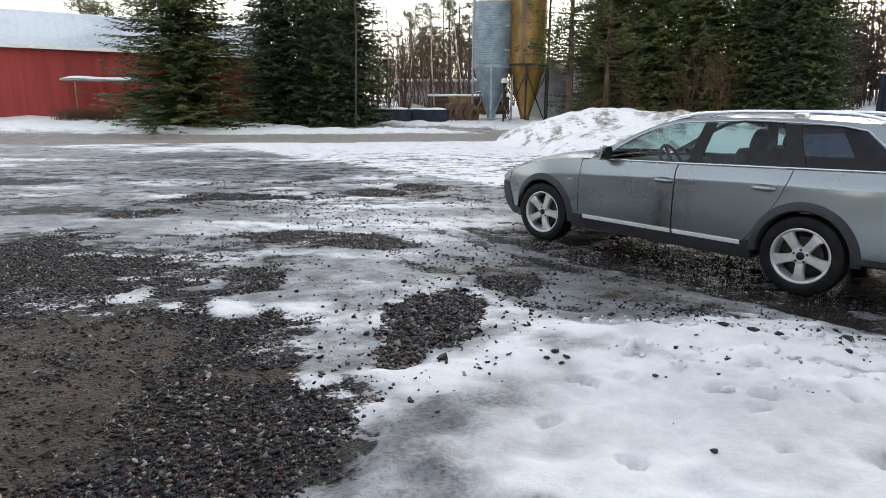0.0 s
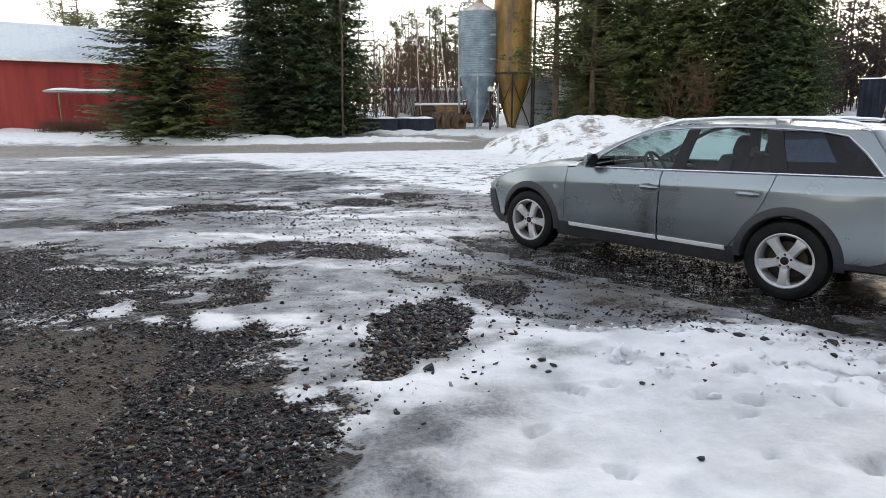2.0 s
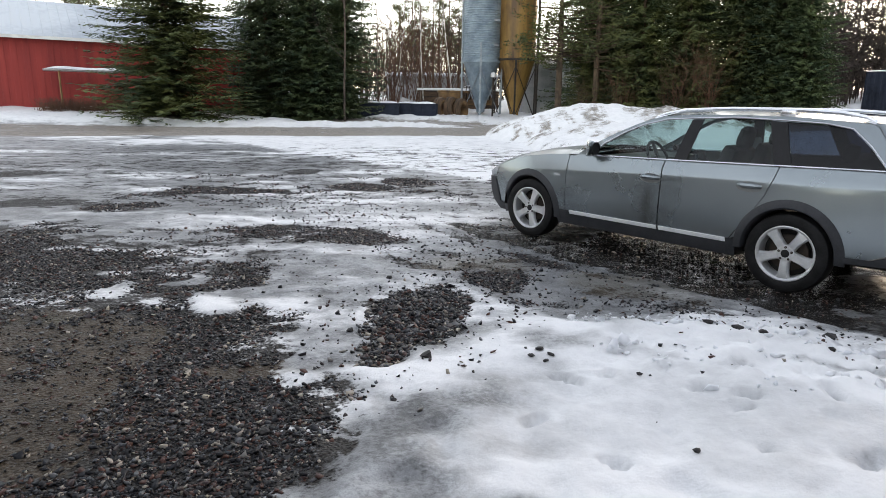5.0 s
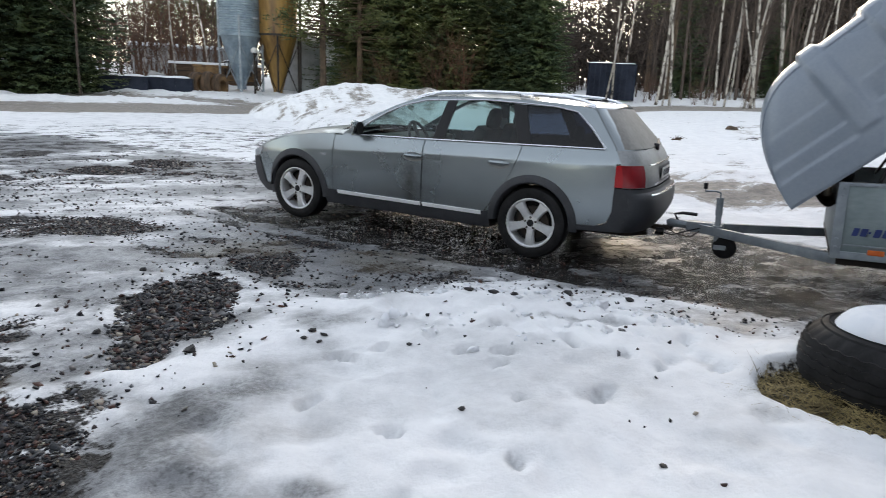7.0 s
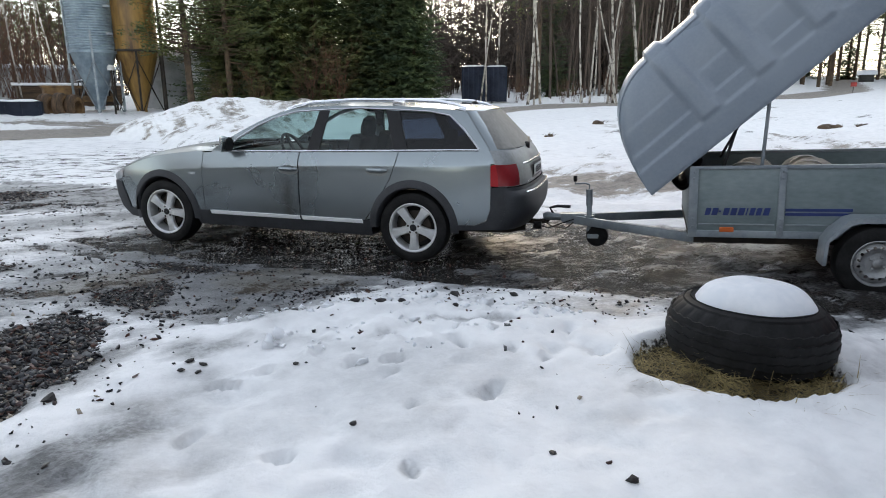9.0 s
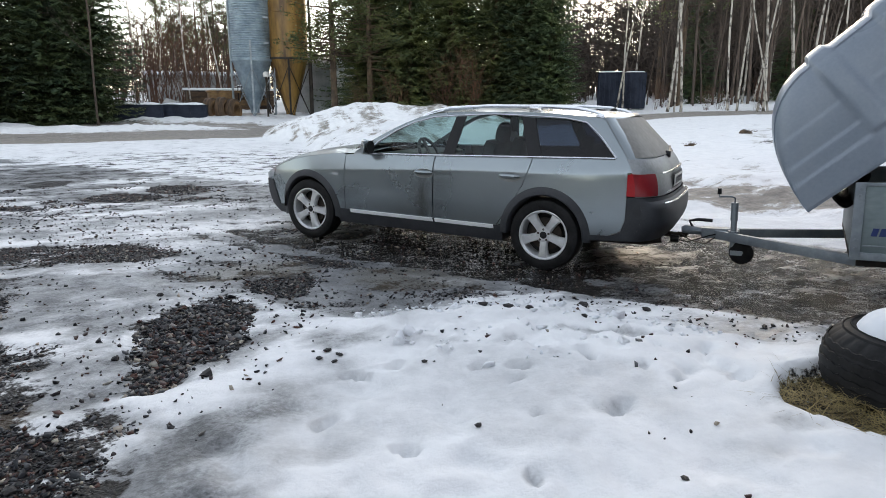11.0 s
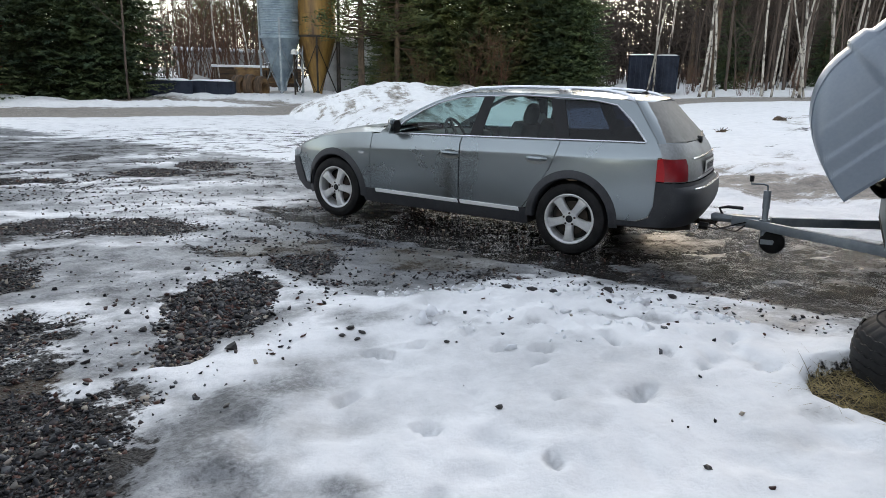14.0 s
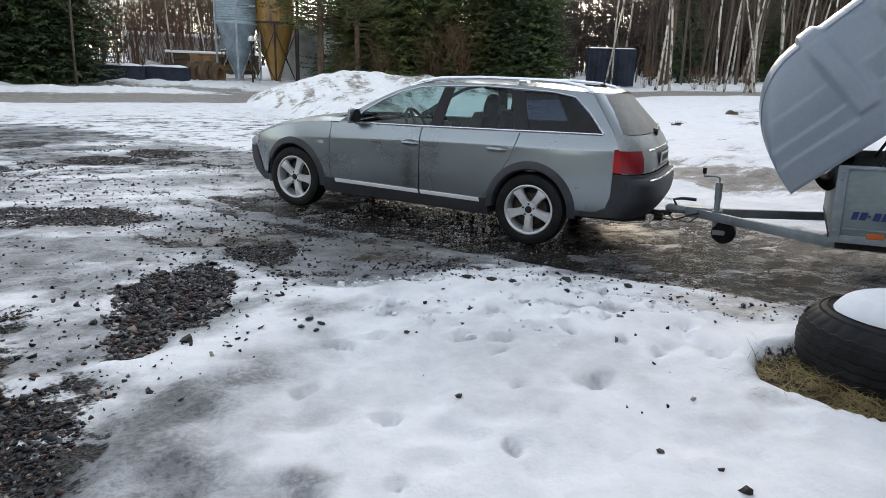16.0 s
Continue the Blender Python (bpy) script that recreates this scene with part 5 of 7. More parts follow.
def flank(x, z):
    """Half the car's width at x and height z."""
    fold = curve(CREASE, x)
    zz = z + (0.86 - fold) * max(0.0, 1 - abs(z - fold) / 0.3)
    y = curve(FLANK, zz)
    if x > 2.5:
        y -= 0.12 * ((x - 2.5) / 0.9) ** 2.4
    if x < 0.2:
        y -= 0.075 * ((0.2 - x) / 1.1) ** 2.0
    if z > 0.97 and x > 1.0:
        y += 0.03 * min(1, (x - 1.0) / 1.0) * min(1, (z - 0.97) / 0.1)
    return y


def rear_x(z, y):
    """The tail's place at height z and y to the side."""
    x = curve([(0.25, -0.94), (0.36, -1.01), (0.48, -1.07), (0.60, -1.08), (0.655, -1.065), (0.67, -1.025), (0.80, -1.010), (0.88, -0.990), (0.97, -0.945), (1.02, -0.905), (1.2, -0.725), (1.36, -0.57), (1.42, -0.52)], z)
    w = max(0.4, flank(-0.9, z))
    high = min(1.0, max(0.0, (z - 0.95) / 0.4))
    return x + (0.22 - 0.08 * high) * (1 - math.sqrt(1 - min(0.9999, abs(y) / w) ** (3.2 - 1.0 * high)))


def front_x(z, y):
    x = curve([(0.2, 3.40), (0.3, 3.57), (0.38, 3.65), (0.46, 3.70), (0.58, 3.71), (0.7, 3.66), (0.8, 3.56)], z)
    return x - 0.01 - 0.26 * min(1.0, abs(y) / 0.80) ** 3


def inside(p, loop):
    hit = False
    for (ax, ay), (bx, by) in zip(loop, loop[1:] + loop[:1]):
        if (ay > p[1]) != (by > p[1]) and p[0] < (bx - ax) * (p[1] - ay) / (by - ay) + ax:
            hit = not hit
    return hit


def finer(loop, size):
    out = []
    for a, b in zip(loop, loop[1:] + loop[:1]):
        n = max(1, int(math.hypot(b[0] - a[0], b[1] - a[1]) / size))
        out += [(a[0] + (b[0] - a[0]) * i / n, a[1] + (b[1] - a[1]) * i / n) for i in range(n)]
    return out


def sheet(outline, lift, holes=(), size=0.05, thick=0.012, towards=(0, -1, 0), fold=None):
    """A pressed panel: an outline with holes in the plane, laid on the surface lift(a, b), with its edges turned inwards."""
    loops = [finer(list(outline), size)] + [finer(list(h), size) for h in holes]
    pts, edges = [], []
    for lp in loops:
        o = len(pts)
        pts += lp
        edges += [(o + i, o + (i + 1) % len(lp)) for i in range(len(lp))]
    xs, ys = [p[0] for p in loops[0]], [p[1] for p in loops[0]]
    rim = list(pts)
    a = min(xs) + size * 0.5
    while a < max(xs):
        if fold:
            b0 = curve(fold, a)
            rows = [b0 + sgn * (0.007 + size * k) for k in range(20) for sgn in (-1, 1)]
        else:
            rows = [min(ys) + size * (k + 0.5) for k in range(int((max(ys) - min(ys)) / size) + 1)]
        for b in rows:
            if inside((a, b), loops[0]) and not any(inside((a, b), h) for h in loops[1:]) and min((a - q[0]) ** 2 + (b - q[1]) ** 2 for q in rim) > (0.4 * size) ** 2:
                pts.append((a, b))
        a += size
    vs, _, fs, *_ = delaunay_2d_cdt([Vector(p) for p in pts], edges, [], 0, 1e-5)
    m = Mesh()
    keep = []
    for f in fs:
        c = (sum(vs[i].x for i in f) / 3, sum(vs[i].y for i in f) / 3)
        if inside(c, loops[0]) and not any(inside(c, h) for h in loops[1:]):
            keep.append(tuple(f))
    top = [Vector(lift(v.x, v.y)) for v in vs]
    m.add(top, keep)
    count = {}
    for f in keep:
        for i, j in zip(f, f[1:] + f[:1]):
            count[frozenset((i, j))] = count.get(frozenset((i, j)), 0) + 1
    lip = Vector(towards) * thick
    used = sorted({i for e, c in count.items() if c == 1 for i in e})
    at = {i: len(m.v) + n for n, i in enumerate(used)}
    m.v += [tuple(top[i] + lip) for i in used]
    for e, c in count.items():
        if c == 1:
            i, j = tuple(e)
            m.f.append((i, j, at[j], at[i]))
    return m


def arc(cx, cz, r, a0, a1, n=14):
    return [(cx + r * math.cos(radians(a0 + (a1 - a0) * i / n)), cz + r * math.sin(radians(a0 + (a1 - a0) * i / n))) for i in range(n + 1)]


def line(pts, x0, x1, n=8):
    return [(x0 + (x1 - x0) * i / n, curve(pts, x0 + (x1 - x0) * i / n)) for i in range(n + 1)]


def on_flank(side, proud=0.0):
    return lambda x, z: (x, side * (flank(x, z) + proud), z)


def wheel_data():
    """Tyre, five-spoke rim, hub cap, brake disc of a wheel that faces +y, with its face at y = 0."""
    tm = pose(0, 0, 0, -90, 0, 0)
    tyre_m = Mesh().lathe([(0.225, -0.19), (0.29, -0.215), (0.325, -0.205), (0.338, -0.17), (0.342, -0.11), (0.338, -0.05), (0.325, -0.015), (0.29, 0.0), (0.245, -0.006), (0.225, -0.02)], 56, tm, close=True)
    rim = Mesh().lathe([(0.228, -0.02), (0.236, -0.006), (0.228, -0.004), (0.212, -0.02), (0.205, -0.06), (0.20, -0.19)], 48, tm)
    for i in range(5):
        a = radians(90 + 72 * i)
        ca, sa = math.cos(a), math.sin(a)

        def at(r, w, y):
            return (r * ca - w * sa, y, r * sa + w * ca)
        vs, rings = [], ((0.05, 0.038, -0.030), (0.09, 0.036, -0.022), (0.14, 0.038, -0.018), (0.185, 0.046, -0.020), (0.215, 0.064, -0.024))
        for r, w, y in rings:
            vs += [at(r, -w, y - 0.012), at(r, -w * 0.72, y + 0.006), at(r, w * 0.72, y + 0.006), at(r, w, y - 0.012), at(r, w, y - 0.045), at(r, -w, y - 0.045)]
        fs = []
        for k in range(4):
            for j in range(6):
                fs.append((k * 6 + j, k * 6 + (j + 1) % 6, k * 6 + 6 + (j + 1) % 6, k * 6 + 6 + j))
        rim.add(vs, fs)
    rim.lathe([(0.072, -0.05), (0.072, -0.022), (0.06, -0.018), (0.034, -0.02), (0.033, -0.03)], 28, tm)
    cap = Mesh().lathe([(0.034, -0.03), (0.034, -0.019), (0.02, -0.014), (0.002, -0.013)], 20, tm)
    bolts = []
    for i in range(5):
        a = radians(54 + 72 * i)
        bolts.append(Mesh().lathe([(0.011, -0.035), (0.011, -0.016), (0.002, -0.014)], 8, Matrix.Translation((0.054 * math.cos(a), 0, 0.054 * math.sin(a))) @ tm))
    disc = Mesh().lathe([(0.02, -0.09), (0.155, -0.09), (0.155, -0.11), (0.02, -0.11)], 32, tm)
    back = Mesh().lathe([(0.02, -0.13), (0.205, -0.13)], 32, tm)
    return (("tyre", tyre_m.data("tyre", RUBBER)), ("rim", rim.data("rim", ALLOY, sharp=28)), ("hub_cap", cap.data("hub_cap", GLOSSBLACK)),
            *(("wheel_bolt", b.data("wheel_bolt", DARKSTEEL)) for b in bolts), ("brake_disc", disc.data("brake_disc", DARKSTEEL)), ("dust_shield", back.data("dust_shield", UNDER)))


CAR_AT = pose(3.532, 5.811, -0.07, 0, -0.67, 132.7)
car = thing("estate_car", CAR_AT, "silver estate car with dark grey plastic trim parked on wet ice", "car")
WHEEL = wheel_data()
for x in (0.0, 2.76):
    for side in (1, -1):
        hub = new("wheel")
        hub.parent = car
        hub.matrix_basis = pose(x, side * 0.905, 0.335, 0, 20 + 31 * x + 17 * side, 0 if side > 0 else 180)
        for nm, dat in WHEEL:
            part(nm, dat, None, hub)

WF = [(1.985, 0.957), (1.84, 1.065), (1.66, 1.172), (1.47, 1.258), (1.25, 1.315), (1.02, 1.332), (1.085, 0.985)]
WR = [(0.905, 1.338), (0.60, 1.350), (0.33, 1.348), (0.20, 1.015), (0.955, 0.988)]
WQ = [(0.19, 1.342), (-0.10, 1.330), (-0.285, 1.300), (-0.435, 1.185), (-0.585, 1.035), (0.06, 1.02)]


def wider(loop, by):
    cx, cz = sum(p[0] for p in loop) / len(loop), sum(p[1] for p in loop) / len(loop)
    out = []
    for x, z in loop:
        d = math.hypot(x - cx, z - cz)
        out.append((x + (x - cx) / d * by, z + (z - cz) / d * by))
    return out


def tail_edge(z0, z1, n=8):
    return [(rear_x(z0 + (z1 - z0) * i / n, 9), z0 + (z1 - z0) * i / n) for i in range(n + 1)]


GAP = 0.004
for side in (1, -1):
    lf, inw = on_flank(side), (0, -side, 0)
    fend = [(2.262, 0.37), (2.262, 0.935), *line(FENDER, 2.30, 3.38, 9), (3.47, 0.665), (3.46, 0.605), (3.375, 0.60), (3.315, 0.46), (3.285, 0.335), *arc(2.76, 0.34, 0.385, -2, 180 - 5, 20), (2.372, 0.36)]
    part("front_fender", sheet(fend, lf, thick=0.03, towards=inw, fold=CREASE), PAINT, car)
    fdoor = [(2.255, 0.37), (1.168 + GAP, 0.37), (1.165 + GAP, 0.80), (1.175 + GAP, 0.90), (1.165 + GAP, 0.964), *line(WAIST, 1.3, 2.15, 6), (2.255, 0.93)]
    fd = part("front_door", sheet(fdoor, lf, towards=inw, fold=CREASE), PAINT, car)
    rdoor = [(1.16, 0.37), (1.157, 0.80), (1.167, 0.90), (1.157, 0.965), *reversed(line(WAIST, 0.15, 1.1, 6)), (0.17, 0.90), (0.22, 0.76), (0.335, 0.57), (0.44, 0.43), (0.485, 0.37)]
    rd_ = part("rear_door", sheet(rdoor, lf, towards=inw, fold=CREASE), PAINT, car)
    quart = [(0.472, 0.37), (0.428, 0.432), (0.327, 0.572), (0.212, 0.762), (0.162, 0.902), (0.142, 0.998), *reversed(line(WAIST, -0.70, 0.1, 8)), *tail_edge(0.98, 0.92, 3), (-0.72, 0.915), (-0.728, 0.722), (-0.728, 0.52), (-0.69, 0.42), (-0.58, 0.37), (-0.40, 0.36), *reversed(arc(0, 0.34, 0.405, 8, 176, 18))]
    part("rear_quarter", sheet(quart, lf, towards=inw, thick=0.03, fold=CREASE), PAINT, car)
    # pillars and roof side, with the three openings
    rim = [*reversed(line(WAIST, -0.69, 2.16, 16)), *tail_edge(1.03, 1.33, 6), *line(ROOFLINE, -0.43, 2.14, 26)]
    part("window_surround", sheet(rim, lf, [wider(w, 0.012) for w in (WF, WR, WQ)], 0.045, 0.02, inw), PAINT, car)
    for nm, w, mat_, own in (("front_window", WF, WINDOW, fd), ("rear_window", WR, WINDOW, rd_), ("quarter_window", WQ, DARKWINDOW, car)):
        p = part(nm, sheet(wider(w, 0.004), on_flank(side, -0.010), (), 0.12, 0.004, inw), mat_, own)
        p.visible_shadow = False
    part("centre_pillar", sheet([(1.016, 1.334), (0.908, 1.340), (0.958, 0.985), (1.083, 0.982)], on_flank(side, 0.004), (), 0.05, 0.012, inw), GLOSSBLACK, car, "black pillar trim")
    part("rear_pillar", sheet([(0.327, 1.350), (0.193, 1.344), (0.063, 1.018), (0.197, 1.013)], on_flank(side, 0.004), (), 0.05, 0.012, inw), GLOSSBLACK, car, "black pillar trim")
    # bright strips round the glass and along the sill
    belt = Mesh().tube([(x, side * (flank(x, z) + 0.004), z + 0.006) for x, z in line(WAIST, -0.60, 2.05, 18)], 0.009, 6)
    part("belt_strip", belt, CHROME, car, "bright belt strip")
    top = [(1.99, 0.965), *[(x + 0.012, z + 0.012) for x, z in WF[1:6]], (0.62, 1.366), (0.19, 1.357), (-0.10, 1.345), (-0.298, 1.313), (-0.452, 1.193), (-0.61, 1.03)]
    part("window_strip", Mesh().tube([(x, side * (flank(x, z) + 0.003), z) for x, z in top], 0.007, 6), CHROME, car, "bright window strip")
    for x0, x1 in ((2.20, 1.17), (1.155, 0.50)):
        part("sill_strip", sheet([(x0, 0.372), (x0 - 0.01, 0.335), (x1, 0.335), (x1 + 0.008, 0.372)], on_flank(side, 0.014), (), 0.1, 0.02, inw), SILLTRIM, car, "bright sill strip", bevel=0.004)
    part("sill_cladding", sheet([(2.40, 0.37), (2.36, 0.22), (0.42, 0.22), (0.42, 0.37)], on_flank(side, 0.006), (), 0.08, 0.25, inw), CLADDING, car, "dark grey plastic sill")
    # wheel arch flares
    for cx, r0, a0, a1 in ((2.76, 0.352, -14, 187), (0.0, 0.358, -2, 184)):
        ro = 0.428 if cx else 0.435
        flare = Mesh()
        n = 26
        for i in range(n + 1):
            a = radians(a0 + (a1 - a0) * i / n)
            for r, out, hh in ((r0, -0.36, 0), (r0, 0.004, 0), (r0 + 0.012, 0.022, 0), (ro - 0.03, 0.020, 0), (ro, 0.004, 0), (ro + 0.002, -0.01, 0)):
                x, z = cx + r * math.cos(a), 0.322 + r * math.sin(a)
                flare.v.append((x, side * (min(0.916, flank(x, max(z, 0.3))) + out), z))
        for i in range(n):
            for j in range(5):
                q = i * 6 + j
                flare.f.append((q, q + 1, q + 7, q + 6))
        part("wheel_arch", flare, CLADDING, car, "dark grey plastic arch")
        part("arch_liner", Mesh().grid(lambda u, v: (cx + 0.375 * math.cos(math.pi * u), side * (0.895 - 0.42 * v), 0.322 + 0.375 * math.sin(math.pi * u)), 20, 1), UNDER, car)
    # handles
    for x, z, own in ((1.27, 0.800, fd), (0.345, 0.822, rd_)):
        bowl = Mesh().grid(lambda u, v: (x + 0.112 * math.cos(6.283 * u) * v, side * (flank(x, z) + 0.003 - 0.004 * (1 - v)), z + 0.044 * math.sin(6.283 * u) * v), 20, 3)
        # the shallow recess gets its shade from this duller paint
        part("handle_recess", bowl, GRIME_SHADE_PAINT, own)
        part("handle", Mesh().tube([(x + 0.095, side * (flank(x, z) + 0.002), z + 0.01), (x + 0.06, side * (flank(x, z) + 0.034), z + 0.012), (x - 0.06, side * (flank(x, z) + 0.034), z + 0.012), (x - 0.095, side * (flank(x, z) + 0.002), z + 0.01)], [0.014, 0.021, 0.021, 0.014], 8), PAINT, own)
    part("indicator", sheet([(2.41, 0.742), (2.335, 0.742), (2.335, 0.718), (2.41, 0.718)], on_flank(side, 0.006), (), 0.1, 0.008, inw), CLEARLENS, car, "small side indicator")
    # door mirror
    mr = part("door_mirror", Mesh().grid(lambda u, v: (1.90 + (0.07 + 0.02 * math.cos(6.283 * v)) * math.sin(math.pi * u) * 0.9, side * (0.955 + 0.08 * math.cos(math.pi * u)), 1.02 + 0.075 * math.sin(math.pi * u) ** 0.6 * math.sin(6.283 * v) + 0.005), 12, 16), PAINT, car)
    part("mirror_glass", Mesh().lathe([(0.002, 0), (0.08, 0), (0.08, 0.006)], 20, pose(1.885, side * 0.955, 1.025, 0, -90, 0) @ Matrix.Diagonal((0.8, 0.85, 1, 1))), GLOSSBLACK, mr)
    part("mirror_foot", Mesh().tube([(1.97, side * 0.84, 0.965), (1.96, side * 0.92, 0.985), (1.95, side * 0.95, 1.0)], [0.03, 0.026, 0.03], 8), GLOSSBLACK, mr)
    # roof rail
    rail = [(1.43, 1.340), (1.32, 1.376), (1.12, 1.412), (0.7, 1.436), (0.1, 1.440), (-0.18, 1.428), (-0.34, 1.402), (-0.43, 1.366)]
    rl = part("roof_rail", Mesh().tube([(x, side * (0.625 - 0.02 * abs(x - 0.3)), z) for x, z in rail], [0.014, 0.017, 0.017, 0.017, 0.017, 0.017, 0.017, 0.014], 8), CHROME, car, "silver roof rail")
    part("rail_foot", Mesh().box(0.16, side * 0.61, 1.385, 0.28, side * 0.645, 1.432), CHROME, rl, bevel=0.006)
    part("rail_foot", Mesh().grid(lambda u, v: (-0.25 - 0.20 * u, side * (0.600 + 0.05 * v), 1.408 - 0.04 * u + 0.012 * math.sin(math.pi * v) - 0.02), 6, 5), CHROME, rl)
    part("rail_foot", Mesh().grid(lambda u, v: (1.20 + 0.24 * u, side * (0.595 + 0.05 * v), 1.402 - 0.06 * u + 0.012 * math.sin(math.pi * v) - 0.015), 6, 5), CHROME, rl)
    # lamps
    tl = part("tail_lamp", sheet([(-0.724, 0.900), (-0.728, 0.725), *tail_edge(0.725, 0.912, 5)], on_flank(side, 0.006), (), 0.05, 0.02, inw), REDLENS, car, "red tail lamp")
    def lamp_rear(u, v):
        z = 0.728 + 0.182 * v
        w = flank(rear_x(z, 9), z)
        y = 0.69 + (w - 0.69) * math.sin(math.pi / 2 * u)
        return (rear_x(z, y * flank(-0.9, z) / w) - 0.010 * (1 - u ** 4), side * (y + 0.008 * u), z)
    part("lamp_face", Mesh().grid(lamp_rear, 12, 6), DARKRED, tl, "darker rear face of the lamp")
    part("headlamp", sheet([(3.47, 0.662), (3.39, 0.700), (3.31, 0.722), (3.35, 0.630), (3.46, 0.605)], on_flank(side, 0.007), (), 0.04, 0.02, inw), CLEARLENS, car, "clear headlamp")
    part("lamp_front", Mesh().grid(lambda u, v: (front_x(0.61 + 0.08 * v, 0.42 + 0.36 * u) + 0.006, side * (0.42 + 0.36 * u), 0.61 + 0.08 * v), 8, 4), CLEARLENS, car, "clear headlamp")

# tail: bumper, hatch, glass
def tail_sheet(z0, z1, half, nz=10, ny=28, out=0.0):
    def fn(u, v):
        z = z0 + (z1 - z0) * v
        w = half if half else flank(rear_x(z, 9), z)
        e = math.sin(math.pi * (u - 0.5))
        k = min(1.0, abs(e)) * flank(-0.9, z)
        return (rear_x(z, k) - out * (1 - abs(e) ** 6), (w + out * abs(e) ** 6 * 0.9) * e, z)
    return Mesh().grid(fn, ny, nz)


bumper = tail_sheet(0.34, 0.715, None, 12, 32, 0.012)
bp = part("rear_bumper", bumper, CLADDING, car, "dark grey plastic bumper")
for side in (1, -1):
    part("bumper_side", sheet([(-0.732, 0.715), (-0.732, 0.52), (-0.695, 0.415), (-0.60, 0.375), (-0.40, 0.368), (-0.37, 0.32), *tail_edge(0.34, 0.715, 6)], on_flank(side, 0.010), (), 0.05, 0.02, (0, -side, 0)), CLADDING, bp)
part("bumper_strip", Mesh().tube([(rear_x(0.66, y) - 0.02, y, 0.665) for y in np.linspace(-0.66, 0.66, 15)], 0.010, 6), CHROME, bp, "bright strip")
hatch = part("hatch", tail_sheet(0.72, 1.025, None, 8, 32, 0.0), GRIME_SHADE_PAINT, car, "grimy silver tailgate")
part("plate_recess", Mesh().grid(lambda u, v: (rear_x(0.80, 0.28 * (2 * u - 1)) - 0.004, 0.28 * (2 * u - 1), 0.745 + 0.14 * v), 6, 2), GLOSSBLACK, hatch)
part("number_plate", Mesh().box(-1.026, -0.23, 0.765, -1.020, 0.23, 0.865), WHITEWOOD, hatch, "white number plate with dark bars", bevel=0.002)
for i in range(6):
    part("plate_bar", Mesh().box(-1.029, -0.18 + 0.062 * i, 0.785, -1.0261, -0.145 + 0.062 * i, 0.845), GLOSSBLACK, hatch)
part("badge_bar", Mesh().box(-1.025, 0.40, 0.745, -1.018, 0.56, 0.757), CHROME, hatch)
part("hatch_strip", Mesh().tube([(rear_x(0.9, y) - 0.006, y, 0.905) for y in np.linspace(-0.55, 0.55, 11)], 0.009, 6), CHROME, hatch)

def tail_glass(u, v):
    z = 1.03 + 0.315 * v
    w = flank(rear_x(z, 9), z) - 0.006
    y = w * math.sin(math.pi * (u - 0.5))
    return (rear_x(z, y) - 0.010, y * 1.013, z + 0.004)


part("hatch_frame", tail_sheet(1.025, 1.362, None, 8, 32, 0.0), PAINT, hatch)
part("hatch_glass", Mesh().grid(tail_glass, 40, 10), DUSTGLASS, hatch, "dust-covered rear window")
part("spoiler", Mesh().grid(lambda u, v: (-0.52 - 0.065 * v + 0.08 * abs(2 * u - 1) ** 3, (0.63 - 0.01 * v) * (2 * u - 1), 1.392 - 0.040 * abs(2 * u - 1) ** 2 - 0.024 * v + 0.008 * math.sin(math.pi * v)), 20, 5), PAINT, hatch)
wp = part("rear_wiper", Mesh().tube([(-0.925, 0.02, 1.03), (-0.895, -0.18, 1.055), (-0.86, -0.40, 1.08)], [0.014, 0.01, 0.008], 6), GLOSSBLACK, hatch)
part("wiper_cap", Mesh().lathe([(0.002, 0.05), (0.03, 0.045), (0.034, 0.0)], 14, pose(-0.89, 0.02, 1.03, 0, -90, 0)), GLOSSBLACK, hatch)

# roof, windscreen, bonnet, nose
def roof_fn(u, v):
    x = -0.46 + 1.76 * u
    z = curve(ROOFLINE, max(x, -0.46))
    y = flank(x, z) * (2 * v - 1)
    return (x - 0.08 * (1 - (2 * v - 1) ** 2) * (1 - u) ** 8, y, z + 0.048 * (1 - abs(2 * v - 1) ** 2.3) * min(1, 0.55 + 0.6 * u))


part("roof", Mesh().grid(roof_fn, 26, 24), PAINT, car)


def screen_fn(u, v):
    x = 1.30 + 0.86 * u
    z = curve(ROOFLINE, x)
    s = 2 * v - 1
    return (x + (0.03 + 0.16 * u) * (1 - s * s), flank(x, z) * 0.985 * s, z + 0.048 * (1 - abs(s) ** 2.3) * (1 - 0.35 * u))


ws = part("windscreen", Mesh().grid(screen_fn, 14, 16), WINDOW, car)
ws.visible_shadow = False


def bonnet_fn(u, v):
    s = 2 * v - 1
    x = 2.12 + 1.34 * u + (0.20 - 0.02 * u) * (1 - abs(s) ** 2.2)
    xe = 2.12 + 1.32 * u
    z = curve(FENDER, xe)
    return (x, (flank(xe, z) - 0.005) * s, z + 0.055 * (1 - abs(s) ** 2.2) * (1 - 0.4 * u) + 0.008 * math.exp(-((abs(s) - 0.75) / 0.08) ** 2))


part("bonnet", Mesh().grid(bonnet_fn, 18, 24), PAINT, car)
for y in (0.05, 0.45):
    part("wiper", Mesh().tube([(2.30 - 0.05 * y, y, 0.985), (2.23, y + 0.22, 0.995), (2.15, y + 0.35, 1.0)], 0.008, 5), GLOSSBLACK, car)


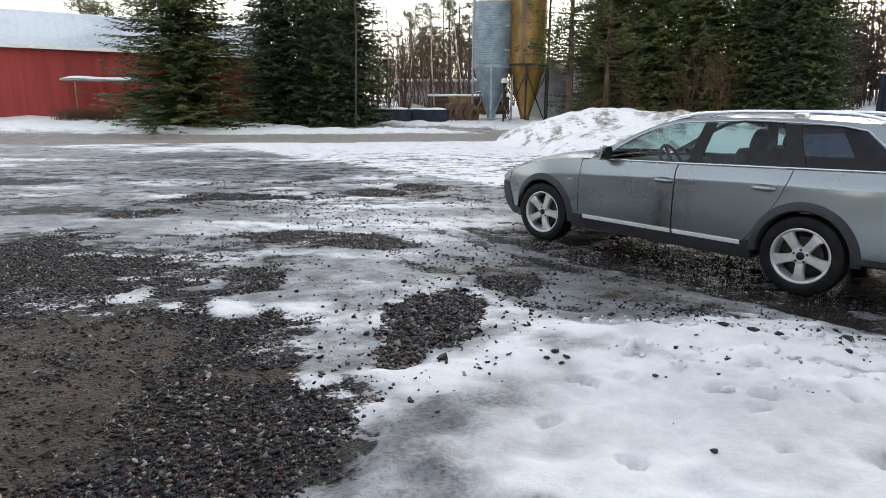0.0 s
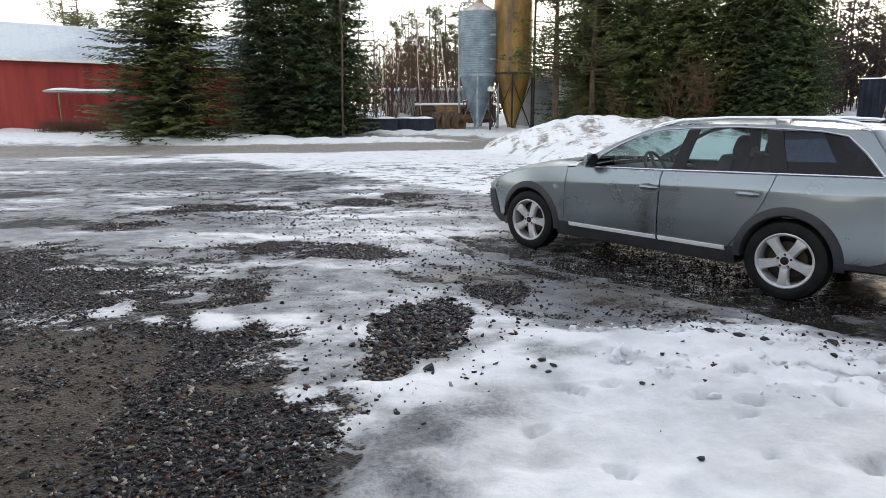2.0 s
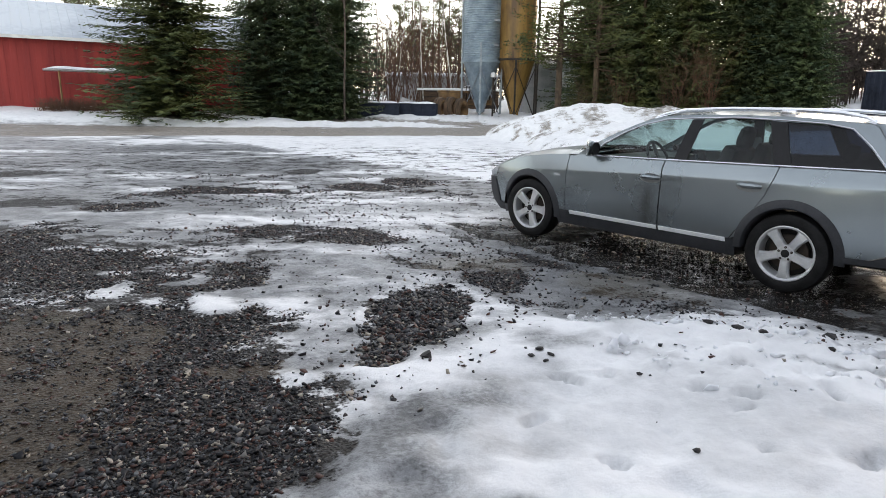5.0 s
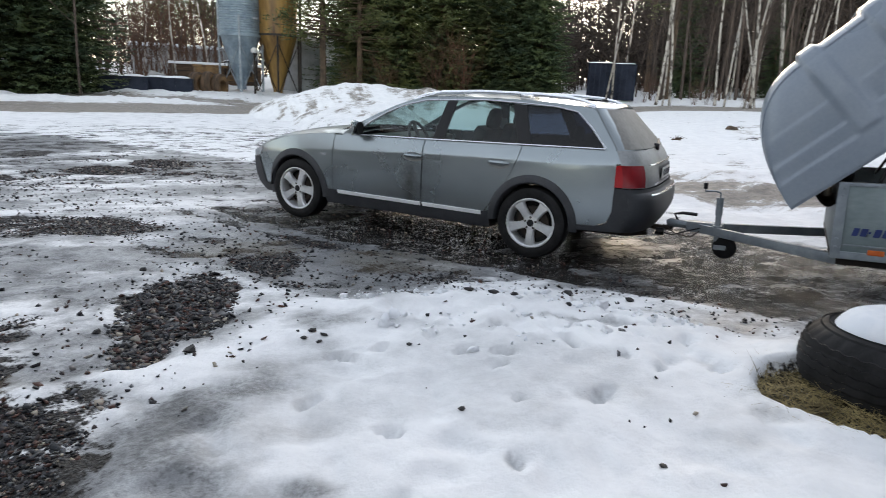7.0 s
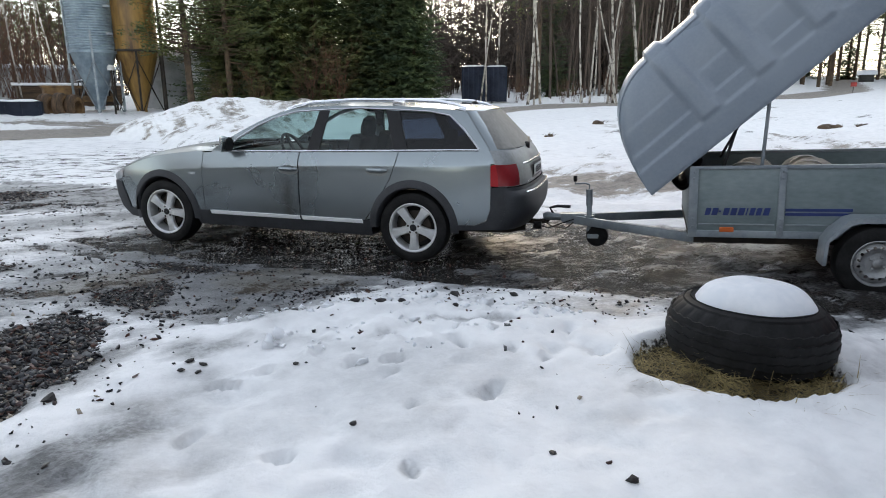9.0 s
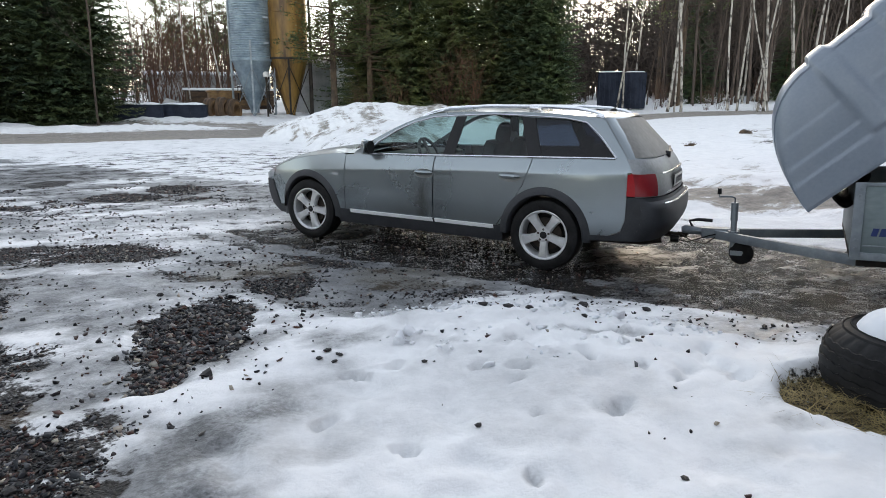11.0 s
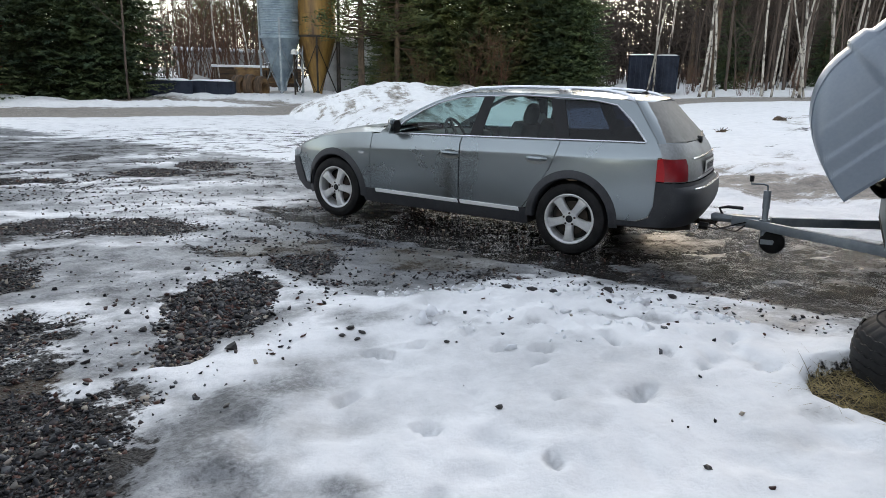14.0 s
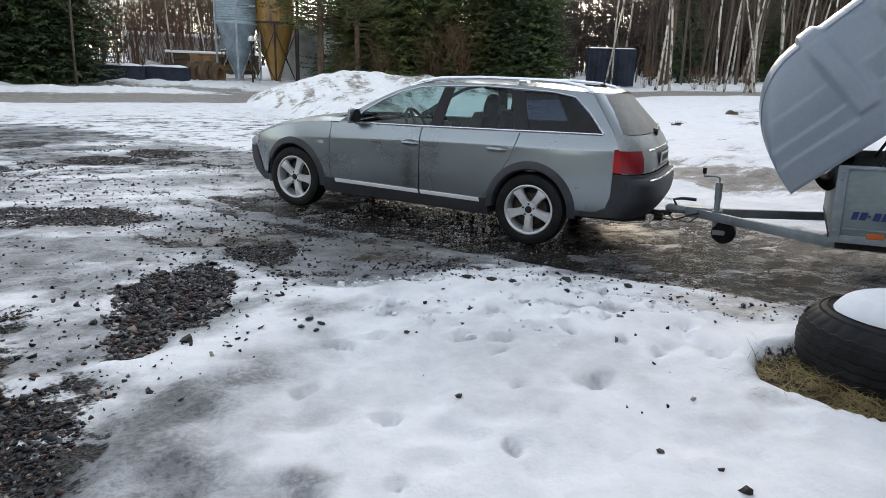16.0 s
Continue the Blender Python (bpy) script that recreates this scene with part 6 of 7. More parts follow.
def nose(z0, z1, out=0.0):
    return Mesh().grid(lambda u, v: (front_x(z0 + (z1 - z0) * v, 0.815 * (2 * u - 1)) + out, min(0.815, flank(3.46, z0 + (z1 - z0) * v) + 0.004) * (2 * u - 1), z0 + (z1 - z0) * v), 28, 8)


fb = part("front_bumper", nose(0.22, 0.615, 0.01), CLADDING, car, "dark grey plastic bumper")
for side in (1, -1):
    part("bumper_side", sheet([(3.47, 0.603), (3.37, 0.60), (3.31, 0.46), (3.28, 0.33), (3.14, 0.315), (3.14, 0.235), (3.30, 0.235), (3.42, 0.33), (3.46, 0.45)], on_flank(side, 0.010), (), 0.05, 0.02, (0, -side, 0)), CLADDING, fb)
    part("fog_lamp", Mesh().lathe([(0.002, 0.02), (0.06, 0.015), (0.065, 0.0)], 16, pose(3.50, side * 0.55, 0.36, 0, 75, 0)), CLEARLENS, fb)
part("nose_panel", nose(0.615, 0.70), PAINT, car)
gr = part("grille", Mesh().grid(lambda u, v: (front_x(0.59 + 0.11 * v, 0.36 * (2 * u - 1)) + 0.008, 0.36 * (2 * u - 1), 0.59 + 0.11 * v), 10, 3), GLOSSBLACK, car)
for i in range(4):
    part("grille_bar", Mesh().tube([(front_x(0.605 + 0.027 * i, y) + 0.012, y, 0.605 + 0.027 * i) for y in np.linspace(-0.35, 0.35, 7)], 0.006, 5), CHROME, gr)

# floor, cabin and under the car
part("underbody", Mesh().box(-0.3, -0.70, 0.24, 3.2, 0.70, 0.34).box(0.45, -0.84, 0.22, 2.3, 0.84, 0.36), UNDER, car)
part("engine_bay", Mesh().box(2.2, -0.62, 0.3, 3.3, 0.62, 0.80), UNDER, car)
part("boot_floor", Mesh().box(-0.84, -0.72, 0.40, 0.3, 0.72, 0.62).box(-0.82, -0.6, 0.62, -0.25, 0.6, 0.82), UNDER, car)
part("exhaust", Mesh().tube([(0.3, 0.35, 0.22), (-0.8, 0.38, 0.26), (-0.98, 0.38, 0.30)], 0.03, 8), DARKSTEEL, car)
db = part("dashboard", Mesh().box(1.62, -0.72, 0.5, 2.15, 0.72, 0.93), SEAT, car, bevel=0.05)
part("steering_wheel", Mesh().lathe([(0.185 + 0.016 * math.cos(a), 0.016 * math.sin(a)) for a in np.linspace(0, 6.283, 9)[:-1]], 28, pose(1.50, 0.38, 0.93, 0, -62, 0), close=True).box(-0.18, -0.02, -0.01, 0.18, 0.02, 0.01, pose(1.50, 0.38, 0.93, 0, -62, 0)).tube([(1.50, 0.38, 0.93), (1.8, 0.38, 0.80)], 0.05, 8), SEAT, db)
for y in (0.38, -0.38):
    st = part("front_seat", Mesh().box(0.85, y - 0.25, 0.42, 1.35, y + 0.25, 0.60).box(-0.06, -0.24, 0.0, 0.08, 0.24, 0.62, pose(0.86, y, 0.52, 0, -18, 0)), SEAT, car, bevel=0.05)
    part("headrest", Mesh().lathe([(0.002, 0.0), (0.10, 0.004), (0.125, 0.03), (0.13, 0.09), (0.11, 0.16), (0.05, 0.19), (0.002, 0.19)], 16, pose(0.66, y, 1.10, 0, -12, 0) @ Matrix.Diagonal((0.5, 1, 1, 1))), SEAT, st)
rs = part("rear_seat", Mesh().box(0.0, -0.66, 0.42, 0.5, 0.66, 0.58).box(-0.05, -0.66, 0.0, 0.08, 0.66, 0.58, pose(0.0, 0, 0.52, 0, -20, 0)), SEAT, car, bevel=0.05)
for y in (0.42, -0.42):
    part("headrest", Mesh().lathe([(0.002, 0.0), (0.09, 0.004), (0.12, 0.03), (0.12, 0.08), (0.09, 0.13), (0.002, 0.14)], 16, pose(-0.22, y, 1.05, 0, -12, 0) @ Matrix.Diagonal((0.5, 1, 1, 1))), SEAT, rs)
part("antenna", Mesh().tube([(-0.36, 0.0, 1.42), (-0.44, 0.0, 1.52)], [0.008, 0.003], 6).lathe([(0.002, 0.03), (0.03, 0.02), (0.04, 0)], 12, pose(-0.36, 0, 1.405)), GLOSSBLACK, car)
tow = part("tow_bar", Mesh().tube([(-0.85, 0, 0.29), (-1.06, 0, 0.285), (-1.14, 0, 0.30), (-1.16, 0, 0.335)], 0.026, 8), DARKSTEEL, car)
part("tow_ball", Mesh().lathe([(0.002, 0.05), (0.018, 0.044), (0.025, 0.025), (0.018, 0.006), (0.014, 0.0)], 14, pose(-1.16, 0, 0.332)), CHROME, tow)
part("tow_socket", Mesh().tube([(-1.02, 0.12, 0.27), (-1.10, 0.12, 0.27)], 0.035, 10), GLOSSBLACK, tow)

# the body stands a little taller than its plan above
for ob in car.children_recursive:
    if ob.type == "MESH" and ob.parent.name.split(".")[0] != "wheel":
        ob.data.transform(Matrix.Diagonal((1, 1, 1.043, 1)))

# ---- trailer ----
LIDGREY = shade("grey_lid_plastic", (0.20, 0.24, 0.29), (0.245, 0.288, 0.338), 1.2, 0.30, fine=50, spread=0.1)
PANEL = shade("dull_zinc_sheet", (0.155, 0.20, 0.21), (0.25, 0.30, 0.315), 1.6, 0.5, 0.35, fine=22, stretch=(0.7, 1, 1.6))
BLUEMARK = shade("blue_marking", (0.014, 0.030, 0.13), (0.024, 0.045, 0.18), 8, 0.5, fine=60)
ORANGE = shade("orange_reflector", (0.55, 0.10, 0.02), (0.65, 0.14, 0.03), 9, 0.25, fine=50)
SACK = shade("pale_woven_sack", (0.33, 0.30, 0.26), (0.52, 0.49, 0.44), 5, 0.85, fine=60, bump=0.004)
STEELRIM = shade("silver_steel_rim", (0.26, 0.27, 0.28), (0.42, 0.43, 0.44), 6, 0.5, 0.5, fine=40)

LEN, WID, HIGH, BIG = 2.40, 1.39, 0.52, 1.083
trailer = thing("car_trailer", pose(4.592, 3.492, 0.325, 0, -2.4, -49.2) @ Matrix.Scale(BIG, 4), "galvanised box trailer with its grey plastic lid propped open", "trailer")
part("near_side", Mesh().box(0.02, 0.0, 0.03, LEN - 0.02, 0.022, HIGH - 0.02), PANEL, trailer, bevel=0.003)
part("far_side", Mesh().box(0.02, WID - 0.022, 0.03, LEN - 0.02, WID, HIGH - 0.02), PANEL, trailer, bevel=0.003)
part("front_board", Mesh().box(0.0, 0.023, 0.03, 0.022, WID - 0.023, HIGH - 0.02), PANEL, trailer, bevel=0.003)
part("tail_board", Mesh().box(LEN - 0.022, 0.023, 0.03, LEN, WID - 0.023, HIGH - 0.02), PANEL, trailer, bevel=0.003)
part("floor_plate", Mesh().box(0.0, 0.0, -0.01, LEN, WID, 0.028), UNDER, trailer)
for y in (-0.012, WID - 0.024):
    part("top_rail", Mesh().box(0.0, y, HIGH - 0.022, LEN, y + 0.036, HIGH + 0.004), GALV, trailer, bevel=0.005)
    part("bottom_rail", Mesh().box(0.0, y, -0.022, LEN, y + 0.036, 0.032), GALV, trailer, bevel=0.005)
for x, w in ((0.0, 0.062), (0.615, 0.045), (1.80, 0.045), (LEN - 0.06, 0.06)):
    for y in (-0.016, WID - 0.004):
        po = part("stake", Mesh().box(x, y, 0.0, x + w, y + 0.02, HIGH - 0.004), GALV, trailer, bevel=0.004)
        if y < 0:
            for z in (0.06, 0.12, HIGH - 0.09, HIGH - 0.04):
                part("bolt", Mesh().lathe([(0.002, 0.008), (0.011, 0.006), (0.012, 0.0)], 8, pose(x + w / 2, y, z, 90, 0, 0)), GALV, po)
for x0, x1 in ((0.075, 0.60), (0.675, 1.785), (1.86, 2.32)):
    part("pressed_bead", Mesh().box(x0, -0.006, 0.075, x1, 0.002, 0.085), GALV, trailer, bevel=0.002)
# the maker's mark, as plain slanted blocks, and its two stripes
for i, (x, w) in enumerate(((0.115, 0.042), (0.163, 0.046), (0.214, 0.020), (0.242, 0.046), (0.294, 0.046), (0.346, 0.048), (0.400, 0.014), (0.424, 0.040), (0.470, 0.040), (0.518, 0.046))):
    z0, z1 = (0.150, 0.206) if i != 2 else (0.172, 0.186)
    sl = 0.013 * (z1 - z0) / 0.056
    part("mark_block", Mesh().add([(x, -0.004, z0), (x + w - 0.006, -0.004, z0), (x + w - 0.006 + sl, -0.004, z1), (x + sl, -0.004, z1), (x, 0.001, z0), (x + w - 0.006, 0.001, z0), (x + w - 0.006 + sl, 0.001, z1), (x + sl, 0.001, z1)],
                                   [(0, 1, 2, 3), (0, 4, 5, 1), (1, 5, 6, 2), (2, 6, 7, 3), (3, 7, 4, 0)]), BLUEMARK, trailer, "blue marking", smooth=False)
for z in (0.150, 0.182):
    part("mark_stripe", Mesh().box(0.668, -0.004, z, 1.10, 0.001, z + 0.021), BLUEMARK, trailer, "blue stripe", smooth=False)
part("side_reflector", Mesh().box(0.225, -0.018, 0.022, 0.325, 0.0, 0.058), ORANGE, trailer, "orange reflector", bevel=0.004)

# chassis, drawbar, jockey wheel
MID = WID / 2
TIP = Vector((-1.13, MID, 0.0))
for y0 in (0.10, WID - 0.10):
    a, b = TIP + Vector((0.16, 0.03 if y0 > 0.7 else -0.03, -0.015)), Vector((0.10, y0, -0.055))
    d = (b - a).normalized()
    m4 = Matrix.Translation(a) @ d.to_track_quat("X", "Z").to_matrix().to_4x4()
    part("draw_beam", Mesh().box(0, -0.02, -0.04, (b - a).length, 0.02, 0.035, m4), GALV, trailer, bevel=0.005)
    part("chassis_rail", Mesh().box(0.05, y0 - 0.02, -0.085, LEN - 0.1, y0 + 0.02, -0.012), DARKSTEEL, trailer, bevel=0.004)
part("cross_member", Mesh().box(0.06, 0.10, -0.09, 0.11, WID - 0.10, -0.02), GALV, trailer, bevel=0.004)
DRAW = pose(0.09, MID - 0.75, 0)
cp = part("coupling", Mesh().tube([(-1.33, 0.75, 0.0), (-1.30, 0.75, 0.005), (-1.2, 0.75, 0.0), (-1.02, 0.75, -0.015)], [0.030, 0.042, 0.034, 0.034], 10), GALV, trailer, at=DRAW)
part("coupling_lever", Mesh().tube([(-1.24, 0.75, 0.03), (-1.27, 0.75, 0.085), (-1.20, 0.75, 0.10), (-1.08, 0.75, 0.095)], [0.012, 0.012, 0.014, 0.015], 8), GLOSSBLACK, cp)
part("drawbar_head", Mesh().box(-1.16, 0.70, -0.055, -0.86, 0.80, 0.035), GALV, trailer, bevel=0.006, at=DRAW)
part("safety_chain", Mesh().tube([(-1.02, 0.70, -0.02), (-1.12, 0.68, -0.10), (-1.25, 0.70, -0.08), (-1.36, 0.74, -0.02)], 0.006, 6), DARKSTEEL, trailer, at=DRAW)
part("light_cable", Mesh().tube([(-0.9, 0.72, 0.03), (-1.1, 0.68, -0.03), (-1.27, 0.66, -0.09), (-1.38, 0.64, -0.06), (-1.42, 0.62, -0.10)], 0.006, 6), RUBBER, trailer, at=DRAW)
jk = part("jockey_post", Mesh().tube([(-0.90, 0.66, -0.17), (-0.90, 0.66, 0.12)], 0.024, 12).tube([(-0.90, 0.66, 0.12), (-0.90, 0.66, 0.27)], 0.029, 12), GALV, trailer, at=DRAW)
part("crank", Mesh().tube([(-0.90, 0.66, 0.27), (-0.90, 0.66, 0.31), (-0.93, 0.64, 0.325), (-1.02, 0.62, 0.325), (-1.02, 0.62, 0.36)], 0.008, 6), GALV, jk)
part("crank_knob", Mesh().tube([(-1.02, 0.62, 0.345), (-1.02, 0.62, 0.395)], 0.017, 8), GLOSSBLACK, jk)
part("jockey_clamp", Mesh().tube([(-0.90, 0.66, -0.03), (-0.90, 0.66, 0.03)], 0.042, 10), GALV, jk)
part("jockey_wheel", Mesh().lathe([(0.02, -0.03), (0.075, -0.03), (0.095, -0.02), (0.10, 0.0), (0.095, 0.02), (0.075, 0.03), (0.02, 0.03)], 24, pose(-0.83, 0.66, -0.155, 90, 0, 0)), RUBBER, jk)
part("fork", Mesh().box(-0.915, 0.622, -0.175, -0.82, 0.628, -0.135).box(-0.915, 0.692, -0.175, -0.82, 0.698, -0.135), GALV, jk)

# wheels and mudguards
HUBX, HUBZ = 1.232, -0.150
for side, y in ((-1, -0.205), (1, WID + 0.205)):
    wh = new("wheel")
    wh.parent = trailer
    wh.matrix_basis = pose(HUBX, y, HUBZ, 0, 12, 0 if side > 0 else 180) @ Matrix.Scale(0.93, 4)
    tm = pose(0, 0, 0, -90, 0, 0)
    part("tyre", Mesh().lathe([(0.168, -0.15), (0.23, -0.172), (0.275, -0.16), (0.288, -0.13), (0.290, -0.09), (0.287, -0.05), (0.272, -0.015), (0.23, 0.0), (0.175, -0.008), (0.168, -0.02)], 48, tm, close=True), RUBBER, wh)
    part("rim_barrel", Mesh().lathe([(0.168, -0.02), (0.178, -0.006), (0.172, -0.003), (0.160, -0.02), (0.152, -0.06), (0.15, -0.14)], 40, tm), STEELRIM, wh)
    holes = [arc(0.122 * math.cos(6.283 * i / 16), 0.122 * math.sin(6.283 * i / 16), 0.0125, 0, 324, 9) for i in range(16)]
    dish = sheet(arc(0, 0, 0.152, 0, 351, 39), lambda a, b: (a, -0.045 + 0.03 * math.exp(-((math.hypot(a, b) - 0.118) / 0.026) ** 2) - 0.012 * math.exp(-(math.hypot(a, b) / 0.05) ** 4) * -1, b), holes, 0.024, 0.008)
    part("rim_disc", dish, STEELRIM, wh)
    part("hub_cap", Mesh().lathe([(0.034, -0.03), (0.034, -0.012), (0.022, -0.004), (0.002, -0.002)], 20, tm), STEELRIM, wh)
    for i in range(4):
        a = radians(45 + 90 * i)
        part("wheel_nut", Mesh().lathe([(0.011, -0.035), (0.011, -0.018), (0.002, -0.014)], 6, Matrix.Translation((0.055 * math.cos(a), 0, 0.055 * math.sin(a))) @ tm), STEELRIM, wh)
    y0, y1 = (-0.225, -0.02) if side < 0 else (WID + 0.02, WID + 0.225)
    prof = [(-0.345, -0.17), (-0.335, 0.0), (-0.29, 0.07), (-0.20, 0.155), (-0.14, 0.172), (0.14, 0.172), (0.20, 0.155), (0.29, 0.07), (0.335, 0.0), (0.345, -0.17)]
    g = Mesh()
    for k_, (yy, dz) in enumerate(((y0, -0.035), (y0, 0.0), (y1, 0.0), (y1, -0.035))):
        for px, pz in prof:
            s = 1.0 if dz == 0 else 0.93
            g.v.append((HUBX + px * s, yy, pz + (dz if abs(px) < 0.3 else 0)))
    n = len(prof)
    for k_ in range(3):
        for j in range(n - 1):
            g.f.append((k_ * n + j, k_ * n + j + 1, (k_ + 1) * n + j + 1, (k_ + 1) * n + j))
    part("mudguard", g, GALV, trailer, "galvanised mudguard", sharp=50)
part("axle", Mesh().tube([(HUBX, -0.15, HUBZ), (HUBX, WID + 0.15, HUBZ)], 0.035, 8), DARKSTEEL, trailer)

# the lid, hinged at the front
LIDL, LIDH, LIDP = 2.60, 0.86, 0.60
LID_AT = pose(-0.285, 0, 0.318, 0, -40.5, 0)


def lid_profile(a, inset=0.0):
    """The lid's height a metres from its front end."""
    e = min(a, LIDL - a)
    if e >= LIDP:
        return LIDH - inset
    return (LIDH - inset) * max(0.0, 1 - ((LIDP - e) / LIDP) ** 2.15) ** (1 / 2.15)


def ease(a, b, x):
    t = min(1.0, max(0.0, (x - a) / (b - a)))
    return t * t * (3 - 2 * t)


BANDS = (0.70, 1.16, 1.62, 2.08)


def bandness(a):
    return max(1 - ease(0.056, 0.088, abs(a - c)) for c in BANDS)


def lid_point(u, v, inset=0.0):
    a = min(max(LIDL * (u - 0.035 * math.sin(6.283 * u)), 0.002), LIDL - 0.002)
    h = lid_profile(a, inset)
    q, half = abs(2 * v - 1), WID / 2 + 0.012 - inset
    on_side = q > 0.36
    if on_side:
        z = h * 0.93 * (1 - q) / 0.64
        y = half * (1 - (z / max(h, 1e-4)) ** 5) ** 0.2
    else:
        edge = half * (1 - 0.93 ** 5) ** 0.2
        y = edge * q / 0.36
        z = h * (1 - min(1, y / half) ** 5) ** 0.2
    lift = 0.0
    if not inset and on_side:
        plain = max(1 - ease(0.090, 0.115, abs(a - c - 0.02)) for c in BANDS)
        ledges = 0.022 - 0.018 * ease(0.168, 0.182, z) - 0.018 * ease(0.285, 0.300, z) - 0.009 * ease(0.470, 0.484, z)
        lift = ledges * (1 - plain) + (0.022 - 0.045 * min(1, max(0, (z - 0.12) / 0.4))) * plain
        lift += bandness(a) * (0.024 + 0.012 * ease(0.3, 0.5, z)) * ease(0.165, 0.205, z)
    elif not inset:
        z += 0.036 * bandness(a)
    y = (y + lift) * (1 - 0.06 * z / LIDH)
    return (a, WID / 2 + math.copysign(float(y), 2 * v - 1), z)


lid = part("lid", Mesh().grid(lambda u, v: lid_point(u, v), 140, 200), LIDGREY, trailer, "grey moulded plastic lid raised at the rear", sharp=60, at=LID_AT)
part("lid_lining", Mesh().grid(lambda u, v: lid_point(u, v, 0.025), 40, 30), CLADDING, lid)
for y in (-0.026, WID + 0.002):
    part("lid_flange", Mesh().box(0.0, y, -0.022, LIDL, y + 0.024, 0.012), LIDGREY, lid, bevel=0.006)
for x in (0.0, LIDL - 0.02):
    part("lid_flange", Mesh().box(x, 0, -0.022, x + 0.02, WID, 0.012), LIDGREY, lid, bevel=0.006)
for a in (0.16, 0.62, 1.22, 1.8, 2.4):
    part("lid_rivet", Mesh().lathe([(0.002, 0.008), (0.012, 0.005), (0.013, 0.0)], 8, pose(a, -0.004, 0.045, 90, 0, 0)), GALV, lid)
part("hinge_bag", Mesh().grid(lambda u, v: (-0.13 + 0.22 * u, 0.06 + 1.36 * v, 0.40 + 0.16 * u - 0.14 * math.sin(math.pi * u) + 0.015 * math.sin(20 * v)), 10, 24), GLOSSBLACK, trailer, "black rubber flap at the hinge")
part("prop_rod", Mesh().tube([(0.50, 0.05, HIGH - 0.02), (0.525, 0.05, HIGH + 0.52)], 0.013, 8), GALV, trailer)
part("gas_strut", Mesh().tube([(0.32, WID - 0.06, HIGH - 0.05), (0.60, WID - 0.06, HIGH + 0.50)], 0.012, 8), GLOSSBLACK, trailer)
part("gas_strut", Mesh().tube([(0.22, 0.06, HIGH - 0.08), (0.32, 0.06, HIGH + 0.30)], 0.012, 8), GLOSSBLACK, trailer)

rr = random.Random(21)
for x, y, ln, tn in ((0.42, 0.35, 0.6, 80), (0.55, 0.75, 0.7, 86), (0.88, 0.45, 0.7, 78), (0.98, 0.9, 0.6, 95)):
    sk = thing("rolled_sack", trailer.matrix_basis @ pose(x, y, 0.365, 0, 0, tn), "pale rolled sack lying in the trailer", "sack", "sacks in the trailer")
    part("roll", Mesh().grid(lambda u, v: (ln * (u - 0.5), (0.15 + 0.02 * math.sin(9 * u)) * math.cos(6.283 * v) * (1 - (2 * u - 1) ** 8 * 0.3), 0.13 * math.sin(6.283 * v) * (1 - (2 * u - 1) ** 8 * 0.3) + 0.012 * math.sin(17 * u + 5 * v)), 20, 18), SACK, sk)
    part("tie_band", Mesh().lathe([(0.155, -0.02), (0.160, 0.0), (0.155, 0.02)], 18, pose(0.1, 0, 0, 0, 90, 0) @ Matrix.Diagonal((0.9, 1, 1, 1))), GLOSSBLACK, sk)
bedding = thing("load_bed", trailer.matrix_basis @ pose(1.0, 0.75, 0.03), "dark tarpaulin bundle under the sacks", "bundle")
part("bundle", Mesh().grid(lambda u, v: (-0.85 + 1.9 * u, -0.65 + 1.3 * v, 0.26 * (1 - (2 * u - 1) ** 6) * (1 - (2 * v - 1) ** 6) + 0.03 * math.sin(8 * u) * math.cos(7 * v)), 24, 18), UNDER, bedding)

# ---- lorry tyre ----
ty = thing("lorry_tyre", pose(TYRE[0] + 0.01, TYRE[1] - 0.005, 0.0, 0.0, 1.6, 20) @ Matrix.Diagonal((1, 1, 1.22, 1)), "worn black lorry tyre lying flat with snow in its middle", "tyre")
prof = [(0.245, 0.03), (0.27, 0.005), (0.325, -0.003), (0.372, 0.022), (0.405, 0.062), (0.426, 0.108), (0.432, 0.15), (0.427, 0.192), (0.409, 0.234), (0.380, 0.266), (0.350, 0.286), (0.322, 0.296), (0.295, 0.298), (0.272, 0.294), (0.255, 0.283), (0.245, 0.27)]
tmesh = Mesh()
NS = 168
for r, z in prof:
    for j in range(NS):
        a = 2 * math.pi * j / NS
        rr2 = r
        if 0.26 < z < 0.285 or 0.02 < z < 0.05:
            rr2 -= 0.010 * (1 if (j % 6) < 2 else 0)
        tmesh.v.append((rr2 * math.cos(a), rr2 * math.sin(a), z))
for i in range(len(prof)):
    for j in range(NS):
        i2, j2 = (i + 1) % len(prof), (j + 1) % NS
        tmesh.f.append((i * NS + j, i * NS + j2, i2 * NS + j2, i2 * NS + j))
tb = part("tyre_body", tmesh, RUBBER, ty, sharp=50)
for k_, gz in enumerate((0.075, 0.112, 0.15, 0.188, 0.225)):
    rib = Mesh()
    n = 200
    ro = float(np.interp(gz, [p[1] for p in prof[2:11]], [p[0] for p in prof[2:11]])) + 0.006
    for j in range(n):
        a = 2 * math.pi * j / n
        wob = 0.0028 * (1 if (j // 3) % 2 else -1)
        for dz, dr in ((-0.0165, -0.009), (-0.0150, -0.001), (0.0150, -0.001), (0.0165, -0.009)):
            rib.v.append(((ro + dr) * math.cos(a), (ro + dr) * math.sin(a), gz + dz + wob))
    for j in range(n):
        for q in range(3):
            a_, b_ = j * 4 + q, ((j + 1) % n) * 4 + q
            rib.f.append((a_, b_, b_ + 1, a_ + 1))
    part("tread_rib", rib, RUBBER, ty, sharp=25)
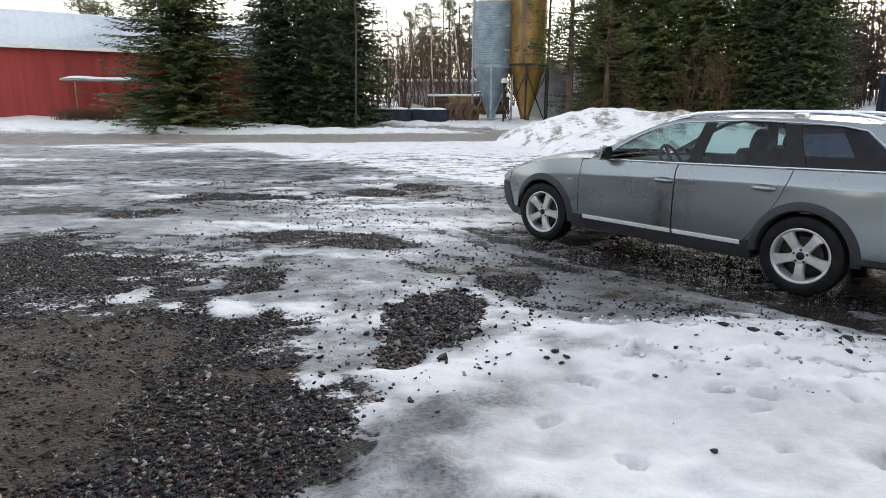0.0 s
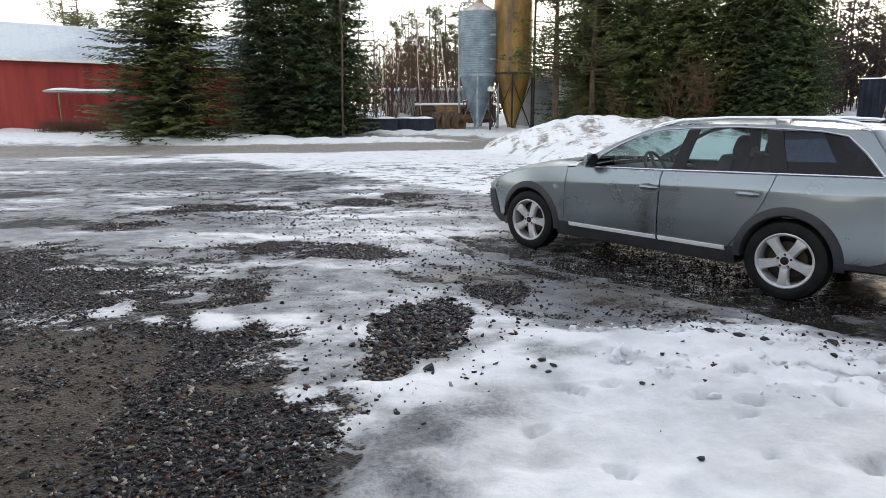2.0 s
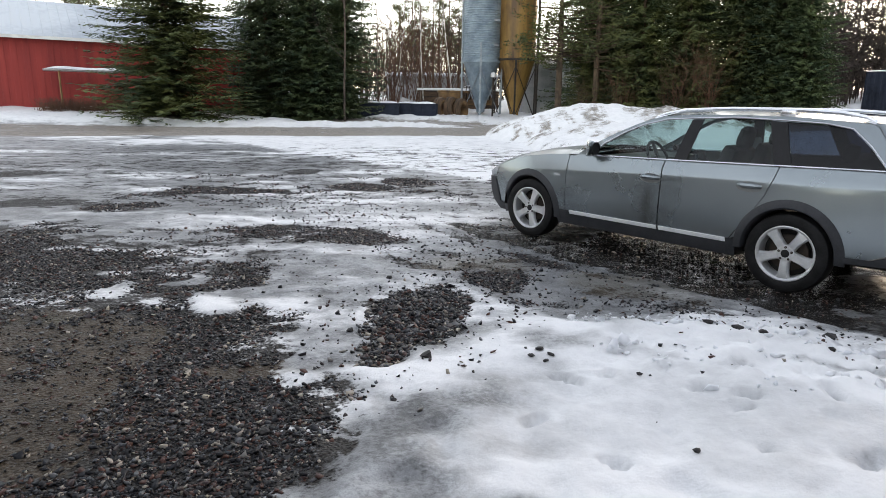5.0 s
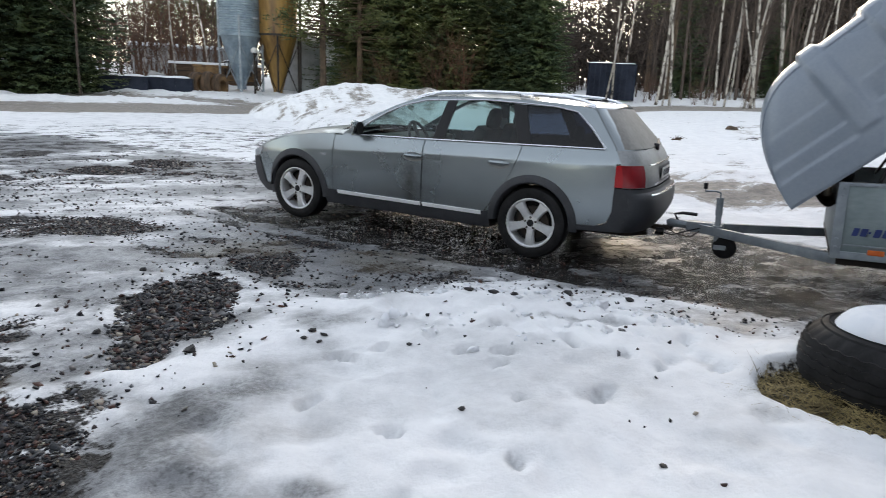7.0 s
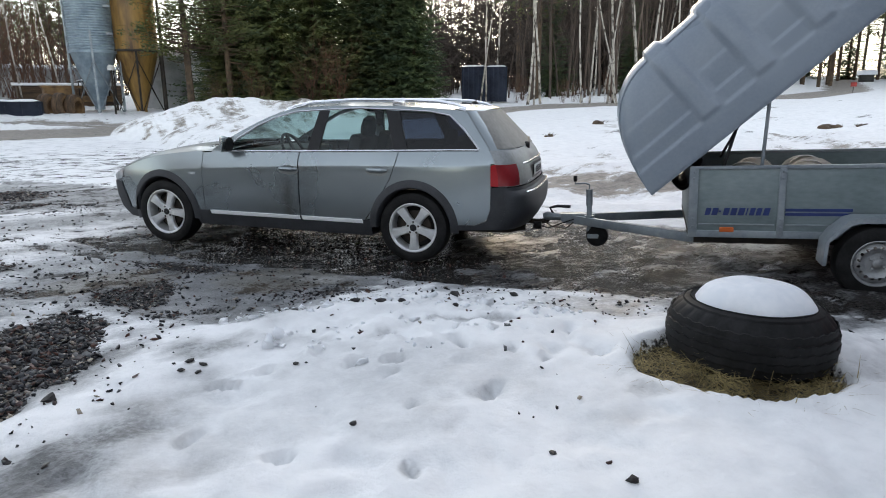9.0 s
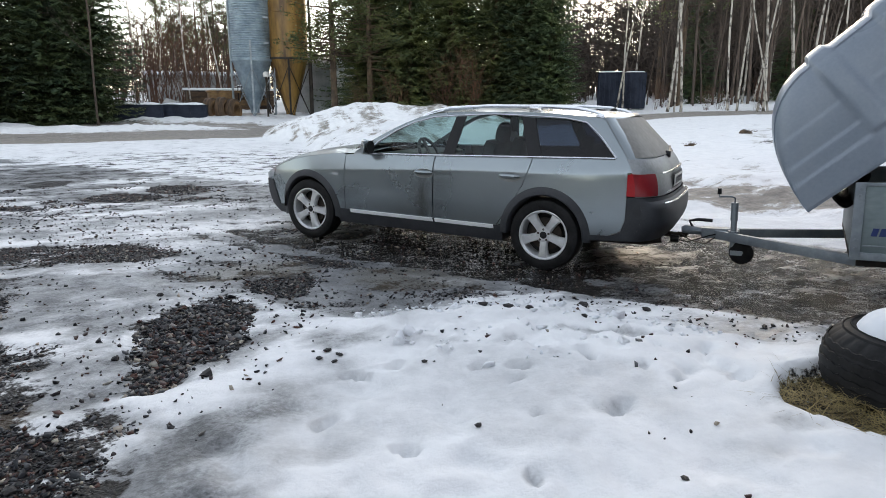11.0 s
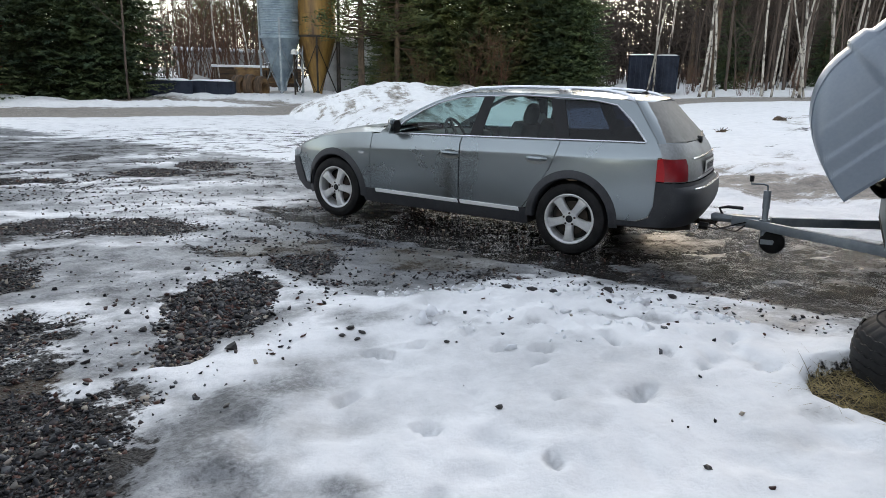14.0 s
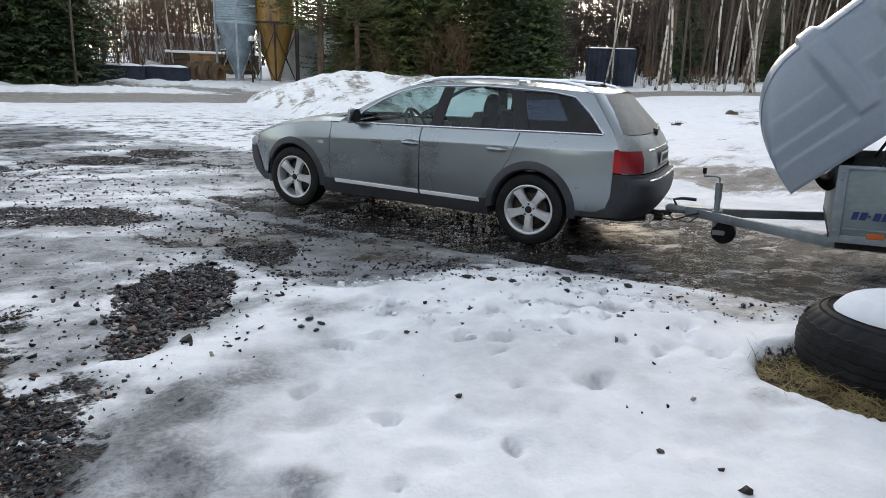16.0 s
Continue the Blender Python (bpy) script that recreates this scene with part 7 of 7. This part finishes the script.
for r, zt in ((0.318, 0.297), (0.352, 0.285)):
    part("sidewall_ring", Mesh().lathe([(r - 0.004, zt), (r, zt + 0.006), (r + 0.004, zt - 0.003)], 64), RUBBER, ty)
snow_cap = Mesh().grid(lambda u, v: ((0.312 + 0.016 * math.sin(5 * v * 6.283 + 1) * u) * u * math.cos(6.283 * v), (0.312 + 0.016 * math.sin(3 * v * 6.283) * u) * u * math.sin(6.283 * v), 0.278 + 0.078 * (1 - u ** 6) + 0.030 * (1 - u * u) + 0.008 * math.sin(6 * u) * math.sin(6.283 * 2 * v)), 18, 56)
tagged(part("snow_cap", snow_cap, SNOW, at=ty.matrix_basis.copy()), "smooth white snow heaped in the lorry tyre", "snow")

r4 = random.Random(31)
straw = Mesh()
for i in range(2600):
    a, rad = r4.uniform(0, 6.283), math.sqrt(r4.random())
    u, v = 0.58 * rad * math.cos(a), 0.42 * rad * math.sin(a)
    c, s = math.cos(radians(-46)), math.sin(radians(-46))
    x, y = TYRE[0] - 0.24 + u * c - v * s, TYRE[1] - 0.13 + u * s + v * c
    z = 0.0 + 0.05 * r4.random() + 0.05 * (1 - rad)
    d = Vector((r4.gauss(0, 1), r4.gauss(0, 1), r4.gauss(0.06, 0.15))).normalized()
    ln = r4.uniform(0.08, 0.26)
    w = d.cross(Vector((0, 0, 1))).normalized() * r4.uniform(0.0009, 0.0022)
    p = Vector((x, y, z))
    q = p + d * ln * 0.5 + Vector((0, 0, r4.uniform(0, 0.015)))
    e = p + d * ln
    straw.add([p - w, p + w, q + w, q - w, e], [(0, 1, 2, 3), (3, 2, 4)])
tagged(part("straw_bed", straw, STRAW, smooth=False), "flattened dry yellow grass showing under the tyre", "dry grass", kind="stuff")

# ---- stones and grit ----
def pebble_material():
    m = bpy.data.materials.new("wet_pebbles")
    m.use_nodes = True
    n, k = m.node_tree.nodes, m.node_tree.links
    b = n["Principled BSDF"]
    g = n.new("ShaderNodeNewGeometry")
    r = n.new("ShaderNodeValToRGB")
    stops = ((0.0, (0.008, 0.008, 0.010)), (0.42, (0.028, 0.029, 0.034)), (0.56, (0.125, 0.058, 0.044)), (0.68, (0.026, 0.028, 0.033)), (0.90, (0.125, 0.130, 0.140)), (0.98, (0.46, 0.40, 0.33)))
    while len(r.color_ramp.elements) < len(stops):
        r.color_ramp.elements.new(0.5)
    for e, (at, c) in zip(r.color_ramp.elements, stops):
        e.position, e.color = at, (*c, 1)
    k.new(g.outputs["Random Per Island"], r.inputs["Fac"])
    no = n.new("ShaderNodeTexNoise")
    no.inputs["Scale"].default_value = 90
    mix = n.new("ShaderNodeMix")
    mix.data_type, mix.blend_type = "RGBA", "MULTIPLY"
    mix.inputs["Factor"].default_value = 0.35
    k.new(r.outputs["Color"], mix.inputs["A"])
    k.new(no.outputs["Color"], mix.inputs["B"])
    k.new(mix.outputs["Result"], b.inputs["Base Color"])
    b.inputs["Roughness"].default_value = 0.36
    b.inputs["Specular IOR Level"].default_value = 0.22
    return m


PEBBLE = pebble_material()
ICO_V = np.array([(0, 1, 1.618), (0, -1, 1.618), (0, 1, -1.618), (0, -1, -1.618), (1, 1.618, 0), (-1, 1.618, 0), (1, -1.618, 0), (-1, -1.618, 0), (1.618, 0, 1), (-1.618, 0, 1), (1.618, 0, -1), (-1.618, 0, -1)]) / 1.902
ICO_F = [(0, 1, 8), (0, 8, 4), (0, 4, 5), (0, 5, 9), (0, 9, 1), (1, 6, 8), (8, 6, 10), (8, 10, 4), (4, 10, 2), (4, 2, 5), (5, 2, 11), (5, 11, 9), (9, 11, 7), (9, 7, 1), (1, 7, 6), (3, 6, 7), (3, 7, 11), (3, 11, 2), (3, 2, 10), (3, 10, 6)]
ICO_F = np.array(ICO_F)
CHIP_V = np.array([(x, y, z) for z in (-0.7, 0.7) for y in (-0.7, 0.7) for x in (-0.7, 0.7)])
CHIP_F = np.array([(0, 2, 1), (1, 2, 3), (4, 5, 6), (5, 7, 6), (0, 1, 4), (1, 5, 4), (2, 6, 3), (3, 6, 7), (0, 4, 2), (2, 4, 6), (1, 3, 5), (3, 7, 5)])


def scatter(xs, ys, sizes, seed, name, label, sink=0.25, material=PEBBLE, category="gravel"):
    """Many angular stones lying on the ground, as one mesh."""
    rg = np.random.default_rng(seed)
    n = len(xs)
    zs = height(xs, ys)
    v = CHIP_V[None] + 0.30 * rg.standard_normal((n, 8, 3))
    v = v * (sizes[:, None] * rg.uniform(0.6, 1.25, (n, 3)))[:, None, :]
    v[:, :, 2] = 0.62 * v[:, :, 2] + 0.35 * (v[:, :, 0] * rg.standard_normal((n, 1)) + v[:, :, 1] * rg.standard_normal((n, 1)))
    a = rg.uniform(0, 6.283, n)[:, None]
    x = v[:, :, 0] * np.cos(a) - v[:, :, 1] * np.sin(a) + xs[:, None]
    y = v[:, :, 0] * np.sin(a) + v[:, :, 1] * np.cos(a) + ys[:, None]
    z = v[:, :, 2] + (zs + sizes * sink)[:, None]
    me = bpy.data.meshes.new(name)
    me.vertices.add(n * 8)
    me.vertices.foreach_set("co", np.stack([x, y, z], -1).astype(np.float32).ravel())
    f = (CHIP_F[None] + 8 * np.arange(n)[:, None, None]).astype(np.int32).ravel()
    me.loops.add(len(f))
    me.loops.foreach_set("vertex_index", f)
    me.polygons.add(len(f) // 3)
    me.polygons.foreach_set("loop_start", np.arange(0, len(f), 3, dtype=np.int32))
    me.update(calc_edges=True)
    me.materials.append(material)
    return tagged(new(name, me), label, category, kind="stuff")


rg = np.random.default_rng(77)
px, py = rg.uniform(-4.8, 3.4, 560000), 1.5 + 11.5 * rg.random(560000) ** 1.9
pb, pi_, ps, pslab, _, _, _, pd, pw, _ = cover(px, py)
rough = fbm(px, py, 0.3, 91, 4)
ok = (rg.random(560000) < np.clip((pb - 0.36 + 0.5 * rough) * 2.2, 0, 1) * (1 - 0.86 * step(0.45, 0.72, pd + 0.6 * rough)) * (1 - 0.93 * step(0.1, 0.4, pw))) & (np.hypot(px - TYRE[0], py - TYRE[1]) > 0.85)
px, py = px[ok][:62000], py[ok][:62000]
scatter(px, py, np.clip(rg.gamma(1.7, 0.0028, len(px)) + 0.0036, 0, 0.017) * (1 + 0.45 * step(-0.25, 0.1, blot(px, py, -0.13, 4.2, 0.5, 0.85, -8))) * (1 + 0.35 * step(7, 11, py)), 1, "gravel", "wet dark gravel stones bared by the thaw", 0.1)
qx, qy = rg.uniform(-3.5, 4.2, 30000), 1.6 + 8.5 * rg.random(30000) ** 1.2
qb, qi, qs, qslab = cover(qx, qy)[:4]
soft = cover(qx + 0.12, qy + 0.1)[0] + cover(qx - 0.14, qy - 0.1)[0] + 0.35 * (qi > 0.5)
dd = along(qx, qy)[1]
keep = (rg.random(30000) < 0.004 + 0.16 * np.clip(soft - 0.35 * qslab, 0, 1.2) * (1 - 0.9 * qslab) + 0.20 * band(dd, 0.3, 1.9, 0.2) * (1 - 0.85 * step(0.2, 0.7, qslab)) + 0.22 * step(-0.8, -0.1, blot(qx, qy, -0.13, 4.2, 0.55, 0.9, -8))) & (qb < 0.5) & (np.hypot(qx - TYRE[0], qy - TYRE[1]) > 0.8)
scatter(qx[keep], qy[keep], np.clip(rg.gamma(1.6, 0.0040, int(keep.sum())) + 0.003, 0, 0.017), 2, "loose_grit", "single dark stones scattered on the ice and snow", 0.3)

# crumbs of frozen snow along the thawing edge
cx_, cy_ = rg.uniform(0.9, 3.0, 5000), rg.uniform(3.0, 4.4, 5000)
cs = cover(cx_, cy_)[3]
keep = (rg.random(5000) < 0.13 * step(0.05, 0.4, cs) * step(1.0, 0.75, cs) + 0.05 * step(0.3, 0.9, cs) * step(-0.15, 0.2, fbm(cx_, cy_, 0.35, 97, 3))) & (np.hypot(cx_ - TYRE[0], cy_ - TYRE[1]) > 0.9)
scatter(cx_[keep], cy_[keep], rg.gamma(1.8, 0.006, int(keep.sum())) + 0.006, 3, "snow_crumbs", "crumbs of frozen snow along the melting edge", 0.1, SNOW, "snow")

DARKSTONE = shade("dark_wet_stone", (0.012, 0.012, 0.013), (0.045, 0.041, 0.040), 30, 0.5, bump=0.003, fine=90, tone=0.4, spec=0.2)
rs = random.Random(15)
for x, y, r in ((-0.05, 3.43, 0.045), (1.09, 2.41, 0.022), (1.69, 1.8, 0.02), (1.82, 1.5, 0.03), (1.08, 3.18, 0.022), (1.56, 2.93, 0.022), (0.60, 3.50, 0.03), (0.66, 3.45, 0.026), (0.54, 3.43, 0.024), (0.62, 3.38, 0.02), (-0.75, 2.63, 0.035), (-0.41, 5.12, 0.04), (-0.56, 3.9, 0.035),
                (2.60, 4.02, 0.05), (1.95, 3.95, 0.05), (1.80, 4.05, 0.04), (2.05, 3.82, 0.035), (2.95, 3.72, 0.04), (-0.2, 2.95, 0.02), (2.35, 3.6, 0.03)):
    st = Mesh()
    r = r * 0.72
    vs = [Vector(v) * r * (1 + rs.uniform(-0.38, 0.38)) for v in ICO_V]
    st.add([(v.x * 1.25, v.y, v.z * 0.6) for v in vs], [tuple(int(i) for i in f) for f in ICO_F])
    tagged(part("stone", st, DARKSTONE, smooth=False, at=pose(x, y, floor_at(x, y) + r * 0.3, 0, 0, rs.uniform(0, 360))), "dark angular stone lying on the thawing snow", "stone", "single stones")
